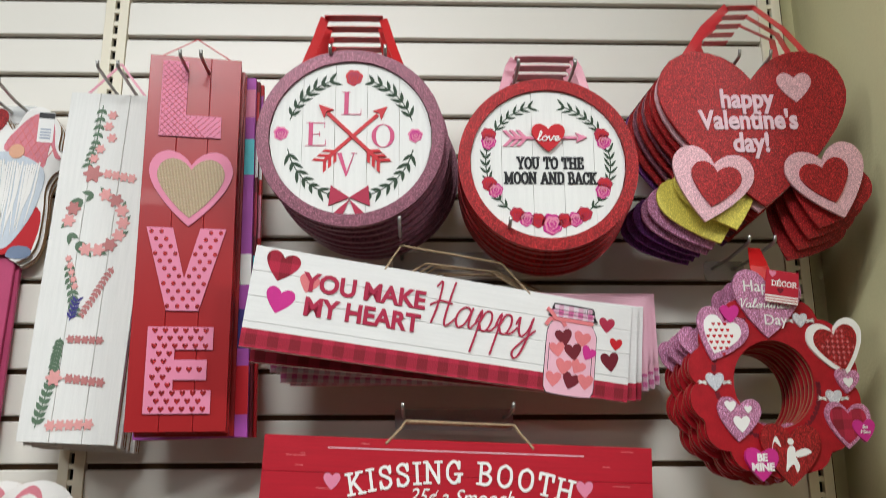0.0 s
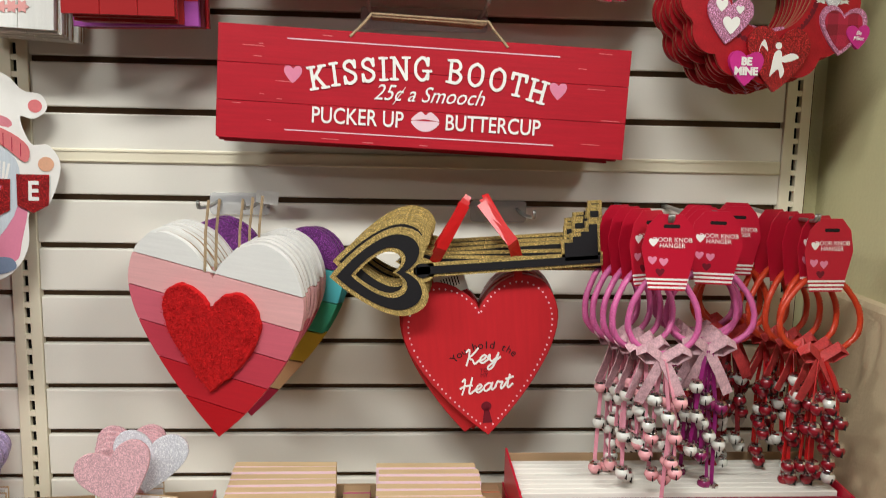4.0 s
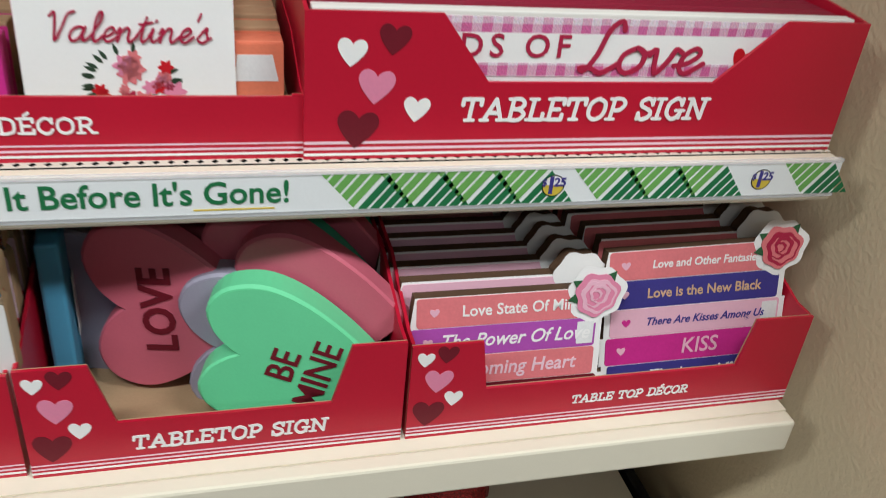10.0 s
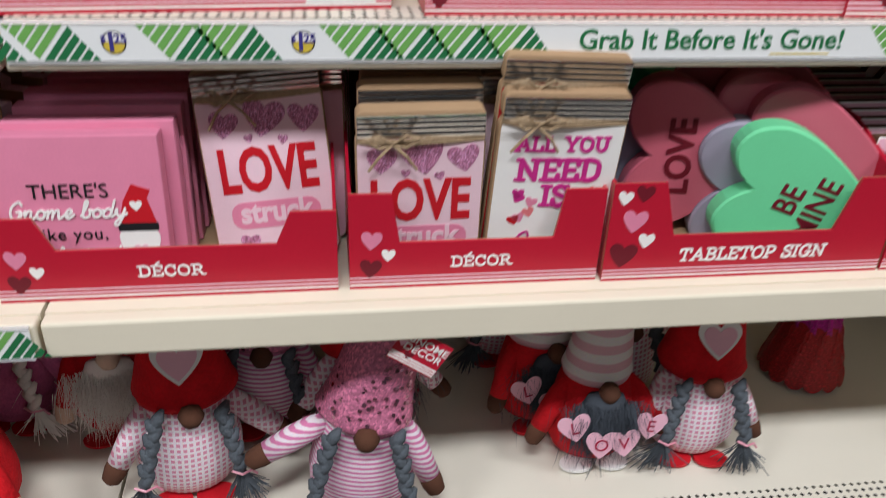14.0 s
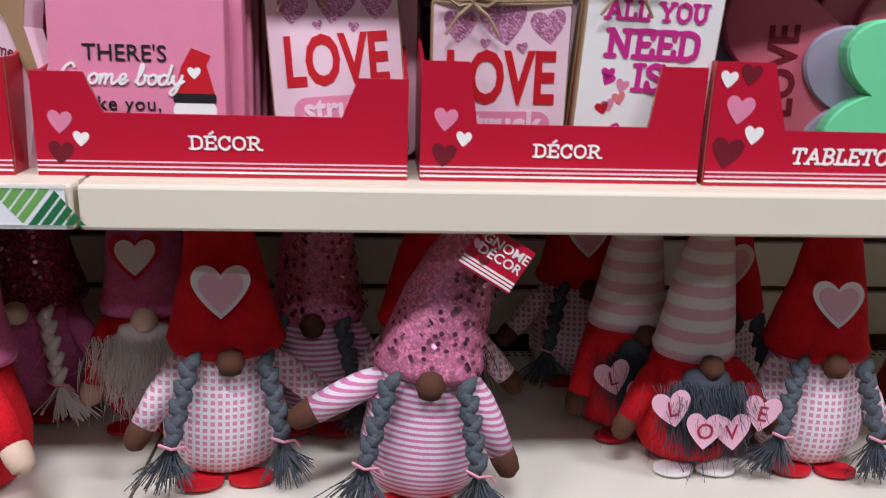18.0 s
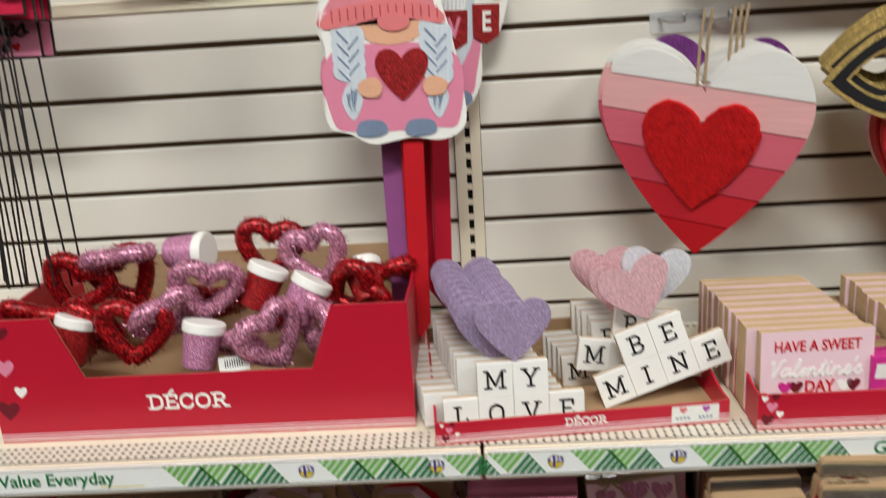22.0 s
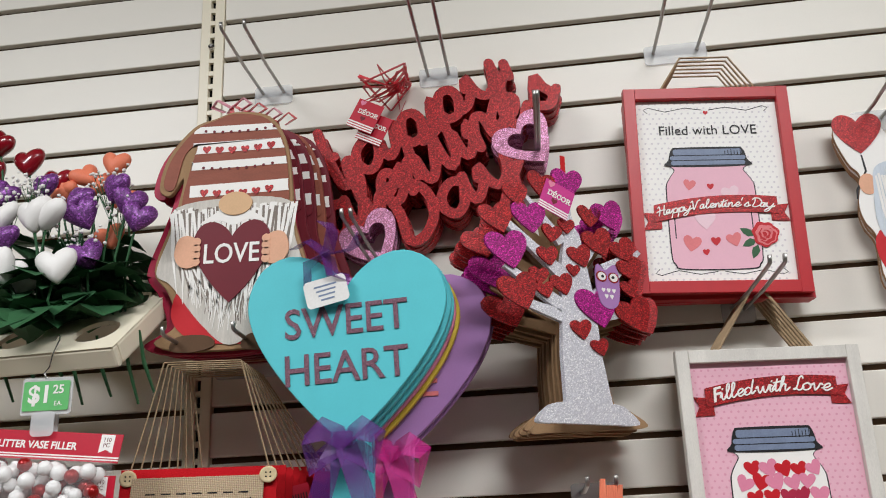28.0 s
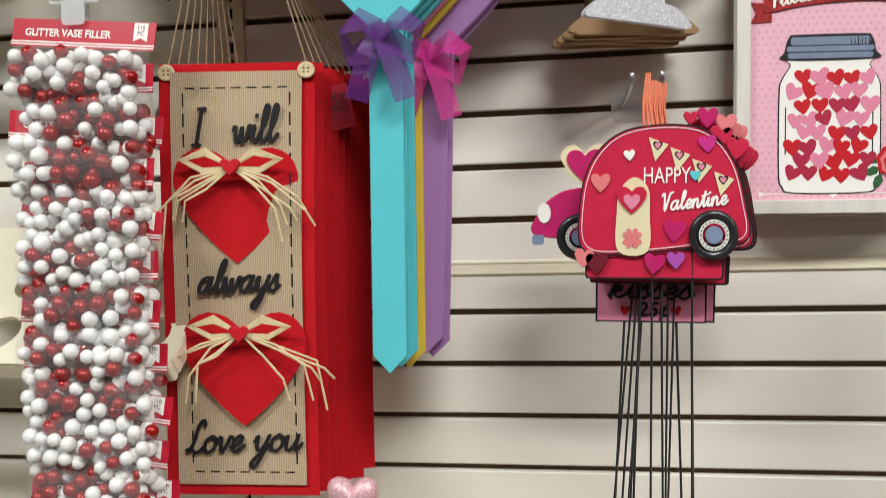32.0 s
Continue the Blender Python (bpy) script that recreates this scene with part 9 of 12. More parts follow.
# framed jar prints
def framed_print(m, w, h, framem, ground_m, label, group, kind=0):
    th = thing("framed_sign", m, label, "framed print", group, goods=False)
    b = 0.0175
    d = 0.014
    part("backing", box(-w / 2 + 0.004, w / 2 - 0.004, 0.006, 0.011, -h / 2 + 0.004, h / 2 - 0.004), M["mdf"], th)
    for sx in (-1, 1):
        part("frame_side", slab(rect(b, h, 0, sx * (w / 2 - b / 2), 0), d, y=d - 0.004, bevel=0.0008), framem, th)
    for sz in (-1, 1):
        part("frame_rail", slab(rect(w - 2 * b - 0.0004, b, 0, 0, sz * (h / 2 - b / 2)), d, y=d - 0.0042, bevel=0.0008), framem, th)
    if not kind:
        return th
    p = part("print", slab(rect(w - 2 * b, h - 2 * b), 0.0006, y=0.0055), ground_m, th, "printed sheet")
    y = 0.0048
    dots = bmesh.new()
    gx = 0.0095
    nx, nz = int((w - 2 * b) / gx), int((h - 2 * b) / (gx * 0.85))
    for i in range(nx):
        for j in range(nz):
            slab(disc(0.0017, -(w - 2 * b) / 2 + (i + 0.5 + (j % 2) * 0.5 - 0.25) * gx, -(h - 2 * b) / 2 + (j + 0.5) * gx * 0.85, 6), 0.0002, dots, y + 0.0001)
    part("polka_dot_print", dots, M["dots1" if kind == 1 else "dots2"], p, "faint polka dots")
    jm = [M["berry"], M["pink"], M["rose"], M["red"]]
    if kind == 1:
        jar_print(p, -0.004, -0.030, 0.129, 0.187, y - 0.0002, M["lid"], M["rose"], [(hx * 1.0, hz, s, mm, t) for hx, hz, s, mm, t in ((-0.03, 0.035, 0.018, M["coral"], -10), (0.0, 0.032, 0.010, M["red"], 0), (0.028, 0.02, 0.026, M["blush"], 12), (-0.034, -0.055, 0.026, M["coral"], -12), (0.0, -0.052, 0.014, M["red"], 0), (0.026, -0.05, 0.022, M["coral"], 15), (-0.012, -0.02, 0.03, M["blush"], 0), (-0.015, -0.068, 0.010, M["red"], 5))])
        lettering("Filled with LOVE", 0.0215, M["ink"], p, pose(0.0, y - 0.0006, 0.092), thick=0.0002, width=0.98)
        bz, words, sz = -0.036, "Happy Valentine's Day", 0.0188
        curl = bmesh.new()
        for s in (-1, 1):
            for zz, k in ((0.122, 1), (-0.122, -1)):
                tube([(s * 0.086, y, zz), (s * 0.092, y, zz + 0.006 * k), (s * 0.084, y, zz + 0.009 * k), (s * 0.06, y, zz + 0.002 * k), (s * 0.03, y, zz + 0.008 * k), (s * 0.005, y, zz + 0.004 * k)], 0.0006, curl, 4)
        part("scrollwork", curl, M["ink"], p, "thin black scrollwork")
        flat("heart", heart(0.007, 0.0065, 0, 0.121), M["red"], p, y, 0.0004)
        flat("heart", heart(0.007, 0.0065, 0, -0.121), M["red"], p, y, 0.0004)
        rx, rz = 0.066, -0.072
    else:
        jar_print(p, -0.006, -0.040, 0.126, 0.200, y - 0.0002, M["lid"], M["white"], heap_of_hearts(0.122, 0.190, 0.023, [M["berry"], M["pink"], M["pink"], M["red"]], 8, 0.88, high=0.27))
        bz, words, sz = 0.104, "Filled with Love", 0.0265
        flat("heart", heart(0.013, 0.012, 0, -0.140), M["white"], p, y, 0.0004)
        for s in (-1, 1):
            flat("arrow_line", rect(0.075, 0.0012, 0, s * 0.05, -0.140), M["white"], p, y, 0.0003)
            flat("arrow_point", [(s * 0.092, -0.136), (s * 0.092, -0.144), (s * 0.084, -0.140)], M["white"], p, y, 0.0003)
        rx, rz = 0.070, -0.100
    arc = lambda x: 0.010 * (1 - (x / 0.1) ** 2) + 0.006 * x / 0.1
    W = 0.088
    top = [(-W + 2 * W * k / 12, bz + 0.013 + arc(-W + 2 * W * k / 12)) for k in range(13)]
    bot = [(x, z - 0.026) for x, z in top]
    bn = part("banner", slab(bot + top[::-1], 0.002, y=y - 0.0008), G["red"], th, "raised red glitter ribbon banner")
    for s in (-1, 1):
        e = bz + arc(s * W) - 0.008
        part("banner_tail", slab([(s * 0.078, e - 0.015), (s * 0.104, e - 0.016), (s * 0.097, e - 0.003), (s * 0.104, e + 0.010), (s * 0.078, e + 0.008)], 0.0015, y=y - 0.0002), G["red"], bn)
    pos, tot = 0.0, sum(0.35 if c in " li't" else 0.62 for c in words)
    for c in words:
        wd = 0.35 if c in " li't" else 0.62
        f = (pos + wd / 2) / tot - 0.5
        pos += wd
        if c != " ":
            x = f * 2 * W * 0.92
            lettering(c, sz, M["white"], bn, pose(x, y - 0.0034, bz + arc(x), 0, x * 130 - 3.4, 0), "letter", thick=0.0004, shear=0.3, bold=0.0004)
    rose(p, rx, rz, 0.0185, y - 0.0016, M["red"], M["coral"])
    lf = bmesh.new()
    for a, x, z in ((3.6, rx - 0.014, rz - 0.008), (2.6, rx - 0.016, rz - 0.002), (4.3, rx - 0.012, rz - 0.016)):
        slab(leaf_shape(0.022, 0.011, x, z, a), 0.0005, lf, y - 0.001)
    part("leaf_print", lf, M["leaf"], p)
    return th


M["dots1"] = paint("grey_pink_dot", (0.70, 0.66, 0.68), 0.5)
M["dots2"] = paint("deep_pink_dot", (0.74, 0.33, 0.43), 0.5)
M["frame_red"] = paint("red_frame_wood", (0.48, 0.012, 0.018), 0.4, vary=0.12, scale=18, stretch=(3, 3, 0.6))
M["frame_white"] = paint("distressed_white_frame", (0.72, 0.69, 0.63), 0.6, vary=0.18, scale=16, bump=0.15, stretch=(4, 4, 0.7))
fp1 = framed_print(pose(-1.030, 1.294, 2.027, 0, 2.8, 4), 0.243, 0.318, M["frame_red"], M["white"], "red framed print of a heart jar reading Filled with LOVE", "red framed prints", 1)
for i in range(3):
    framed_print(pose(-1.027 + 0.002 * i, 1.309 + 0.015 * i, 2.022 + R.uniform(-0.004, 0.004), 0, 2 + R.uniform(-1, 1), 2), 0.243, 0.318, M["frame_red"], None, "red framed print stacked behind", "red framed prints")
fp2 = framed_print(pose(-0.998, 1.300, 1.6235, 0, 1.0, 4), 0.246, 0.331, M["frame_white"], M["rose"], "distressed white framed print of a heart jar on pink", "white framed prints", 2)
for i in range(3):
    framed_print(pose(-0.995 + 0.003 * i, 1.315 + 0.0145 * i, 1.622 + R.uniform(-0.003, 0.003), 0, 1 + R.uniform(-0.8, 0.8), 2), 0.246, 0.331, M["frame_white"], None, "white framed print stacked behind", "white framed prints")
pegs(-1.02, kslot(11) - 0.004, 0.19, 0.07)
pegs(-0.986, kslot(6) - 0.060, 0.23, 0.018)
for i in range(6):
    part("twine_hanger", tube([(-0.07, 0, 0.0), (-0.036, -0.002, 0.055), (0.036, -0.002, 0.055), (0.075, 0, -0.002)], 0.0017), M["twine"], fp1, "jute twine", pose(0.005, 0.004 + 0.0115 * i, 0.158))
    part("twine_hanger", tube([(-0.065, 0, 0.0), (-0.010, -0.004, 0.082), (0.010, -0.004, 0.082), (0.066, 0, -0.002)], 0.0024), M["twine"], fp2, "jute twine", pose(0.001, 0.005 + 0.011 * i, 0.164))


# glitter tree with hearts and owl
def branch(a, b, w0, w1):
    a, b = Vector(a), Vector(b)
    d = (b - a).normalized()
    q = Vector((-d.y, d.x))
    return [tuple(a - q * w0 / 2), tuple(a + q * w0 / 2), tuple(b + q * w1 / 2), tuple(b - q * w1 / 2)]


TREE_HEARTS = ((-0.072, 0.10, 0.034, 20, "red"), (-0.05, 0.135, 0.026, 10, "red"), (-0.02, 0.155, 0.03, -5, "red"), (0.012, 0.165, 0.034, 5, "magenta"), (-0.036, 0.108, 0.036, 10, "magenta"), (-0.062, 0.062, 0.042, 14, "magenta"), (-0.052, 0.012, 0.04, 20, "red"), (-0.018, 0.062, 0.022, 10, "red"), (-0.012, 0.092, 0.021, -5, "red"), (0.006, 0.105, 0.018, 0, "red"), (0.02, 0.068, 0.026, 20, "red"), (0.01, 0.048, 0.014, 0, "red"), (-0.004, 0.028, 0.024, 18, "red"), (-0.024, 0.018, 0.018, 15, "red"), (-0.03, 0.035, 0.02, 0, "red"), (0.044, 0.09, 0.034, 22, "red"), (0.06, 0.13, 0.036, 22, "magenta"), (0.035, 0.124, 0.026, 0, "red"), (0.075, 0.085, 0.03, 30, "red"), (0.082, 0.06, 0.03, 25, "red"), (0.078, 0.034, 0.022, 20, "red"), (0.082, 0.0, 0.042, 25, "red"), (0.036, 0.004, 0.046, 12, "magenta"), (0.014, -0.026, 0.022, 10, "red"), (0.034, -0.046, 0.019, 15, "red"), (0.056, 0.036, 0.016, 0, "red"))


def tree_sign(m, front, hearts=True):
    th = thing("tree_sign", m, "white glitter tree cut-out hung with red and magenta hearts", "wall sign", "glitter trees", goods=False)
    bm = bmesh.new()
    slab([(-0.012, -0.132), (0.048, -0.132), (0.038, -0.06), (0.034, 0.02), (0.022, 0.10), (0.008, 0.12), (-0.004, 0.06), (-0.008, 0.0), (-0.012, -0.06)], 0.007, bm, 0.007)
    slab(blob([(-0.047, -0.140), (-0.036, -0.124), (-0.016, -0.116), (0.048, -0.116), (0.066, -0.124), (0.078, -0.140), (0.04, -0.141), (-0.02, -0.141)], 4), 0.009, bm, 0.0084)
    for a, b, w0, w1 in (((0.0, 0.04), (-0.079, 0.110), 0.017, 0.007), ((0.0, 0.085), (-0.043, 0.140), 0.014, 0.005), ((-0.004, 0.0), (-0.073, 0.045), 0.018, 0.007), ((-0.004, -0.012), (-0.067, 0.006), 0.016, 0.008), ((0.02, 0.06), (0.067, 0.125), 0.015, 0.006), ((0.028, 0.01), (0.104, 0.090), 0.014, 0.006), ((0.012, 0.09), (0.006, 0.16), 0.014, 0.007), ((0.028, -0.01), (0.104, 0.010), 0.014, 0.008), ((0.05, 0.06), (0.091, 0.085), 0.009, 0.005)):
        slab(branch(a, b, w0, w1), 0.0066, bm, 0.007)
    part("trunk", bm, G["white"] if front else M["mdf"], th, "white glitter trunk and branches" if front else "raw brown board trunk")
    for x, z, s, t, c in TREE_HEARTS:
        if front or (hearts and abs(x) > 0.045):
            part("heart", slab(heart(s * 1.2, s * 1.12, x * 1.1 - 0.002, z * 1.02, t, 28 if front else 18), 0.003, y=0.0), G[c], th)
    if front:
        ow = flat("owl", blob([(0.04, 0.062), (0.05, 0.055), (0.064, 0.064), (0.068, 0.04), (0.064, 0.012), (0.052, 0.004), (0.04, 0.012), (0.037, 0.04)], 5), M["lilac"], th, -0.001, 0.003, "lilac painted owl")
        for s in (-1, 1):
            e = flat("eye", disc(0.0072, 0.052 + s * 0.008, 0.046, 18), G["red"], ow, -0.004, 0.0006)
            flat("eye_white", disc(0.0054, 0.052 + s * 0.008, 0.046, 16), M["white"], ow, -0.0046, 0.0005)
            flat("pupil", disc(0.0020, 0.052 + s * 0.007, 0.046, 10), M["ink"], ow, -0.0051, 0.0004)
        for x, z in ((0.045, 0.028), (0.052, 0.028), (0.059, 0.028), (0.0485, 0.02), (0.0555, 0.02)):
            flat("feather", heart(0.005, 0.006, x, z, 0, 10), M["white"], ow, -0.004, 0.0004)
    return th


TREE_SIZE = Matrix.Diagonal((1.30, 1, 1.05, 1))
tr = tree_sign(pose(-1.259, 1.195, 1.841, 0, 1.0, 37) @ TREE_SIZE, True)
for i in range(9):
    tree_sign(pose(-1.266 - 0.003 * i, 1.240 + 0.0115 * i, 1.838 + R.uniform(-0.004, 0.004), 0, R.uniform(-2.5, 2.5), 20 - i) @ TREE_SIZE, False, i < 8)
tt = thing("hang_tag", pose(-1.243, 1.185, 1.995, 0, 24, 30), "magenta paper hang tag reading DÉCOR", "tag", "hang tags")
hang_tag(tt, 0.046, 0.044, "DÉCOR", M["hot"])
pegs(-1.258, kslot(9) - 0.028, 0.22, 0.004, back=False)
part("hanging_ribbon", strip([(0.006, 0.0, 0.16), (0.01, 0.004, 0.18), (0.012, 0.006, 0.21)], 0.006), M["ribbon"], tr)


# script sign
SCRIPT = {}


def script_sign(m, front):
    th = thing("script_sign", m, "red glitter cut-out sign reading Happy Valentine's Day in script", "wall sign", "script signs", goods=False)
    for words, x, z, ln, xh in (("Happy", -0.176, 0.022, 0.326, 0.046), ("Valentine's", -0.232, -0.038, 0.425, 0.046), ("Day", -0.104, -0.100, 0.196, 0.044)):
        if words not in SCRIPT:
            SCRIPT[words] = [mesh_of("letter", b, G["red"]) for b in cursive(words, ln, xh, 0.0142, 0.0052, 0.06, False)]
        for me in SCRIPT[words]:
            part("letter", me, None, th, at=pose(x, 0, z))
    for x, z, t in ((-0.130, -0.068, 0), (0.119, -0.066, 4)):
        part("open_heart", ring_slab(heart(0.083, 0.076, x, z, t), heart(0.046, 0.040, x, z + 0.001, t), 0.008, y=0.001), G["pink"], th, "pink glitter open heart")
    return th


SCRIPT_SIZE = Matrix.Diagonal((1.13, 1, 1.13, 1))
sc = script_sign(pose(-1.446, 1.318, 2.134, 0, -29.5, 0) @ SCRIPT_SIZE, True)
for i in range(4):
    script_sign(pose(-1.446 + R.uniform(-0.002, 0.002), 1.330 + 0.0105 * i, 2.133 + R.uniform(-0.002, 0.002), 0, -29.5 + R.uniform(-0.7, 0.7), 0) @ SCRIPT_SIZE, False)
for i in range(2):
    t2 = thing("hang_tag", pose(-1.548 + 0.012 * i, 1.352 + 0.008 * i, 2.242 - 0.02 * i, 0, 28, 0), "red paper hang tag reading DÉCOR", "tag", "hang tags")
    hang_tag(t2, 0.044, 0.05, "DÉCOR", M["cardred"])
rb = thing("ribbon_tangle", pose(-1.500, 1.33, 2.30), "tangle of sheer red hanging ribbons", "ribbon")
rr = random.Random(4)
for k in range(9):
    p = [(rr.uniform(-0.06, 0.02), rr.uniform(0, 0.1), rr.uniform(-0.02, 0.03)) for _ in range(3)]
    part("ribbon_loop", strip([(0.02, 0.02 + 0.01 * k, 0.03)] + p + [(0.02, 0.02 + 0.01 * k, 0.03)], 0.006, wide=(0.3, 1, 0.3)), M["sheer"], rb)
pegs(-1.43, kslot(11) - 0.002, 0.20, 0.035)


# wooden gnome with LOVE heart
def love_gnome(m, hatm, front=True):
    out = blob([(-0.005, 0.176), (0.045, 0.165), (0.072, 0.12), (0.083, 0.045), (0.087, 0.0), (0.108, -0.07), (0.10, -0.085), (0.09, -0.10), (0.065, -0.155), (0.05, -0.175), (-0.06, -0.178), (-0.105, -0.165), (-0.075, -0.14), (-0.09, -0.095), (-0.112, -0.062), (-0.095, 0.0), (-0.085, 0.035), (-0.08, 0.075), (-0.098, 0.05), (-0.115, 0.062), (-0.105, 0.11), (-0.07, 0.155), (-0.035, 0.168)], 5)
    th = thing("gnome_sign", m, "painted wooden gnome cut-out holding a heart reading LOVE" if front else "painted wooden gnome cut-out stacked behind", "wall sign", "wooden love gnomes")
    part("board", slab(out, 0.008, y=0.008, bevel=0.001), M["mdf"] if front else hatm, th)
    y = -0.0002
    hat = blob([(-0.005, 0.172), (0.042, 0.160), (0.068, 0.118), (0.078, 0.05), (0.07, 0.028), (0.0, 0.036), (-0.07, 0.022), (-0.078, 0.04), (-0.07, 0.085), (-0.062, 0.125), (-0.08, 0.11), (-0.092, 0.06), (-0.108, 0.066), (-0.098, 0.108), (-0.066, 0.15), (-0.035, 0.164)], 5)
    h = flat("hat", hat, hatm, th, y, 0.0015, "painted striped hat")
    for i, (z0, z1) in enumerate(((0.136, 0.150), (0.104, 0.123), (0.078, 0.092), (0.036, 0.056))):
        band = clip_band([(a, b - 0.12 * a * a / 0.08) for a, b in hat if a > -0.075 or True], z0, z1)
        band = [(a, b + 0.12 * a * a / 0.08) for a, b in clip_right(band, -0.068)]
        if len(band) > 2:
            flat("hat_stripe", inset(band, 0.001), M["white"], h, y - 0.0015, 0.0005, "white painted stripe")
            n = 6 if i in (1, 3) else 9
            for k in range(n):
                x = -0.056 + 0.115 * (k + 0.5) / n
                zz = (z0 + z1) / 2 + 0.12 * x * x / 0.08
                if inside((x, zz), hat):
                    sh_ = heart(0.0125, 0.012, x, zz, 0, 16) if i in (1, 3) else disc(0.0022, x, zz, 8)
                    flat("hat_mark", sh_, G["red"] if i in (1, 3) else M["maroon"], h, y - 0.002, 0.0006)
    if not front:
        return th
    bd = flat("beard", blob([(-0.085, 0.03), (0.0, 0.04), (0.08, 0.03), (0.088, -0.02), (0.104, -0.075), (0.085, -0.085), (0.055, -0.14), (0.004, -0.172), (-0.04, -0.14), (-0.085, -0.085), (-0.108, -0.066), (-0.092, -0.01)], 5), M["beardw"], th, y - 0.0004, 0.0016, "white painted wooden beard")
    stuff(part("beard_hair", strands(bmesh.new(), -0.095, 0.092, 0.03, -0.155, 62, y - 0.002, 0.0015, 0.02, 2), M["white"], bd))
    stuff(part("beard_groove", strands(bmesh.new(), -0.092, 0.09, 0.028, -0.15, 56, y - 0.0019, 0.0013, 0.02, 6), M["beardg"], bd))
    flat("coat", blob([(-0.07, -0.09), (-0.03, -0.125), (0.0, -0.168), (-0.055, -0.16), (-0.082, -0.13)], 4), M["red"], th, y - 0.0006, 0.0006, "red coat")
    flat("coat", blob([(0.062, -0.10), (0.03, -0.13), (0.008, -0.168), (0.05, -0.165), (0.07, -0.13)], 4), M["red"], th, y - 0.0006, 0.0006, "red coat")
    for s in (-1, 1):
        flat("shoe", blob([(s * 0.05 - 0.03, -0.176), (s * 0.05 - 0.02, -0.158), (s * 0.05 + 0.022, -0.158), (s * 0.05 + 0.032, -0.172), (s * 0.05, -0.18)], 4), M["darkmdf"], th, y - 0.0004, 0.002, "dark brown shoe")
    mst = flat("moustache", blob([(-0.048, 0.002), (-0.02, 0.02), (0, 0.012), (0.02, 0.02), (0.048, 0.002), (0.02, 0.006), (0, -0.002), (-0.02, 0.006)], 4), M["white"], th, y - 0.0022, 0.001)
    flat("nose", disc(0.0245, 0.002, 0.03, 24, 0.0175), M["tan"], th, y - 0.0022, 0.003, "tan wooden nose")
    hh = flat("heart", heart(0.112, 0.118, 0.0, -0.055), M["maroon"], th, y - 0.0024, 0.003, "dark red wooden heart")
    lettering("LOVE", 0.040, M["white"], hh, pose(0.0, y - 0.006, -0.045), thick=0.0003, width=0.85, bold=0.0004)
    for s in (-1, 1):
        hd = bmesh.new()
        slab(blob([(s * 0.045, -0.04), (s * 0.055, -0.018), (s * 0.075, -0.018), (s * 0.082, -0.042), (s * 0.072, -0.06), (s * 0.052, -0.06)], 4), 0.003, hd, y - 0.0036)
        for q in range(4):
            slab(disc(0.0062, s * (0.050), -0.025 - 0.0098 * q, 12), 0.001, hd, y - 0.0062)
        part("mitten", hd, M["skin"], th, "painted wooden fist")
    return th


def clip_right(poly, x0):
    out = []
    for i in range(len(poly)):
        a, b = poly[i - 1], poly[i]
        ia, ib = a[0] >= x0, b[0] >= x0
        if ia != ib:
            t = (x0 - a[0]) / (b[0] - a[0])
            out.append((x0, a[1] + (b[1] - a[1]) * t))
        if ib:
            out.append(b)
    return out


love_gnome(pose(-1.730, 1.245, 2.030, 0, 1.5, 0), M["hatbrown"])
for i, c in enumerate(("berry", "berry", "maroon", "maroon", "hatbrown", "maroon")):
    love_gnome(pose(-1.746 + 0.012 * i, 1.256 + 0.0135 * i, 2.026, 0, 1 + R.uniform(-2, 2), 0), M[c], False)
pegs(-1.728, kslot(11) - 0.004, 0.15, 0.036)
for k in range(4):
    b = thing("ribbon_bow", pose(-1.745 + 0.018 * k, 1.27 + 0.02 * k, 2.235), "sheer ribbon bow on a hook", "ribbon", "sheer bows")
    for s in (-1, 1):
        part("loop", strip([(0, 0, 0), (s * 0.02, -0.006, 0.012), (s * 0.03, 0.0, 0.004), (s * 0.012, 0.004, -0.004)], 0.012, wide=(0.2, 1, 0.6)), M["sheer"] if k % 2 else M["pinkribbon"], b)
    part("tail", strip([(0, 0, 0), (0.004, 0, -0.02), (0.01, 0, -0.045)], 0.006), M["sheer"], b)


# sweetheart stakes
def heart_stake(m, col, words, label, w=0.26, h=0.245, bowm=None, textm=None, sl=0.45):
    th = thing("heart_stake", m, label, "wall sign", "heart yard stakes")
    part("heart", slab(heart(w, h, n=60), 0.009, y=0.009, bevel=0.001), col, th)
    part("stake", slab([(-0.021, -0.08), (0.021, -0.08), (0.021, -sl), (0.0, -sl - 0.022), (-0.021, -sl)], 0.008, y=0.0178, bevel=0.001), col, th, "matching wooden stake")
    for i, wd in enumerate(words):
        lettering(wd, 0.056, textm or G["text"], th, pose(0.0, -0.001, 0.032 - 0.060 * i, 0, -3, 0), thick=0.0008, bold=0.0004, width=0.93)
    if bowm:
        bm = bmesh.new()
        z = -h / 2 + 0.006
        for s in (-1, 1):
            strip([(0, -0.006, z), (s * 0.022, -0.026, z + 0.012), (s * 0.046, -0.022, z + 0.0), (s * 0.038, -0.01, z - 0.028), (s * 0.01, -0.01, z - 0.01)], 0.034, bm, wide=(0.1, 0.6, 1))
            strip([(0, -0.008, z), (s * 0.014, -0.022, z - 0.03), (s * 0.03, -0.016, z - 0.08)], 0.028, bm, wide=(1, 0.5, 0.2))
        strip([(-0.012, -0.012, z), (0, -0.016, z), (0.012, -0.012, z)], 0.018, bm, wide=(0, 0, 1))
        part("bow", bm, bowm, th, "sheer organza bow")
    return th


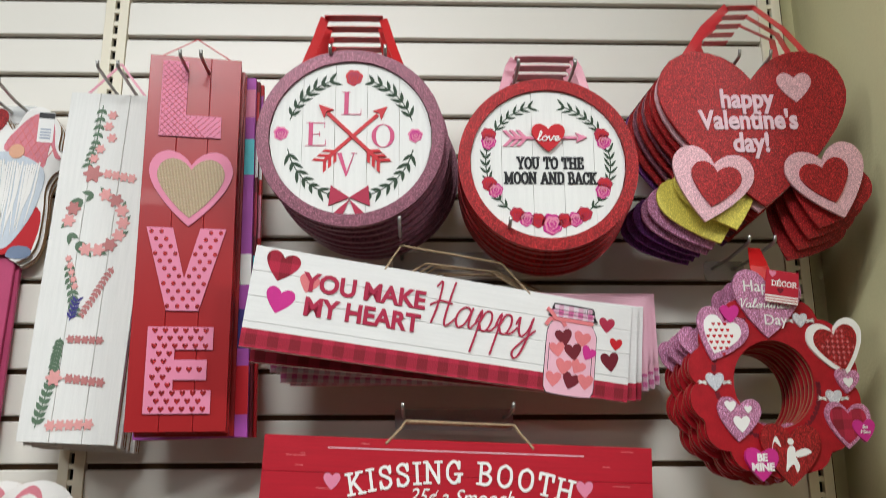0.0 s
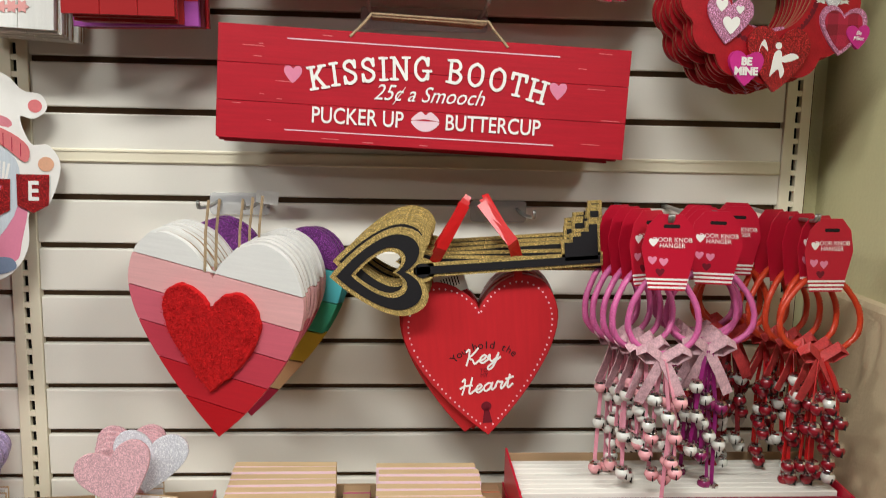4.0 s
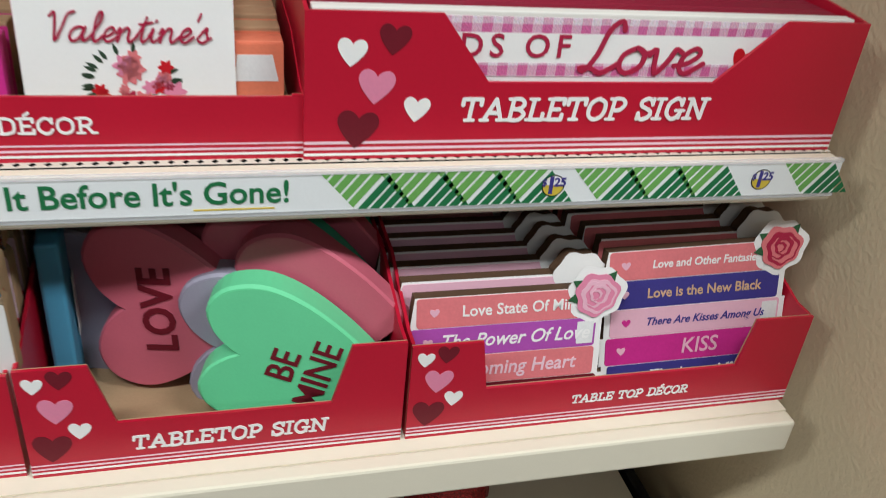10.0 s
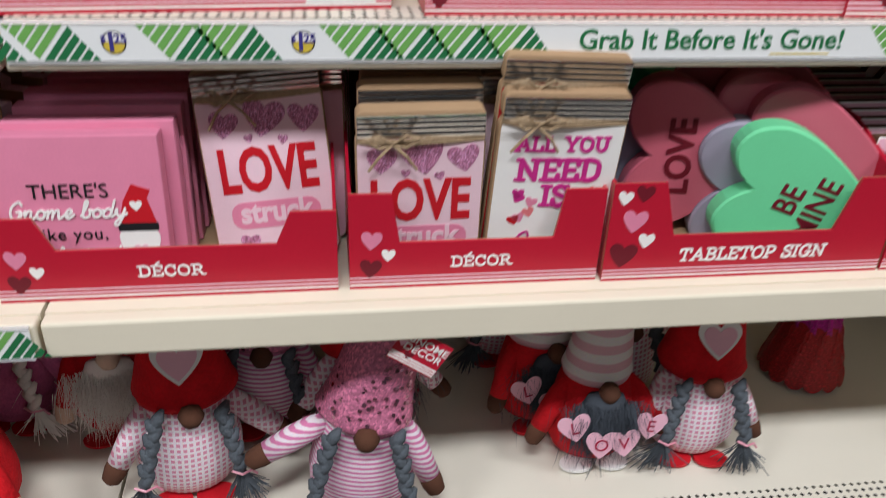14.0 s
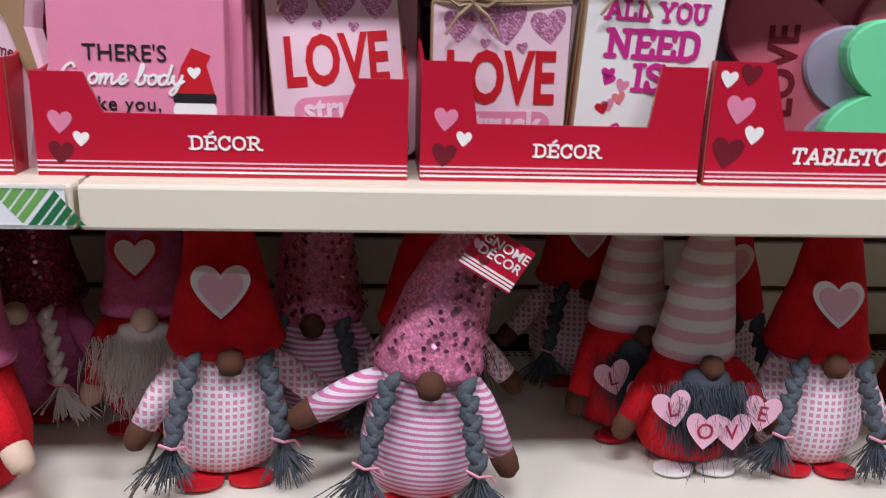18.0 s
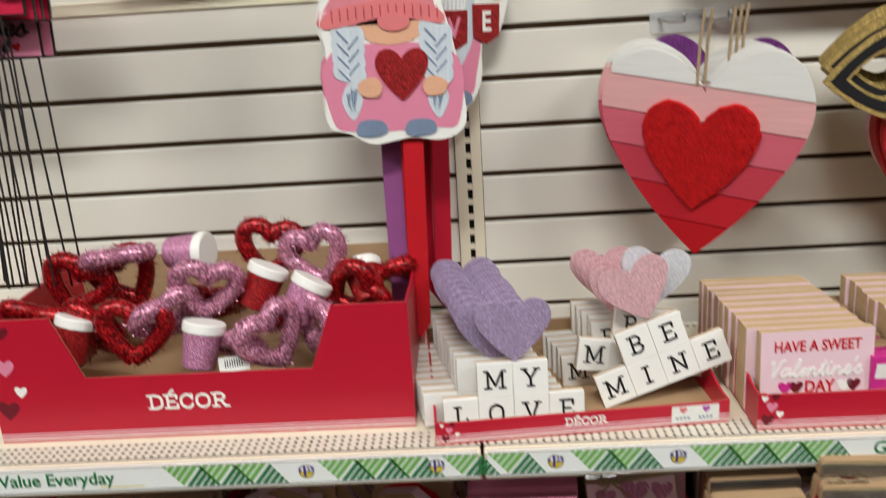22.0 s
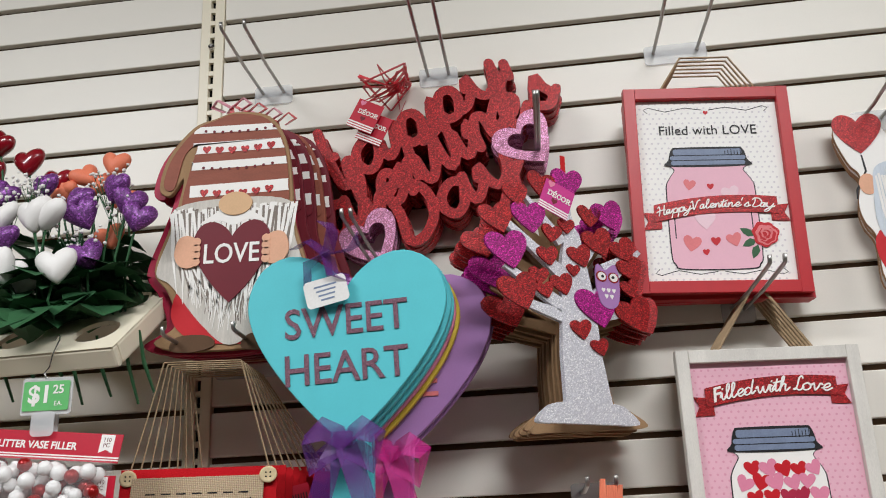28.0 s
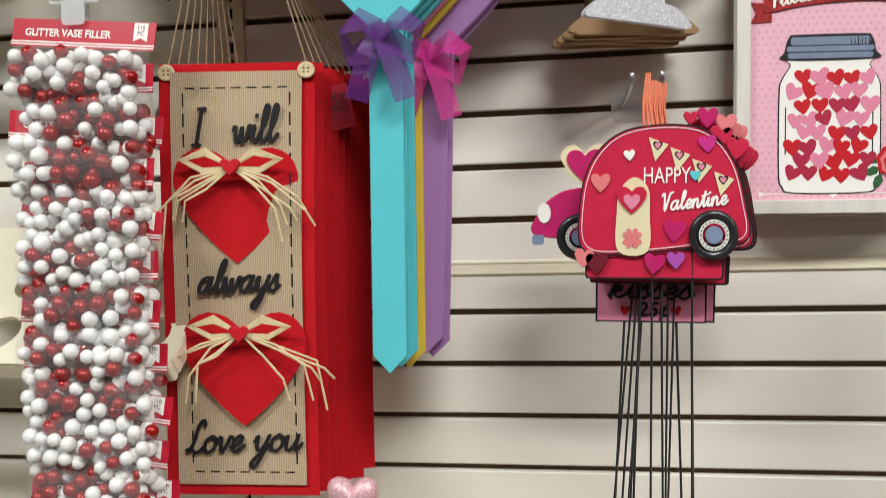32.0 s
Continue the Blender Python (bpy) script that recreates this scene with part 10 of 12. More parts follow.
heart_stake(pose(-1.553, 1.198, 1.828, 0, 1.0, 0), M["teal"], ("SWEET", "HEART"), "turquoise heart yard stake reading SWEET HEART with organza bow", bowm=M["organza"], sl=0.502)
for i, (c, x, z) in enumerate((("teal", -1.549, 1.826), ("teal", -1.546, 1.823), ("pink", -1.546, 1.820), ("yellow", -1.541, 1.817))):
    heart_stake(pose(x, 1.212 + 0.0135 * i, z, 0, 1.0 + R.uniform(-1, 1), 0), M[c], (), "painted heart yard stake stacked behind", sl=0.495)
heart_stake(pose(-1.500, 1.268, 1.812, 0, 3, 0), M["lilac"], ("BE", "MINE"), "lilac heart yard stake with magenta organza bow", bowm=M["organzap"], textm=M["coral"], sl=0.475)
heart_stake(pose(-1.498, 1.285, 1.810, 0, 2.5, 0), M["lilac"], (), "lilac heart yard stake stacked behind", sl=0.48)
pegs(-1.545, kslot(7) - 0.03, 0.19, 0.012)
st = thing("hang_tag", pose(-1.575, 1.185, 1.900, 0, -12, 0), "white barcode tag on a purple ribbon", "tag", "hang tags")
part("card", slab(rect(0.056, 0.036, 0.006), 0.0008), M["paper"], st)
for q in range(4):
    flat("bar", rect(0.03 - 0.004 * q, 0.0022, 0, 0, 0.008 - 0.006 * q), M["grey"], st, -0.0008, 0.0003)
pb = thing("ribbon_bow", pose(-1.575, 1.195, 1.955), "purple organza bow on a hook", "ribbon")
for k in range(5):
    a = k * 1.25
    part("loop", strip([(0, 0, 0), (0.03 * math.cos(a), -0.01, 0.03 * math.sin(a)), (0.045 * math.cos(a + 0.4), 0.0, 0.045 * math.sin(a + 0.4))], 0.026, wide=(0.4, 1, 0.4)), M["organza"], pb)
part("tail", strip([(0, 0, 0), (0.002, 0, -0.025), (0.004, 0, -0.05)], 0.008), M["organza"], pb)


# burlap banner
def banner(m, front=True):
    th = thing("burlap_banner", m, "red felt and burlap banner reading I will always Love you" if front else "red felt banner hanging behind the front one", "banner", "burlap banners")
    w, h = 0.196, 0.60
    rows_ = 14
    bm = bmesh.new()
    def warp(x, z):
        return 0.004 * math.sin(z * 9 + x * 6) + 0.006 * (x / w) * math.sin(z * 5)
    def sheet(ww, z0, z1, y, t):
        b = bmesh.new()
        vs = [[[b.verts.new((-ww / 2 + ww * i / 8 + 0.004 * math.sin(3 * (z0 + (z1 - z0) * j / rows_)), y + k * t + warp(-ww / 2 + ww * i / 8, z0 + (z1 - z0) * j / rows_), z0 + (z1 - z0) * j / rows_)) for i in range(9)] for j in range(rows_ + 1)] for k in (0, 1)]
        for k in (0, 1):
            for j in range(rows_):
                for i in range(8):
                    b.faces.new((vs[k][j][i], vs[k][j][i + 1], vs[k][j + 1][i + 1], vs[k][j + 1][i]))
        for j in range(rows_):
            for i in (0, 8):
                b.faces.new((vs[0][j][i], vs[0][j + 1][i], vs[1][j + 1][i], vs[1][j][i]))
        for i in range(8):
            for j in (0, rows_):
                b.faces.new((vs[0][j][i], vs[0][j][i + 1], vs[1][j][i + 1], vs[1][j][i]))
        return b
    part("felt", sheet(w, -h, 0.0, 0.0, 0.002), M["felt"], th, "red felt backing", smooth=False)
    if not front:
        part("burlap", sheet(w * 0.84, -h + 0.016, -0.012, -0.004, 0.002), M["burlap"], th)
        return th
    part("burlap", sheet(w * 0.84, -h + 0.016, -0.012, -0.004, 0.0025), M["burlap"], th, "woven burlap panel")
    y = -0.019
    dash = bmesh.new()
    for s in (-1, 1):
        for k in range(19):
            z = -0.05 - k * 0.0275
            box(s * 0.067 - 0.0009, s * 0.067 + 0.0009, -0.0046 + warp(s * 0.067, z), -0.0030 + warp(s * 0.067, z), z - 0.009, z + 0.009, dash)
    for z in (-0.034, -0.566):
        for k in range(7):
            x = -0.058 + k * 0.0193
            box(x - 0.006, x + 0.006, -0.0046 + warp(x, z), -0.0030 + warp(x, z), z - 0.0008, z + 0.0008, dash)
    part("stitching", dash, M["ink"], th, "black running stitch")
    for wd, z, s, sh_ in (("I   will", -0.085, 0.066, 0.2), ("always", -0.302, 0.060, 0.35), ("Love you", -0.525, 0.060, 0.35)):
        lettering(wd, s, M["ink"], th, pose(0.0, -0.0075 + warp(0, z), z, 0, -2, 0), thick=0.0010, shear=sh_, bold=0.0008, width=0.66, pen=0.0042, tall=1.05)
    for z, x in ((-0.195, -0.002), (-0.420, 0.004)):
        ht = part("heart", slab(heart(0.158, 0.158, x, z), 0.002, y=y + 0.012), M["felt"], th, "red felt heart")
        rb_ = bmesh.new()
        rr = random.Random(int(-z * 100))
        kz = z + 0.052
        for s in (-1, 1):
            for q in range(4):
                tube([(x, y - 0.004, kz), (x + s * 0.03, y - 0.012, kz + 0.016 + 0.003 * q), (x + s * (0.055 + 0.003 * q), y - 0.008, kz + 0.010), (x + s * 0.035, y - 0.006, kz - 0.002 - 0.002 * q), (x, y - 0.004, kz)], 0.0016, rb_, 4, flat=0.4)
            for q in range(5):
                e = rr.uniform(0.055, 0.12)
                tube([(x, y - 0.004, kz), (x + s * e * 0.5, y - 0.010, kz - 0.014 - 0.004 * q), (x + s * e * 0.9, y - 0.012, kz - 0.035 - rr.uniform(0, 0.03)), (x + s * e, y - 0.006, kz - 0.055 - rr.uniform(0, 0.06))], 0.0015, rb_, 4, flat=0.4)
        part("raffia_bow", rb_, M["raffia"], ht, "raffia bow with loose ends")
        part("small_heart", slab(heart(0.024, 0.022, x, kz), 0.004, y=y - 0.008, bevel=0.001), M["red"], ht, "small red heart at the knot")
    for s in (-1, 1):
        bt = part("button", turned([(0.0, 0.0), (0.0105, 0.0), (0.0112, 0.0015), (0.0105, 0.003), (0.008, 0.0022), (0, 0.0022)], 20), M["raffia"], th, "tan sewing button", pose(s * 0.088, -0.003, -0.012, 90), True)
        for q in range(4):
            part("thread_hole", turned([(0, 0.0023), (0.0012, 0.0023), (0.0012, 0.0027), (0, 0.0027)], 8), M["hole"], bt, at=pose(0.0028 * (1 if q % 2 else -1), 0.0028 * (1 if q > 1 else -1), 0))
    return th


BANNER_SIZE = Matrix.Diagonal((1, 1, 0.905, 1))
bn = banner(pose(-1.764, 1.215, 1.684, 0, 1.0, 5) @ BANNER_SIZE)
for i in range(8):
    banner(pose(-1.757 + 0.005 * i, 1.228 + 0.0145 * i, 1.684 - 0.004 * (i % 3), 0, 0.5, 6 + 1.2 * i) @ BANNER_SIZE, False)
for s in (-1, 1):
    for k in range(9):
        x0, x1 = s * 0.088 + 0.007 * k, s * 0.05
        tw = part("jute_string", tube([(x0, 0.0015 + 0.0145 * k, -0.004), ((x0 + x1) / 2, -0.004 + 0.0145 * k, 0.07), (x1, -0.012 + 0.0145 * k, 0.146)], 0.0011, n=4), M["twine"], bn)
for k in range(9):
    part("jute_string", tube([(-0.05, -0.012 + 0.0145 * k, 0.146), (0.05, -0.012 + 0.0145 * k, 0.146)], 0.0011, n=4), M["twine"], bn)
pegs(-1.764, kslot(5) - 0.014, 0.175, 0.095)
for k in range(3):
    t3 = thing("hang_tag", pose(-1.882 + 0.26 * (k > 1) - 0.01 * k, 1.24 + 0.015 * k, 1.605 + 0.012 * k, 0, 18 - 30 * (k > 1), 20), "white barcode swing tag on a banner", "tag", "hang tags")
    part("card", slab(rect(0.034, 0.056), 0.0008), M["paper"] if k < 2 else M["cardred"], t3)
    for q in range(8):
        flat("bar", rect(0.0015, 0.022, 0, -0.012 + 0.0034 * q, 0.006), M["ink"], t3, -0.0008, 0.0003)


# camper and truck metal stakes
def rods(parent, xs, z0, length, y=0.004):
    for x, dx in xs:
        part("rod", tube([(x, y, z0), (x + dx, y + 0.004, z0 - length)], 0.0016, n=5), M["tyre"], parent, "thin black metal rod")


def wheel(parent, x, z, r, y):
    w = part("wheel", turned([(0.0, -0.004), (r * 0.55, -0.004), (r * 0.6, -0.001), (r * 0.8, 0.006), (r, 0.003), (r, -0.006), (0, -0.006)], 32), M["tyre"], parent, "black embossed tyre", pose(x, y, z, 90), True)
    part("hub_ring", ring_slab(disc(r * 0.62, n=40), disc(r * 0.47, n=40), 0.001, y=-0.004), M["bell_w"], w, "white rim", pose(0, 0, 0, -90))
    b = bmesh.new()
    for k in range(20):
        a = 2 * math.pi * k / 20
        slab(disc(r * 0.03, r * 0.545 * math.cos(a), r * 0.545 * math.sin(a), 6), 0.0006, b, -0.0052)
    part("hub_dots", b, M["tyre"], w, at=pose(0, 0, 0, -90))
    part("hub", slab(disc(r * 0.36, n=28), 0.003, y=-0.003, bevel=0.001), M["grey"], w, "grey hub", pose(0, 0, 0, -90))
    return w


def camper(m, front=True):
    th = thing("camper_stake", m, "red embossed metal camper yard stake reading HAPPY Valentine", "yard stake", "camper stakes")
    body = blob([(-0.098, -0.055), (-0.104, 0.0), (-0.09, 0.05), (-0.055, 0.083), (0.0, 0.092), (0.05, 0.084), (0.082, 0.05), (0.097, 0.0), (0.1, -0.040), (0.06, -0.048), (-0.03, -0.058)], 6)
    part("body", slab(body, 0.005, y=0.005, bevel=0.002), M["enamel"], th, "red hammered metal body")
    part("body_rim", ring_slab(body, inset(body, 0.0015), 0.0008, y=-0.0002), M["tyre"], th)
    tr_ = blob([(p[0] * 0.955, p[1] * 0.95 + 0.001) for p in ((-0.098, -0.055), (-0.104, 0.0), (-0.09, 0.05), (-0.055, 0.083), (0.0, 0.092), (0.05, 0.084), (0.082, 0.05), (0.097, 0.0), (0.1, -0.040), (0.06, -0.048), (-0.03, -0.058))], 6)
    part("body_line", ring_slab(tr_, inset(tr_, 0.0012), 0.0008, y=-0.0003), M["blush"], th, "pale painted trim line")
    part("base", slab(rect(0.166, 0.034, 0.003, -0.012, -0.070), 0.004, y=0.007), M["enamel"], th, "red metal base strip")
    part("base_rim", ring_slab(rect(0.168, 0.036, 0.003, -0.012, -0.070), rect(0.164, 0.032, 0.003, -0.012, -0.070), 0.0045, y=0.0072), M["tyre"], th)
    if front:
        y = -0.0004
        d = part("door", slab(blob([(-0.056, -0.055), (-0.020, -0.055), (-0.018, -0.01), (-0.020, 0.018), (-0.037, 0.031), (-0.054, 0.016), (-0.058, -0.01)], 5), 0.0025, y=y), M["enamelc"], th, "cream enamel door")
        flat("heart", heart(0.036, 0.032, -0.040, 0.004), M["enamel"], d, y - 0.0025, 0.002, "embossed heart")
        flat("heart", heart(0.020, 0.018, -0.040, 0.002), M["pink"], d, y - 0.0045, 0.001)
        for k in range(4):
            flat("petal", heart(0.012, 0.012, -0.039 + 0.006 * math.cos(k * math.pi / 2 + 0.785), -0.040 + 0.006 * math.sin(k * math.pi / 2 + 0.785), k * 90 - 45), M["coral"], d, y - 0.0025, 0.001)
        lettering("HAPPY", 0.0265, M["white"], th, pose(0.002, y - 0.0005, 0.032), thick=0.0004, width=0.72)
        lettering("Valentine", 0.0285, M["white"], th, pose(0.036, y - 0.0005, 0.006, 0, -6, 0), thick=0.0004, shear=0.25, width=0.78, bold=0.0006)
        for k in range(4):
            a = (-0.008 + 0.026 * k, 0.073 - 0.011 * k - 0.002 * k * k * 0.4)
            fl = flat("pennant", [(a[0] - 0.012, a[1] + 0.004), (a[0] + 0.012, a[1] - 0.005), (a[0] - 0.004, a[1] - 0.024)], M["enamelc"], th, y, 0.0012, "cream pennant")
            flat("heart", heart(0.0115, 0.0105, a[0] - 0.001, a[1] - 0.006, 0, 18), M["ink"], fl, y - 0.0012, 0.0004)
            flat("heart", heart(0.0075, 0.007, a[0] - 0.001, a[1] - 0.006, 0, 16), M["pink"], fl, y - 0.0016, 0.0004)
        for x, z, s, mm in ((-0.043, 0.056, 0.014, "white"), (-0.078, 0.024, 0.024, "coral"), (0.012, -0.032, 0.028, "enamelp"), (-0.012, -0.070, 0.026, "enamelp"), (0.014, -0.066, 0.022, "mauve"), (0.036, 0.032, 0.013, "teal"), (0.05, 0.068, 0.022, "hot"), (-0.098, -0.064, 0.024, "coral"), (-0.082, -0.070, 0.028, "maroon")):
            part("heart", slab(heart(s, s * 0.92, x, z, R.uniform(-8, 8)), 0.002, y=y, bevel=0.0006), M[mm], th)
        wheel(th, 0.058, -0.036, 0.029, -0.003)
    for x, z, s, mm in ((0.050, 0.098, 0.024, "enamelp"), (0.072, 0.090, 0.024, "coral"), (0.085, 0.062, 0.026, "enamel"), (0.066, 0.076, 0.026, "enamel"), (0.03, 0.098, 0.016, "enamel")):
        part("balloon", slab(heart(s * 1.05, s, x, z, R.uniform(-10, 10)), 0.004, y=0.004, bevel=0.0012), M[mm], th, "embossed heart balloon")
    for k in range(3):
        part("hanging_string", tube([(-0.026 + 0.006 * k, 0.004, 0.088), (-0.026 + 0.003 * k, 0.006, 0.12), (-0.022 + 0.002 * k, 0.01, 0.152)], 0.0018, n=5), M["orange"], th, "orange red string")
    return th


c1 = camper(pose(-1.224, 1.140, 1.481, 0, 1.5, 0) @ Matrix.Diagonal((0.91, 1, 0.97, 1)))
rods(c1, ((-0.014, 0.002), (0.034, 0.006)), -0.05, 0.42)
for i in range(3):
    c2 = camper(pose(-1.218 + 0.005 * i, 1.154 + 0.013 * i, 1.474, 0, 2 + i, 0) @ Matrix.Diagonal((0.91, 1, 0.97, 1)), False)
    rods(c2, ((-0.03 - 0.008 * i, -0.014), (-0.008 + 0.006 * i, 0.012)), -0.05, 0.42)


def truck(m):
    th = thing("truck_stake", m, "magenta embossed metal truck yard stake with hearts", "yard stake", "truck stakes")
    part("cab", slab(blob([(-0.062, -0.03), (-0.06, 0.0), (-0.035, 0.022), (0.0, 0.028), (0.03, 0.028), (0.05, 0.02), (0.05, -0.03)], 5), 0.005, y=0.005, bevel=0.0015), M["enamelp"], th, "magenta metal fender")
    part("roof", slab(blob([(0.0, 0.03), (0.012, 0.062), (0.05, 0.072), (0.08, 0.06), (0.08, 0.028)], 5), 0.005, y=0.006, bevel=0.0015), M["enamelp"], th)
    flat("lamp", disc(0.008, -0.054, -0.002, 14, 0.012), M["white"], th, 0.0, 0.002, "white headlamp")
    part("bumper", slab(rect(0.014, 0.012, 0.003, -0.062, -0.034), 0.006, y=0.003), M["grey"], th, "grey bumper")
    h1 = part("heart", slab([(x + R.uniform(-0.0012, 0.0012), z + R.uniform(-0.0012, 0.0012)) for x, z in heart(0.058, 0.052, -0.004, 0.052)], 0.003, y=0.003), M["enamelc"], th, "cream scalloped heart")
    flat("heart", heart(0.044, 0.04, -0.004, 0.052), M["enamelp"], h1, 0.0, 0.002)
    wheel(th, -0.012, -0.032, 0.028, -0.001)
    return th


tk = truck(pose(-1.306, 1.184, 1.476, 0, 0, 0))
rods(tk, ((0.06, -0.02),), -0.04, 0.42)
for i in range(2):
    kb = thing("kiss_sign", pose(-1.236 + 0.012 * i, 1.192 + 0.012 * i, 1.388, 0, 1.5 + i, 0), "pink metal yard sign reading kisses 25¢", "yard stake", "kiss signs")
    part("plate", slab(rect(0.128, 0.095), 0.003, y=0.003), M["pink"], kb, "pink metal plate")
    part("plate_rim", ring_slab(rect(0.129, 0.096), rect(0.125, 0.092), 0.0036, y=0.0032), M["ink"], kb)
    if i == 0:
        lettering("kisses", 0.042, M["ink"], kb, pose(0.0, -0.0006, -0.004), thick=0.0003, shear=0.3, bold=0.0008)
        lettering("25¢", 0.024, M["ink"], kb, pose(0.002, -0.0006, -0.033), thick=0.0003, shear=0.15, bold=0.0006)
        for s in (-1, 1):
            flat("heart", heart(0.012, 0.011, s * 0.030, -0.034, s * 12), M["red"], kb, -0.0001, 0.0006)
    rods(kb, ((-0.03 + 0.01 * i, -0.014), (0.03 + 0.008 * i, 0.014)), -0.04, 0.34)
pegs(-1.222, kslot(2) - 0.002, 0.20, 0.034)


# pink gnome on a stake, and the bunting gnome behind
SLIM = [(0.76 * x, z) for x, z in STAKE]
M["orchid"] = paint("orchid_stake_paint", (0.34, 0.10, 0.30), 0.5, vary=0.12)


def pink_gnome(m, front=True, off=0.022):
    out = blob([(-0.02, 0.155), (0.022, 0.15), (0.052, 0.128), (0.062, 0.11), (0.05, 0.092), (0.068, 0.03), (0.08, -0.01), (0.092, -0.07), (0.098, -0.12), (0.088, -0.142), (0.06, -0.152), (0.02, -0.148), (-0.03, -0.156), (-0.062, -0.142), (-0.092, -0.13), (-0.095, -0.09), (-0.09, -0.03), (-0.096, 0.008), (-0.084, 0.06), (-0.066, 0.118)], 5)
    th = cutout("gnome_stake_sign", m, out, "printed pink gnome yard stake holding a red glitter heart" if front else "printed gnome yard stake behind the front one", "pink gnome stakes", None)
    part("stake", slab(shifted(SLIM, off, -0.13), 0.007, y=0.014, bevel=0.001), M["red"] if off > 0 else M["orchid"], th, "red wooden stake" if off > 0 else "purple wooden stake")
    y = -0.0008
    body = blob([(-0.082, -0.03), (0.078, -0.03), (0.088, -0.125), (0.05, -0.135), (-0.05, -0.138), (-0.086, -0.122)], 5)
    flat("coat", body, M["pink"], th, y, 0.0006, "pink coat")
    hat = blob([(-0.02, 0.144), (0.02, 0.138), (0.042, 0.118), (0.058, 0.03), (0.064, 0.012), (-0.084, 0.006), (-0.074, 0.05), (-0.056, 0.112)], 5)
    h = flat("hat", hat, M["hatknit"], th, y - 0.0004, 0.0008, "pink slouchy hat")
    for k in range(5):
        z = 0.118 - 0.022 * k
        bd = clip_band([(a, b + 0.9 * a * a) for a, b in hat], z - 0.007, z)
        if len(bd) > 2:
            flat("hat_fold", [(a, b - 0.9 * a * a) for a, b in bd], M["coral"] if k % 2 else M["rose"], h, y - 0.0012, 0.0003, "painted fold")
    cuff = flat("cuff", blob([(-0.088, 0.0), (-0.08, 0.024), (0.0, 0.036), (0.058, 0.026), (0.068, 0.004), (0.0, 0.014)], 5), M["coral"], th, y - 0.0012, 0.0008, "ribbed cuff")
    for k in range(14):
        x = -0.078 + 0.0108 * k
        flat("rib", rect(0.0014, 0.016, 0, x, 0.016 + 0.006 * (1 - (x / 0.08) ** 2)), M["berry"], cuff, y - 0.002, 0.0003)
    flat("pompom", heart(0.026, 0.024, 0.040, 0.112, -10), M["red"], th, y - 0.0012, 0.0006, "red heart on the hat tip")
    if front:
        flat("face", blob([(-0.04, 0.012), (0.045, 0.016), (0.036, -0.012), (0.0, -0.022), (-0.034, -0.014)], 5), M["skin"], th, y - 0.0006, 0.0006, "peach face")
        flat("nose", disc(0.0215, 0.004, 0.008, 20, 0.0125), M["coral"], th, y - 0.0022, 0.0012, "pink nose")
        for s in (-1, 1):
            cx = s * 0.059
            bq = flat("braid", rect(0.020, 0.06, 0.004, cx, -0.04), M["beard"], th, y - 0.0008, 0.0004, "silver grey braid")
            for q in range(8):
                e = 1 if q % 2 else -1
                flat("braid_strand", shifted(rotated(blob([(0, 0.017), (0.013, 0.004), (0.007, -0.016), (-0.009, -0.010), (-0.013, 0.004)], 4), -e * 32), cx + e * 0.009, -0.004 - 0.0085 * q), M["beard"], bq, y - 0.0008, 0.0005 + 0.00012 * q)
            flat("braid_end", blob([(cx, -0.07), (cx + 0.016, -0.092), (cx + 0.002, -0.122), (cx - 0.013, -0.095)], 4), M["beard"], bq, y - 0.0008, 0.0008)
            stuff(part("braid_lines", strands(bmesh.new(), cx - 0.007, cx + 0.009, -0.076, -0.114, 5, y - 0.0020, 0.0006, 0.004, 3 + s), M["grey"], bq))
            for q in range(7):
                e = 1 if q % 2 else -1
                flat("braid_shadow", shifted(rotated(rect(0.0024, 0.022), -e * 42), cx + e * 0.007, -0.010 - 0.0085 * q), M["grey"], bq, y - 0.0024, 0.0002)
        flat("glitter_heart", heart(0.072, 0.070, 0.012, -0.062), G["red"], th, y - 0.001, 0.002, "red glitter heart")
        for s in (-1, 1):
            flat("fist", blob([(0.012 + s * 0.028, -0.074), (0.012 + s * 0.04, -0.064), (0.012 + s * 0.06, -0.072), (0.012 + s * 0.056, -0.088), (0.012 + s * 0.034, -0.09)], 4), M["skin"], th, y - 0.003, 0.0008, "painted fist")
            flat("boot", blob([(s * 0.034 - 0.02, -0.142), (s * 0.034 - 0.014, -0.124), (s * 0.034 + 0.016, -0.124), (s * 0.034 + 0.022, -0.14), (s * 0.034, -0.146)], 4), M["grey"], th, y - 0.0008, 0.0008, "dark grey boot")
    return th


pg = pink_gnome(pose(-0.700, 1.198, 1.332, 0, 1.5, 0))


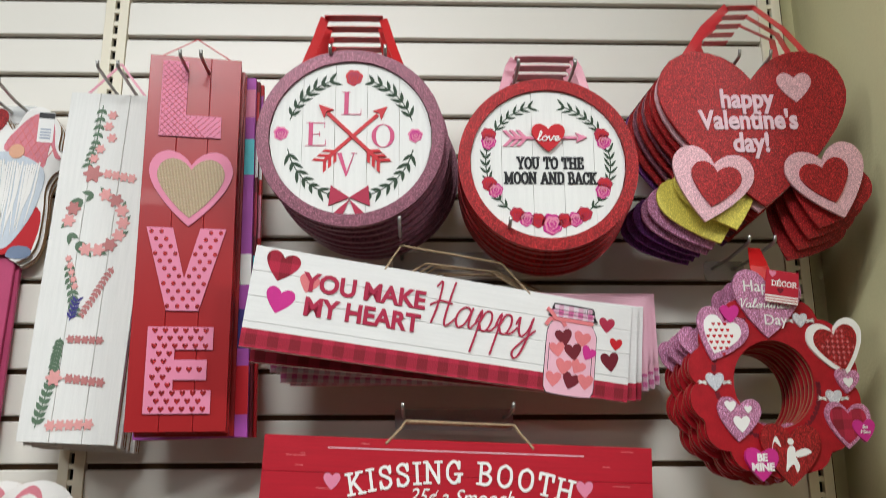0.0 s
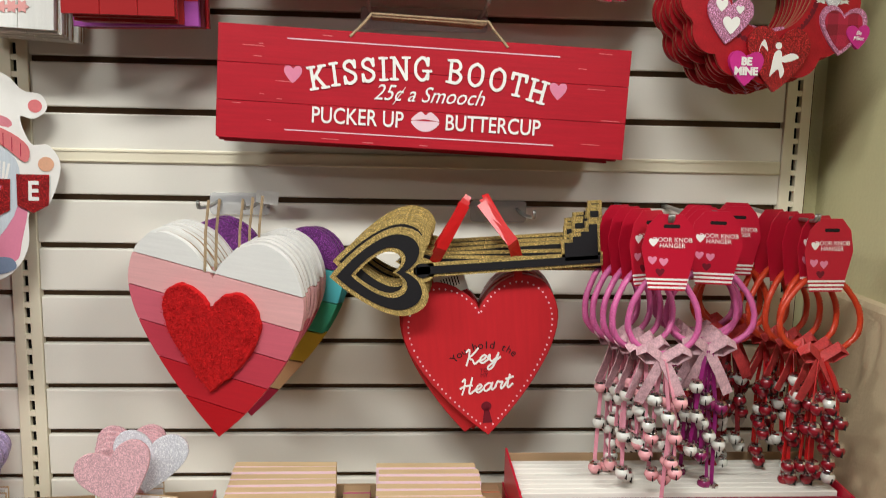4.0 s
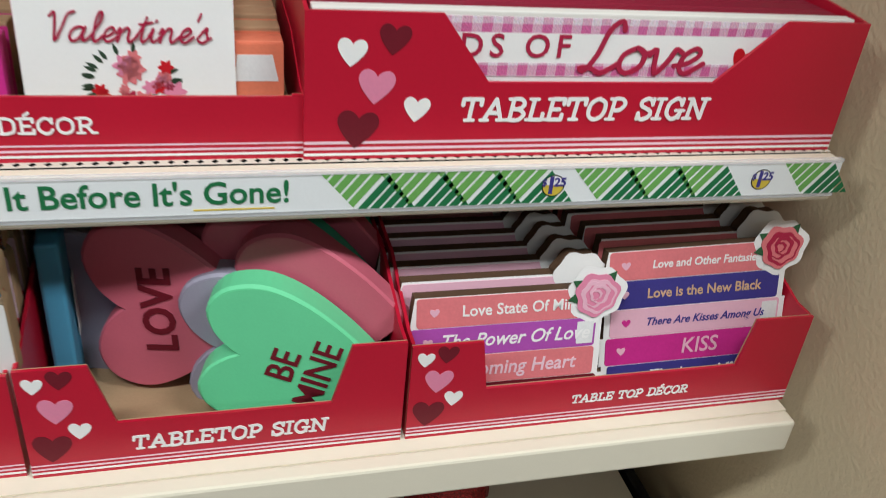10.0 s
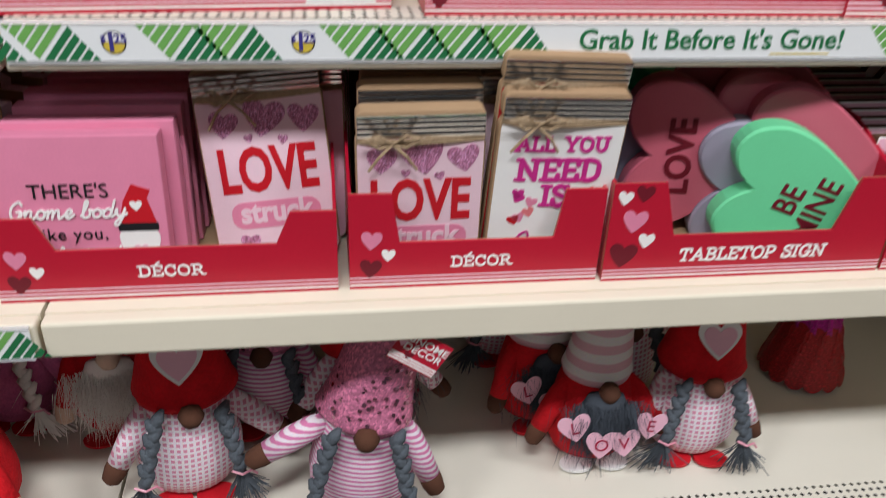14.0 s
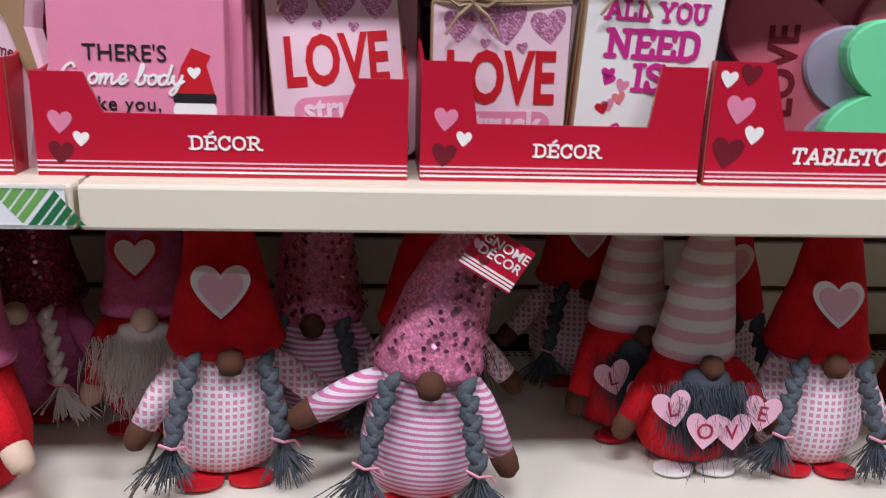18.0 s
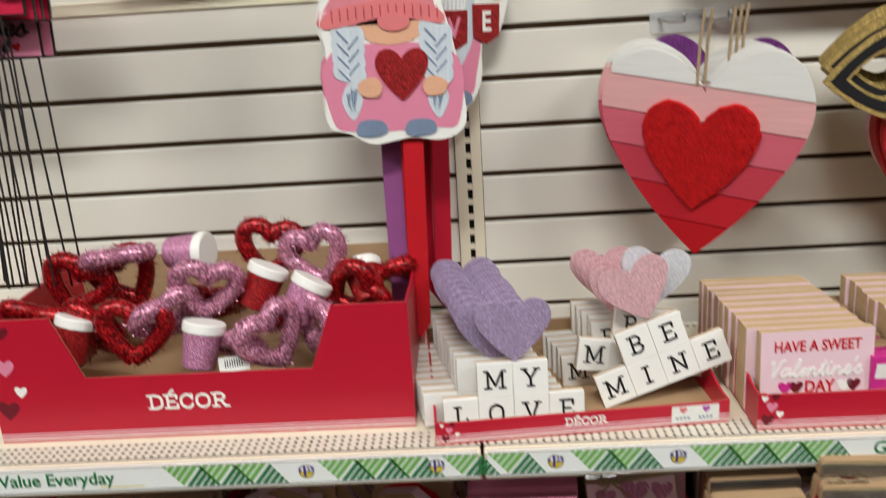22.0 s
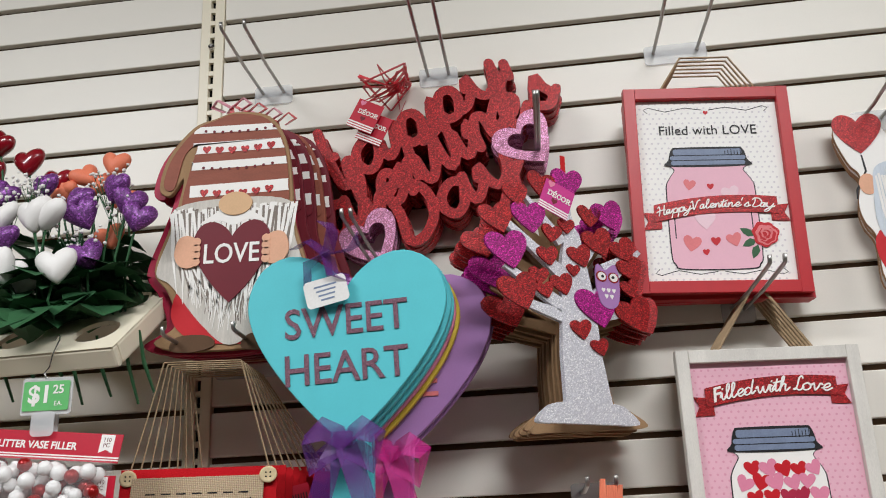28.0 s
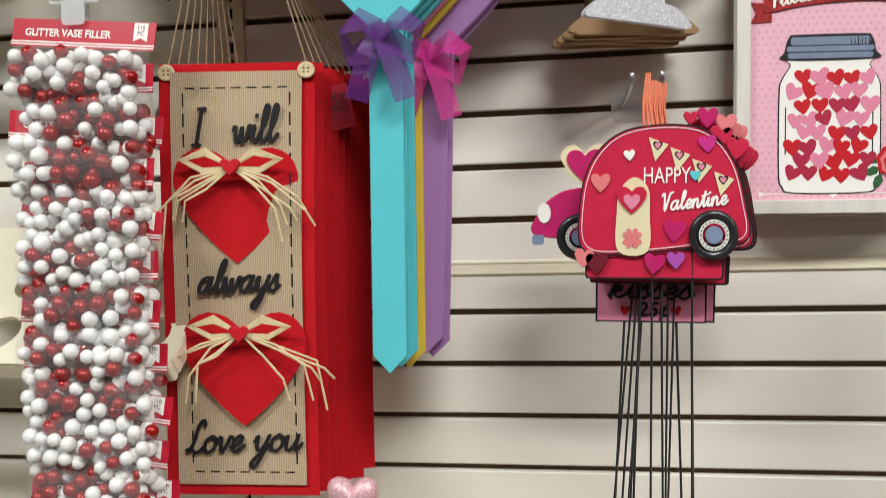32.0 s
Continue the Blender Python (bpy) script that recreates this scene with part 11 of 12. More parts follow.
def bunting_gnome(m, front=True):
    half = [(0.0, -0.162), (0.048, -0.146), (0.071, -0.106), (0.073, -0.055), (0.099, -0.043), (0.116, 0.014), (0.1, 0.046), (0.076, 0.048)]
    out = blob([(-x, z) for x, z in half[1:]] + [(-0.064, 0.08), (-0.03, 0.135), (0.012, 0.153), (0.045, 0.145), (0.066, 0.125), (0.09, 0.12), (0.098, 0.10), (0.08, 0.084), (0.062, 0.086)] + half[::-1], 5)
    th = cutout("gnome_stake_sign", m, out, "printed gnome yard stake with red LOVE bunting", "bunting gnome stakes", None)
    part("stake", slab(shifted(SLIM, 0.004, -0.14), 0.007, y=0.014, bevel=0.001), M["cardred"], th, "dark red wooden stake")
    y = -0.0008
    flat("coat", blob([(-0.062, -0.01), (0.062, -0.01), (0.062, -0.1), (0.044, -0.132), (-0.042, -0.134), (-0.062, -0.1)], 5), M["pink"], th, y, 0.0005)
    h = flat("hat", blob([(0.012, 0.143), (0.04, 0.136), (0.05, 0.11), (0.056, 0.05), (0.0, 0.075), (-0.066, 0.05), (-0.055, 0.085), (-0.028, 0.125)], 5), M["white"], th, y - 0.0004, 0.0008, "white and pink striped hat")
    for z, w0, w1 in ((0.074, 0.052, 0.044), (0.104, 0.036, 0.028), (0.128, 0.02, 0.012)):
        flat("hat_stripe", blob([(-w0, z - 0.006), (0.0, z + 0.006), (w0 * 0.9, z - 0.004), (w1 * 0.95 + 0.004, z + 0.010), (0.004, z + 0.018), (-w1, z + 0.008)], 3), M["hatknit"], h, y - 0.0012, 0.0004)
    br = flat("hat_brim", blob([(-0.070, 0.022), (-0.03, 0.046), (0.0, 0.052), (0.035, 0.046), (0.068, 0.020), (0.072, 0.044), (0.04, 0.068), (0.0, 0.076), (-0.04, 0.068), (-0.072, 0.046)], 4), M["coral"], th, y - 0.0016, 0.0008, "ribbed pink brim")
    for k in range(12):
        x = -0.062 + 0.0113 * k
        zc = 0.062 - 0.026 * (x / 0.065) ** 2
        flat("rib", rect(0.0012, 0.020, 0, x, zc), M["berry"], br, y - 0.0024, 0.0003)
    flat("pompom", disc(0.0095, 0.082, 0.103, 18), M["coral"], th, y, 0.0008, "pink pompom")
    b = flat("beard", blob([(-0.058, 0.026), (0.0, 0.05), (0.056, 0.024), (0.052, -0.06), (-0.014, -0.13), (-0.052, -0.06)], 5), M["beard"], th, y - 0.0006, 0.0006, "white painted beard")
    stuff(part("beard_hair", strands(bmesh.new(), -0.05, 0.05, 0.025, -0.1, 16, y - 0.0012, 0.0012, 0.01, 12), M["white"], b))
    flat("nose", disc(0.0155, -0.002, 0.040, 20), M["skin"], th, y - 0.003, 0.001)
    for s in (-1, 1):
        flat("mitten", disc(0.011, s * 0.096, 0.018, 16), M["skin"], th, y - 0.0004, 0.0008)
    for k, (ch, cm) in enumerate((("L", "white"), ("O", "raffia"), ("V", "pink"), ("E", "white"))):
        x = -0.078 + 0.052 * k
        z = -0.018 - 0.014 * math.sin((k + 0.5) / 4 * math.pi)
        pn = flat("pennant", [(x - 0.022, z + 0.026), (x + 0.022, z + 0.026), (x + 0.021, z - 0.020), (x, z - 0.032), (x - 0.021, z - 0.020)], G["red"], th, y - 0.0024, 0.001, "red glitter pennant")
        lettering(ch, 0.040, M[cm], pn, pose(x, y - 0.0040, z), "letter", thick=0.0002, bold=0.0010, width=0.8)
    for s in (-1, 1):
        flat("boot", blob([(s * 0.03 - 0.022, -0.142), (s * 0.03 - 0.016, -0.124), (s * 0.03 + 0.016, -0.122), (s * 0.03 + 0.024, -0.138), (s * 0.03, -0.147)], 4), M["grey"], th, y - 0.001, 0.0008)
    return th


bunting_gnome(pose(-0.642, 1.300, 1.352, 0, 2, 24))
bunting_gnome(pose(-0.690, 1.315, 1.350, 0, -3, 14))
pink_gnome(pose(-0.708, 1.222, 1.334, 0, 0.5, 0), False)
pink_gnome(pose(-0.704, 1.240, 1.334, 0, 0.5, 0), False, -0.012)
pegs(-0.675, kslot(0) + 0.012, 0.185, 0.03)
for k in range(3):
    r_ = thing("gift_ribbon", pose(-0.690 + 0.015 * k, 1.2 + 0.02 * k, 1.48), "red and white ribbon hanging from a hook", "ribbon", "gnome ribbons")
    part("loop", strip([(0, 0, 0), (0.001, 0.003, 0.02), (0.002 - 0.004 * k, 0.004, 0.055)], 0.005), M["ribbon" if k != 1 else "white"], r_)


# ---- plush gnomes on the base deck ----
def fur(bm, n, origin, length, spread, seed, droop=1.0, width=0.0004):
    """Loose hairs that fall forward and down from an area."""
    rr = random.Random(seed)
    for _ in range(n):
        p = Vector(origin(rr))
        d = Vector((rr.gauss(0, spread), rr.gauss(-0.35, 0.3), -droop + rr.gauss(0, 0.25))).normalized()
        l = length * rr.uniform(0.5, 1.1)
        s = d.cross(Vector((rr.gauss(0, 1), rr.gauss(0, 1), rr.gauss(0, 1)))).normalized() * width
        q = p + d * l * 0.5 + Vector((0, -0.003, 0.002))
        e = p + d * l
        a = [bm.verts.new(v) for v in (p - s, p + s, q + s * 0.8, q - s * 0.8, e)]
        bm.faces.new((a[0], a[1], a[2], a[3]))
        bm.faces.new((a[3], a[2], a[4]))
    return bm


def lumpy(profile, n, wob, seed, lean=(0, 0), sy=0.9):
    """A turned body with soft bulges, leaning towards its top."""
    rr = random.Random(seed)
    ph = [rr.uniform(0, 6.28) for _ in range(4)]
    bm = bmesh.new()
    top = profile[-1][1]
    rings = []
    for r, z in profile:
        f = max(0.0, z / top) ** 1.5 if top else 0
        ring = []
        for k in range(n):
            a = 2 * math.pi * k / n
            rr_ = r * (1 + wob * (math.sin(2 * a + ph[0] + z * 40) * 0.5 + math.sin(3 * a + ph[1] - z * 60) * 0.35 + math.sin(5 * a + ph[2]) * 0.2))
            ring.append(bm.verts.new((rr_ * math.cos(a) + lean[0] * f, sy * rr_ * math.sin(a) + lean[1] * f, z)))
        rings.append(ring)
    for a, b in zip(rings, rings[1:]):
        for k in range(n):
            bm.faces.new((a[k - 1], a[k], b[k], b[k - 1]))
    bm.faces.new(rings[0])
    bm.faces.new(rings[-1])
    return bm


def plush_gnome(x, y, s, yaw, body, hat, skin, label, braid=None, beard=None, patch=None, hat_lean=(0.0, 0.0), hat_h=0.17, garland=False, arms=(40, 40), seed=0, body_lean=0.0, sleeve=None, sequin=False, feet="red", patch_at=0.36):
    th = thing("plush_gnome", pose(x, y, DECK + 0.002, 0, body_lean, yaw), label, "plush toy", "plush gnomes")
    rr = random.Random(seed + 100)
    S = lambda *p: tuple(s * q for q in p)
    egg = [(0.002, 0.002), (0.034, 0.002), (0.052, 0.013), (0.063, 0.036), (0.0645, 0.06), (0.060, 0.09), (0.053, 0.12), (0.045, 0.145), (0.02, 0.17)]
    part("body", lumpy([S(*p) for p in egg], 32, 0.015, seed), body, th, "stuffed cloth body", smooth=True)
    brim = 0.143 * s
    hp = [(0.060, -0.004), (0.0635, 0.004), (0.060, 0.012), (0.054, 0.04), (0.046, 0.075), (0.037, 0.11), (0.028, 0.14), (0.016, 0.165), (0.004, 0.176)]
    k = hat_h / 0.176
    thin = 0.8 if hat is M["knit"] else 0.93
    hb = lumpy([(a * s * thin, b * s * k) for a, b in hp], 32, 0.03 if thin < 0.9 else 0.085, seed + 3, (hat_lean[0] * s, hat_lean[1] * s))
    ht = part("hat", hb, hat, th, "tall soft hat", pose(0, 0, brim), True)
    if sequin:
        sq = bmesh.new()
        for _ in range(230):
            a, f = rr.uniform(math.pi, 2 * math.pi), rr.uniform(0.02, 0.95)
            zz = f * 0.16 * s * k
            rad = s * (0.0625 - 0.045 * f) * 1.02
            lx = hat_lean[0] * s * f ** 1.5
            m = Matrix.Translation((rad * math.cos(a) + lx, 0.9 * rad * math.sin(a) - 0.0012, zz)) @ Matrix.Rotation(a + math.pi / 2, 4, "Z") @ Matrix.Rotation(radians(80 + rr.uniform(-25, 25)), 4, "X")
            bmesh.ops.create_circle(sq, cap_ends=True, segments=7, radius=0.0026, matrix=m)
        stuff(part("sequin_cloth", sq, M["sequin_metal"], ht, "shiny loose sequins"))
    if patch:
        def bent(w, h, z, depth):
            pts = heart(w, h, 0, 0, 0, 36)
            return slab(pts, depth)
        f = patch_at
        px, pz = hat_lean[0] * s * f ** 1.5, brim + s * k * 0.176 * f
        py = -0.9 * s * (0.066 - 0.042 * f)
        for q, (w, m) in enumerate(((0.057, patch[0]), (0.043, patch[1]))):
            part("heart_patch", bent(w * s, w * s * 0.92, pz, 0.0015), m, ht, "felt heart patch", pose(px - 0.004, py - 0.002 - 0.0022 * q, pz - brim, -20, 0, 0))
    ns = 0.0150 * s
    part("nose", turned([(0.0, -ns), (ns * 0.7, -ns * 0.72), (ns, 0), (ns * 0.7, ns * 0.72), (0.0, ns)], 18), skin, th, "round felt nose", pose(0.002, -0.055 * s, 0.140 * s), True)
    for sd, ang in zip((-1, 1), arms):
        a = radians(ang)
        p0 = Vector((sd * 0.044 * s, -0.01 * s, 0.128 * s))
        d = Vector((sd * math.sin(a), -0.25, -math.cos(a))).normalized()
        p1, p2 = p0 + d * 0.045 * s, p0 + d * 0.078 * s
        part("arm", tube([p0, p0 + d * 0.02 * s, p1, p2], [0.010 * s, 0.0145 * s, 0.0155 * s, 0.0135 * s], n=14), sleeve or body, th, "stuffed sleeve", smooth=True)
        part("mitten", tube([p2 - d * 0.004 * s, p2 + d * 0.01 * s, p2 + d * 0.022 * s, p2 + d * 0.027 * s], [0.0135 * s, 0.0135 * s, 0.011 * s, 0.004 * s], n=14), skin, th, "felt mitten", smooth=True)
    for sd in (-1, 1):
        part("foot", slab(disc(0.024 * s, 0, 0, 24, 0.017 * s), 0.004, y=0.002), M[feet], th, "flat felt foot", pose(sd * 0.026 * s, -0.046 * s, 0.004, 90))
    if braid:
        for sd in (-1, 1):
            b = bmesh.new()
            top = Vector((sd * 0.036 * s, -0.050 * s, 0.138 * s))
            end = Vector((sd * 0.050 * s + sd * 0.004, -0.068 * s, 0.062 * s))
            for q in range(9):
                c = top.lerp(end, q / 8.5)
                h_ = 1 if q % 2 else -1
                r = 0.0075 * s
                tube([(c.x - h_ * 0.0080 * s, c.y + 0.003, c.z + 0.0105 * s), (c.x - h_ * 0.0035 * s, c.y - 0.003, c.z + 0.005 * s), (c.x + h_ * 0.0025 * s, c.y - 0.004, c.z - 0.004 * s), (c.x + h_ * 0.0050 * s, c.y + 0.002, c.z - 0.0115 * s)], [r * 0.35, r * 0.95, r, r * 0.4], b, 9)
            br_ = part("braid", b, braid, th, "plaited yarn braid", smooth=True)
            ts = bmesh.new()
            for q in range(120):
                dx, dy = rr.gauss(sd * 0.006, 0.010), rr.gauss(-0.004, 0.007)
                tube([end, end + Vector((dx * 0.5, dy * 0.5, -0.018 * s)), end + Vector((dx * 1.4, dy, -0.048 * s * rr.uniform(0.6, 1.1)))], 0.0006, ts, 3, False)
            part("tassel", ts, braid, br_, "frayed yarn ends")
            part("tie", tube([(end.x - 0.012 * s, end.y - 0.008, end.z + 0.003), (end.x, end.y - 0.013, end.z), (end.x + 0.012 * s, end.y - 0.006, end.z - 0.002), (end.x + 0.018 * s, end.y - 0.005, end.z - 0.010)], 0.0016, n=5), M["pinkribbon"], br_, "pink yarn tie")
    if beard:
        b = fur(bmesh.new(), 3600, lambda r: (r.gauss(0, 0.022) * s, -0.050 * s - r.uniform(0, 0.012) * s, (0.125 - abs(r.gauss(0, 0.028))) * s), 0.048 * s, 0.28, seed)
        part("beard", b, beard, th, "long shaggy fur beard")
        part("beard_pad", lumpy([(0.004 * s, 0.0), (0.02 * s, 0.012 * s), (0.030 * s, 0.04 * s), (0.032 * s, 0.065 * s), (0.026 * s, 0.08 * s), (0.003 * s, 0.086 * s)], 18, 0.08, seed, sy=0.45), beard, th, at=pose(0, -0.050 * s, 0.052 * s), smooth=True)
    if garland:
        for ch, gx, gz, t in (("L", -0.046, 0.096, -12), ("O", -0.010, 0.074, 4), ("V", 0.024, 0.070, -6), ("E", 0.064, 0.086, 10)):
            g = part("garland_heart", slab(heart(0.045 * s, 0.042 * s), 0.0012), M["rose"], th, "pink felt letter heart", pose(gx * s, -0.088 * s + abs(gx) * 0.3, gz * s, -8, t, 0))
            lettering(ch, 0.026 * s, M["berry"], g, pose(0, -0.0018, 0), "letter", thick=0.0002)
    return th


M["sequin_metal"] = pieces(paint("sequin_metal", (0.70, 0.30, 0.42), 0.12, metal=0.9, vary=0.5, scale=90, bump=0), 0.3)
fx, pkf = (M["foamw"], M["rose"]), (M["red"], M["foamw"])
plush_gnome(-0.521, 1.034, 0.98, 12, M["gingham"], M["plush"], M["brownskin"], "plush gnome in pink gingham with red heart hat and braids", M["yarn"], None, fx, (-0.018, 0.012), 0.19, seed=1, arms=(30, 52), body_lean=3)
plush_gnome(-0.314, 0.982, 0.98, -4, M["stripes"], G["sequin"], M["brownskin"], "plush gnome in striped jersey with leaning pink sequin hat", M["yarn"], None, None, (0.055, 0.0), 0.185, seed=2, arms=(62, 28), sequin=True, body_lean=3)
plush_gnome(-0.014, 1.042, 0.90, 0, M["plush"], M["knit"], M["brownskin"], "red plush gnome with striped knit hat and LOVE garland", None, M["darkfur"], None, (0.012, 0.0), 0.19, True, (30, 35), seed=3, feet="foamw")
plush_gnome(0.122, 1.038, 0.92, -6, M["gingham"], M["plush"], M["brownskin"], "plush gnome in pink gingham with tall red heart hat", M["yarn"], None, fx, (0.004, 0.0), 0.19, seed=4, arms=(25, 25))
plush_gnome(-0.765, 0.998, 0.98, -26, M["plush"], M["pinkfur"], M["paleskin"], "red plush gnome with white beard and fluffy pink hat", None, M["whitefur"], pkf, (0.035, 0.0), 0.20, seed=5, arms=(20, 48), patch_at=0.60)
plush_gnome(-0.620, 1.150, 0.98, 6, M["plush"], M["pinkfur"], M["paleskin"], "red plush gnome with white beard standing at the back", None, M["whitefur"], pkf, (0.0, 0.0), 0.19, seed=6, arms=(15, 20))
plush_gnome(-0.428, 1.140, 0.96, -4, M["stripes"], G["sequin"], M["brownskin"], "plush gnome in striped jersey with pink sequin hat at the back", M["yarn"], None, None, (0.01, 0.0), 0.19, seed=7, arms=(25, 25), sequin=True)
plush_gnome(-0.090, 1.268, 0.95, 2, M["gingham"], M["plush"], M["brownskin"], "plush gnome in gingham with red heart hat far back", M["yarn"], None, fx, (0.0, 0.0), 0.19, seed=8, arms=(45, 25))
plush_gnome(-0.066, 1.120, 0.92, 8, M["plush"], M["knit"], M["brownskin"], "red plush gnome with knit hat behind another", None, M["darkfur"], None, (0.01, 0.0), 0.19, True, (20, 20), seed=9)
plush_gnome(0.052, 1.155, 0.95, 0, M["gingham"], M["plush"], M["brownskin"], "plush gnome in gingham at the back of the deck", M["yarn"], None, fx, (0.0, 0.0), 0.19, seed=10)
plush_gnome(-0.300, 1.115, 0.95, 10, M["gingham"], M["plush"], M["brownskin"], "plush gnome with red hat half hidden at the back", None, M["darkfur"], None, (0.02, 0.0), 0.19, seed=11)
plush_gnome(-0.758, 1.180, 0.95, -6, M["hotcloth"] if "hotcloth" in M else M["pinkfur"], G["sequind"], M["paleskin"], "magenta plush gnome with wine sequin hat at the back", M["whitefur"], None, None, (0.0, 0.0), 0.19, seed=12, sequin=True)
plush_gnome(-0.905, 0.992, 0.98, -10, M["plush"], M["plush"], M["brownskin"], "red plush gnome with dark shaggy beard and red hat", None, M["darkfur"], fx, (0.02, 0.0), 0.17, seed=13, arms=(40, 40))
plush_gnome(-1.045, 1.010, 0.98, 12, M["pinkfur"], G["sequin"], M["paleskin"], "magenta plush gnome with pink sequin hat and white braids", M["whitefur"], None, None, (-0.03, 0.0), 0.17, seed=14, arms=(40, 40), sequin=True)
plush_gnome(-0.900, 1.150, 0.95, 0, M["plush"], M["plush"], M["brownskin"], "red plush gnome standing at the back of the deck", None, M["darkfur"], fx, (0.0, 0.0), 0.18, seed=15)
plush_gnome(-1.190, 1.050, 0.95, 0, M["gingham"], M["plush"], M["brownskin"], "plush gnome in gingham further along the deck", M["yarn"], None, fx, (0.0, 0.0), 0.18, seed=16)

gt = thing("hang_tag", pose(-0.256, 0.905, 0.527, 0, 30, -10), "red paper hang tag reading GNOME DÉCOR", "tag", "hang tags")
part("card", slab(rect(0.052, 0.044), 0.0008), M["cardred"], gt)
lettering("GNOME\nDÉCOR", 0.0125, M["white"], gt, pose(0.003, -0.0012, 0.006), thick=0.0002, bold=0.0002)
for q in range(3):
    flat("stripe", rect(0.052, 0.0022, 0, 0, -0.012 - 0.0035 * q), M["white"], gt, -0.0008, 0.0003)
for hx, hz, m in ((-0.020, 0.014, "pink"), (-0.020, 0.002, "rose"), (-0.008, -0.009, "maroon")):
    flat("heart", heart(0.010, 0.009, hx, hz), M[m], gt, -0.0008, 0.0003)
for x, y, z in ((-0.455, 1.06, 0.545), (-0.905, 0.93, 0.535)):
    g2 = thing("hang_tag", pose(x, y, z, -20, 25, 10), "red paper hang tag with white stripes", "tag", "hang tags")
    hang_tag(g2, 0.046, 0.046, "DÉCOR", M["cardred"])

# petal covered glitter gnome at the end of the deck
pt = thing("petal_gnome", pose(0.358, 1.165, DECK + 0.002) @ Matrix.Diagonal((0.88, 0.88, 0.95, 1)), "small gnome covered in red and magenta glitter petals", "plush toy")
part("core", turned([(0.0, 0.0), (0.050, 0.0), (0.044, 0.05), (0.030, 0.12), (0.010, 0.19), (0.0, 0.21)], 24), M["plush"], pt)
for row in range(8):
    z = 0.022 + 0.022 * row
    r = 0.064 * (1 - row / 9.5)
    n = max(6, 14 - row)
    for k in range(n):
        a = 2 * math.pi * (k + 0.5 * (row % 2)) / n
        part("petal", slab(disc(0.0175, 0, 0, 16, 0.019), 0.0016), G["red" if row < 4 else "magenta"], pt, at=Matrix.Translation((r * math.cos(a), r * math.sin(a), z)) @ Matrix.Rotation(a + math.pi / 2, 4, "Z") @ Matrix.Rotation(radians(-16), 4, "X"))
tg = thing("hang_tag", pose(0.388, 1.095, 0.430, -10, 18, 0), "white printed hang tag on a glitter gnome", "tag", "hang tags")
part("card", slab(rect(0.028, 0.04, 0.003), 0.0008), M["paper"], tg)
for q in range(4):
    flat("bar", rect(0.018, 0.0016, 0, 0, 0.006 - 0.005 * q), M["grey"], tg, -0.0008, 0.0003)


# ---- far left: tilted flower panel, price tag, bags of beads ----
def flower_panel(x1, yf, zf, label, w=0.58, run=0.211, rise=0.169):
    ang = math.degrees(math.atan2(rise, run))
    l = math.hypot(run, rise)
    th = thing("display_tray", pose(x1 - w / 2, yf, zf, ang, 0, -4), label, "shelf", "flower panels")
    holes = [(-0.29 + 0.09 + 0.11 * i, 0.055 + 0.095 * j) for j in range(2) for i in range(5)]
    verts, faces = [], []
    xs = [-w / 2] + [v for h in sorted({q[0] for q in holes}) for v in (h - 0.04, h + 0.04)] + [w / 2]
    bm = bmesh.new()
    part("lip", box(-w / 2, w / 2, 0.0, 0.012, -0.030, -0.0004, bevel=0.004), M["cream"], th, "rounded front lip")
    part("lip", box(w / 2 - 0.012, w / 2, 0.0125, l, -0.030, -0.0004, bevel=0.004), M["cream"], th, "rounded side lip")
    ys = [0.0, 0.010, 0.095, 0.105, 0.19, l]
    for j in range(len(ys) - 1):
        for i in range(len(xs) - 1):
            x0, x1_, y0, y1 = xs[i], xs[i + 1], ys[j], ys[j + 1]
            if j in (1, 3) and i % 2 == 1:
                cx, cy = (x0 + x1_) / 2, (y0 + y1) / 2
                n = 16
                ring = [bm.verts.new((cx + 0.030 * math.cos(2 * math.pi * k / n), cy + 0.030 * math.sin(2 * math.pi * k / n), 0)) for k in range(n)]
                low = [bm.verts.new((v.co.x, v.co.y, -0.006)) for v in ring]
                sq = []
                for k in range(n):
                    a = 2 * math.pi * k / n
                    m_ = max(abs(math.cos(a)), abs(math.sin(a)))
                    sq.append(bm.verts.new((cx + (x1_ - x0) / 2 * math.cos(a) / m_, cy + (y1 - y0) / 2 * math.sin(a) / m_, 0)))
                for k in range(n):
                    bm.faces.new((ring[k - 1], ring[k], sq[k], sq[k - 1]))
                    bm.faces.new((ring[k - 1], ring[k], low[k], low[k - 1]))
            else:
                bm.faces.new([bm.verts.new(p) for p in ((x0, y0, 0), (x1_, y0, 0), (x1_, y1, 0), (x0, y1, 0))])
    part("panel", bm, M["cream"], th, "cream plastic panel with round holes")
    return th


flower_panel(-1.876, 1.162, 1.836, "tilted cream plastic flower panel with round holes")
flower_panel(-1.893, 1.175, 1.302, "tilted cream plastic panel lower on the wall")


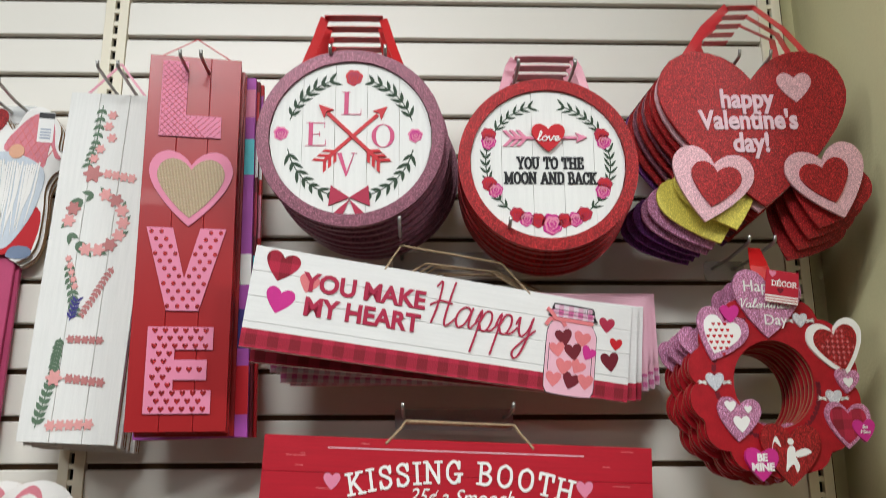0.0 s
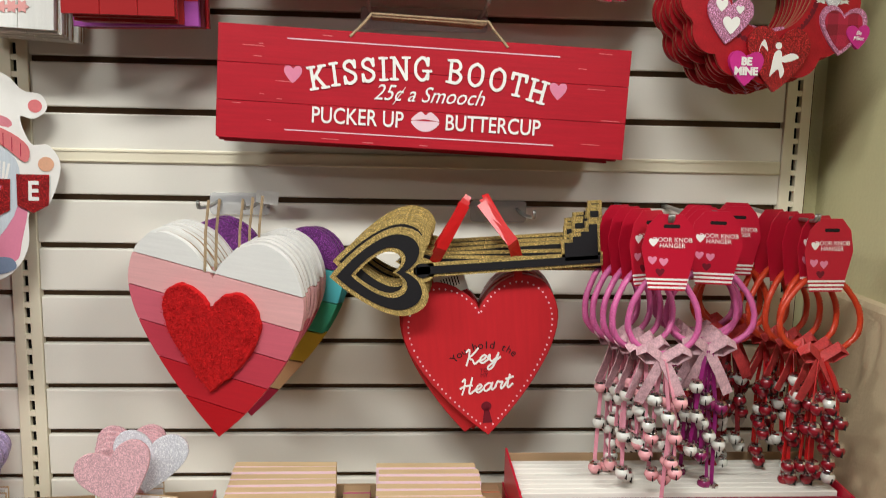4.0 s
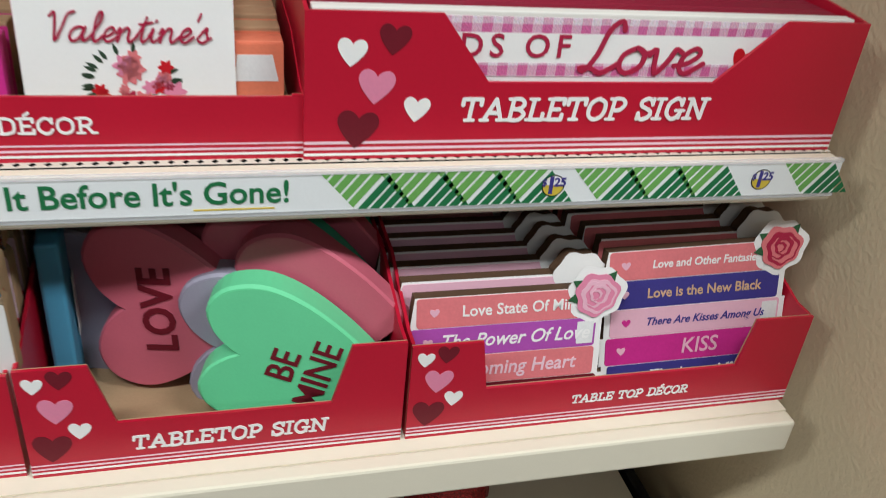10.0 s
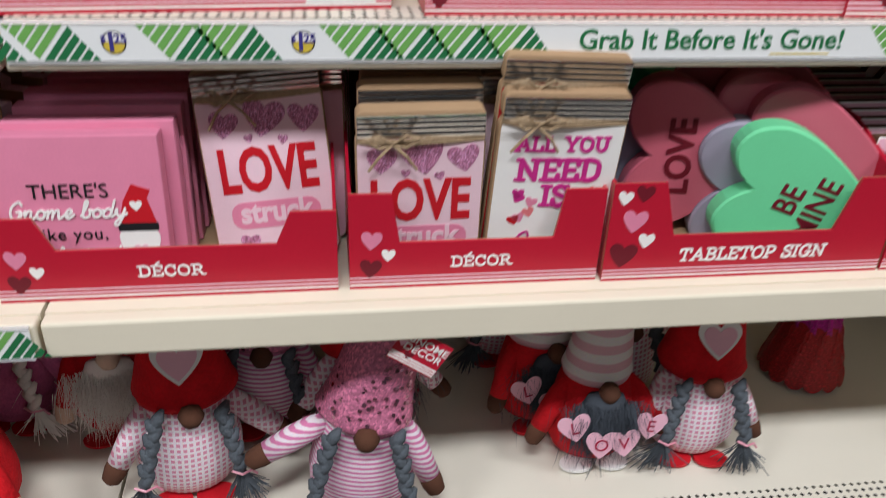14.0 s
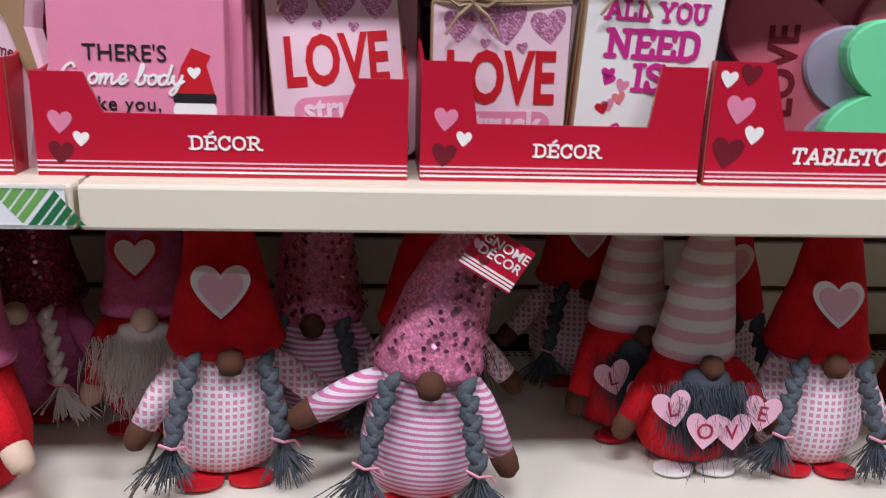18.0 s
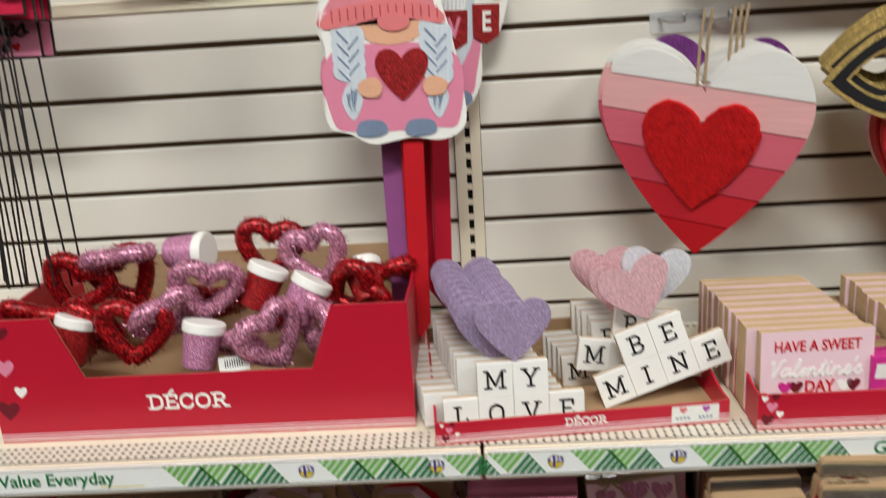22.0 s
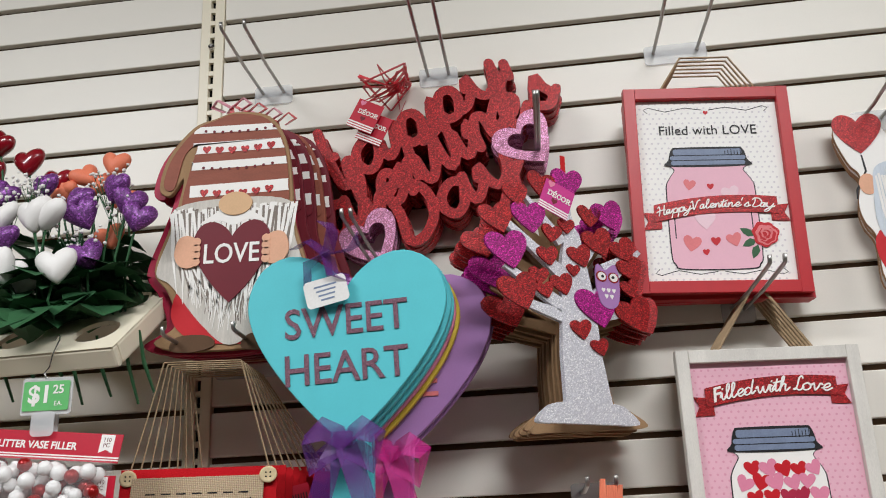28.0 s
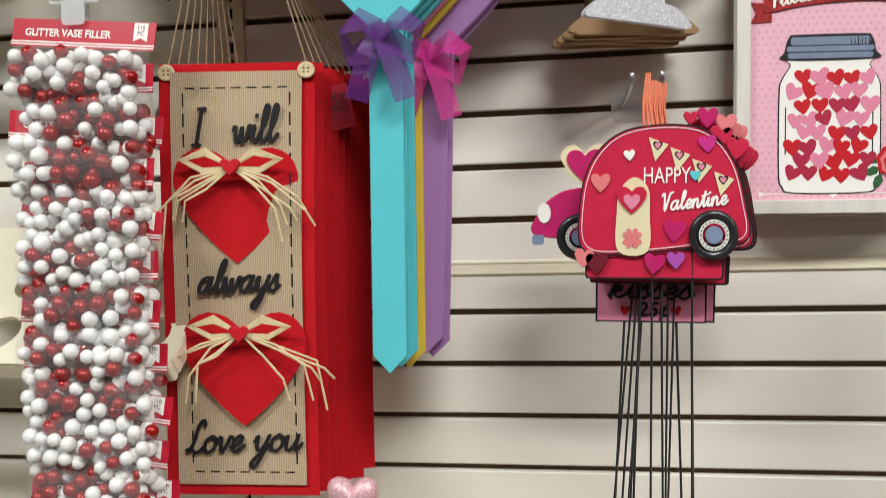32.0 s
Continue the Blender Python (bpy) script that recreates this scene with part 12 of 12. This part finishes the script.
def stuffed_heart(s):
    """A plump foam heart."""
    key_ = ("plump", s)
    out = heart(s, s * 0.92, 0, 0, 0, 32)
    bm = bmesh.new()
    rings = []
    for k, f in ((-1, 0.35), (-0.8, 0.72), (-0.4, 0.94), (0, 1.0), (0.4, 0.94), (0.8, 0.72), (1, 0.35)):
        rings.append([bm.verts.new((x * f, k * s * 0.24, z * f + 0.02 * s * (1 - f))) for x, z in out])
    n = len(out)
    for a, b in zip(rings, rings[1:]):
        for i in range(n):
            bm.faces.new((a[i - 1], a[i], b[i], b[i - 1]))
    bm.faces.new(rings[0])
    bm.faces.new(rings[-1])
    return bm


FOAM = {}


def flower_stem(x, y, z, s, mat, root, seed, label, leaf_n=3):
    rr = random.Random(seed)
    th = thing("heart_flower", pose(*root), label, "artificial flower", "heart flower picks")
    tip = Vector((x, y, z)) - Vector(root)
    mid = tip * 0.55 + Vector((rr.uniform(-0.015, 0.015), -0.005, -0.01))
    part("stem", tube([(0, 0, 0), mid * 0.5, mid, tip], 0.0017, n=6), M["leaf"], th, "thin green stem")
    if (mat, s) not in FOAM:
        FOAM[mat, s] = mesh_of("heart", stuffed_heart(s), mat)
    part("heart", FOAM[mat, s], None, th, "plump heart bloom", Matrix.Translation(tip) @ pose(0, 0, 0, rr.uniform(-30, 10), rr.uniform(-35, 35), rr.uniform(-40, 40)), True)
    for k in range(leaf_n):
        l = rr.uniform(0.045, 0.072)
        a = rr.uniform(0, 6.28)
        b = bmesh.new()
        pts = [(0, 0.0), (0.012, 0.3), (0.019, 0.55), (0.014, 0.8), (0.0, 1.0)]
        cen = [b.verts.new((0, v * l, -0.25 * v * v * l)) for _, v in pts]
        for sd in (-1, 1):
            ed = [b.verts.new((sd * u * 1.35 * l / 0.05, v * l, -0.25 * v * v * l + u * 0.35)) for u, v in pts[1:-1]]
            row = [cen[0]] + ed + [cen[-1]]
            for q in range(len(pts) - 1):
                f = [cen[q], cen[q + 1], row[q + 1], row[q]]
                f = [v for i_, v in enumerate(f) if v not in f[:i_]]
                if len(f) > 2:
                    b.faces.new(f)
        part("leaf", b, M["leaf"], th, "glossy green leaf", Matrix.Translation(mid * rr.uniform(0.4, 1.0)) @ pose(0, 0, 0, rr.uniform(-30, 20), 0, math.degrees(a)))
    return th


G["lilacdeep"] = glitter("violet_glitter", (0.20, 0.05, 0.26), flake=500, dark=0.4, spark=2.0)
flowers = (
    (-2.005, 1.17, 2.033, 0.054, "foamw"), (-1.982, 1.17, 2.034, 0.054, "foamw"), (-2.029, 1.15, 1.953, 0.054, "foamw"), (-1.95, 1.15, 1.951, 0.054, "foamw"), (-2.064, 1.185, 2.041, 0.05, "foamw"),
    (-2.019, 1.185, 1.949, 0.05, "foamw"), (-2.103, 1.185, 2.02, 0.05, "foamw"), (-2.042, 1.165, 2.001, 0.048, "purple"), (-1.939, 1.185, 2.035, 0.05, "purple"), (-1.927, 1.185, 1.975, 0.05, "purple"),
    (-2.027, 1.22, 2.098, 0.046, "purple"), (-2.09, 1.22, 2.091, 0.046, "purple"), (-1.901, 1.2, 2.076, 0.048, "purple"), (-1.863, 1.2, 2.03, 0.048, "purple"), (-1.878, 1.2, 2.054, 0.048, "purple"),
    (-1.964, 1.21, 2.07, 0.046, "purple"), (-2.075, 1.25, 2.154, 0.05, "bell_r"), (-2.128, 1.25, 2.187, 0.05, "bell_r"), (-2.14, 1.26, 2.143, 0.048, "bell_r"), (-2.028, 1.26, 2.121, 0.048, "bell_r"),
    (-2.175, 1.26, 2.174, 0.048, "bell_r"), (-1.93, 1.25, 2.137, 0.044, "orange"), (-1.983, 1.26, 2.127, 0.044, "orange"), (-2.014, 1.26, 2.106, 0.044, "orange"), (-1.912, 1.26, 2.077, 0.044, "orange"),
    (-2.024, 1.26, 2.099, 0.044, "orange"), (-1.922, 1.235, 2.018, 0.046, "orange"), (-2.125, 1.235, 2.073, 0.046, "orange"), (-1.966, 1.27, 2.118, 0.044, "orange"),
)
for i, (x, y, z, s, c) in enumerate(flowers):
    mat = G["lilacdeep"] if c == "purple" else M[c]
    flower_stem(x, y, z, s, mat, (x * 0.75 - 1.965 * 0.25 + R.uniform(-0.02, 0.02), min(y + 0.03, 1.30), 1.905 + (y - 1.2) * 0.5), i, {"foamw": "white foam heart flower pick with green leaves", "purple": "purple glitter heart flower pick with green leaves", "bell_r": "red glossy heart flower pick with green leaves", "orange": "coral foam heart flower pick with green leaves"}[c], 7 if z < 2.03 else 4)
for i, (x, y, z) in enumerate(((-1.94, 1.19, 2.005), (-2.03, 1.2, 2.10), (-1.89, 1.2, 2.06), (-1.93, 1.24, 2.12), (-2.06, 1.2, 2.075), (-2.0, 1.2, 2.07), (-2.05, 1.24, 2.12))):
    gy = thing("baby_breath", pose(x, y, z), "white sprig of artificial baby's breath", "artificial flower", "baby's breath sprigs")
    b, st_ = bmesh.new(), bmesh.new()
    rr = random.Random(50 + i)
    for _ in range(38):
        p = Vector((rr.gauss(0, 0.014), rr.gauss(0, 0.01), rr.gauss(0, 0.011)))
        bmesh.ops.create_icosphere(b, subdivisions=1, radius=rr.uniform(0.0014, 0.0034), matrix=Matrix.Translation(p))
        if rr.random() < 0.3:
            tube([(0, 0.01, -0.05), tuple(p)], 0.0006, st_, 4, False)
    tagged(part("blossoms", b, M["foamw"], gy, "tiny white blossoms"), kind="stuff")
    part("twigs", st_, M["leaf"], gy)
for i in range(7):
    sx = -2.06 + 0.035 * i
    sp = thing("flower_pick", pose(sx, 1.20 + 0.012 * (i % 3), 1.85), "dark stem poking out under the flower panel", "artificial flower", "stem ends")
    part("stem", tube([(0, 0, 0.02), (0.004, 0.01, -0.02), (0.016, 0.02, -0.06 - 0.01 * (i % 2))], [0.002, 0.0028, 0.0018], n=6), M["leaf"], sp)

pr = thing("price_tag", pose(-1.948, 1.148, 1.780, 0, 1, 0), "green price tag reading $1.25 on a metal S-hook", "price tag")
part("holder", slab(rect(0.066, 0.046, 0.004), 0.0012, y=0.002), M["plastic"], pr, "clear plastic sleeve")
part("card", slab(rect(0.060, 0.036, 0.002), 0.0008), M["pricegreen"], pr, "green card")
lettering("$1", 0.030, M["white"], pr, pose(-0.008, -0.0012, 0.001), "figure", thick=0.0002, bold=0.0008)
lettering("25", 0.015, M["white"], pr, pose(0.016, -0.0012, 0.007), "figure", thick=0.0002, bold=0.0003)
lettering("EA.", 0.008, M["white"], pr, pose(0.017, -0.0012, -0.010), "figure", thick=0.0002)
part("s_hook", tube([(0.0, 0.006, 0.070), (0.006, 0.004, 0.076), (0.010, 0.0, 0.070), (0.004, -0.002, 0.052), (0.0, 0.0, 0.036), (-0.006, 0.0, 0.028), (-0.002, 0.0, 0.022)], 0.0011, n=6), M["chrome"], pr, "metal S-hook")
part("strip", slab(rect(0.016, 0.62, 0.003, 0, -0.32), 0.001, y=0.02), M["plastic"], pr, "clear plastic clip strip")
part("hang_tab", slab(rect(0.03, 0.030, 0.006, -0.001, -0.034), 0.001, y=0.0), M["plastic"], pr, "clear plastic clip")


def bead_bag(x, y, z, yaw, tilt, seed, front, w=0.178):
    th = thing("vase_filler_bag", pose(x, y, z, tilt, 6 if front else R.uniform(0, 7), yaw), "clear bag of red and white glitter vase filler beads", "bag", "vase filler bags")
    hd = part("header_card", slab(rect(w + 0.012, 0.034, 0, 0, 0.017), 0.001), M["cardred"], th, "red printed header card")
    for q in range(2):
        flat("stripe", rect(w + 0.012, 0.0016, 0, 0, 0.003 + 0.003 * q), M["white"], hd, -0.001, 0.0003)
    lettering("GLITTER VASE FILLER", 0.0125, M["white"], hd, pose(-0.020, -0.0014, 0.017), thick=0.0002, bold=0.0003, width=0.98)
    flat("count_flag", [(w / 2 - 0.022, 0.033), (w / 2 - 0.004, 0.033), (w / 2 - 0.004, 0.011), (w / 2 - 0.013, 0.015), (w / 2 - 0.022, 0.011)], M["white"], hd, -0.001, 0.0003)
    lettering("110\nPC", 0.0072, M["maroon"], hd, pose(w / 2 - 0.013, -0.0015, 0.0235), thick=0.0001)
    rr = random.Random(seed)
    bh = 0.062
    beads = {"w": [], "r": []}
    mix = rr.uniform(0.4, 0.66)
    spots = [(rr.uniform(-w / 2, w / 2), rr.uniform(-bh, 0), rr.choice("wr")) for _ in range(7)]
    for layer in range(3):
        placed = []
        for _ in range(420):
            px, pz, r = rr.uniform(-w / 2 + 0.010, w / 2 - 0.010), -0.006 - (bh - 0.002) * rr.random(), rr.uniform(0.0082, 0.0106)
            if all((px - a) ** 2 + (pz - b) ** 2 > (r + q) ** 2 * 0.80 for a, b, q in placed):
                placed.append((px, pz, r))
                side = max(0.0, 1 - (px / (w / 2)) ** 4)
                bulge = 0.028 * math.sqrt(max(0.05, 1 - ((pz + bh / 2) / (bh / 2 + 0.005)) ** 2)) * (0.45 + 0.55 * side)
                near = min(spots, key=lambda q: (q[0] - px) ** 2 + (q[1] - pz) ** 2)
                tone = near[2] if rr.random() < 0.45 else ("w" if rr.random() < mix else "r")
                beads[tone].append((px, -bulge + layer * 0.013 + 0.004, pz, r))
    for c, lst in beads.items():
        b = bmesh.new()
        for px, py, pz, r in lst:
            bmesh.ops.create_icosphere(b, subdivisions=2, radius=r, matrix=Matrix.Translation((px, py, pz)))
        tagged(part("bead_fill", b, M["beadw" if c == "w" else "beadr"], th, "white beads" if c == "w" else "metallic red beads", smooth=True), kind="stuff")
    b = bmesh.new()
    nx, nz = 18, 9
    for sd in (-1, 1):
        g = []
        for j in range(nz + 1):
            v = j / nz
            zz = 0.002 - (bh + 0.012) * v
            row_ = []
            for i in range(nx + 1):
                u = i / nx * 2 - 1
                puff = 0.036 * math.sqrt(max(0, 1 - u ** 6)) * math.sqrt(max(0, math.sin(math.pi * min(1, v * 0.97 + 0.02))))
                row_.append(b.verts.new((u * w / 2, sd * (puff + rr.uniform(-0.0016, 0.0016)) + (0.006 if sd > 0 else 0), zz)))
            g.append(row_)
        for j in range(nz):
            for i in range(nx):
                b.faces.new((g[j][i], g[j][i + 1], g[j + 1][i + 1], g[j + 1][i]))
    part("film_bag", b, M["film"], th, "clear film bag", smooth=True)
    return th


for i in range(11):
    bead_bag(-1.948 + R.uniform(-0.006, 0.006) - 0.002 * i, 1.150 + 0.004 * (i % 2), 1.700 - 0.0575 * i, R.uniform(-9, 5), R.uniform(-8, -2), 60 + i, i == 0)
sparkle = thing("glitter_heart_pick", pose(-1.600, 1.12, 1.150), "pink glitter heart on a thin pick", "ornament")
part("heart", stuffed_heart(0.060), G["blush"], sparkle, "plump pink glitter heart", smooth=True)
part("stick", tube([(0, 0, -0.02), (0.002, 0.01, -0.2), (0.004, 0.03, -0.31)], 0.0014, n=5), M["leaf"], sparkle, "thin wire pick")
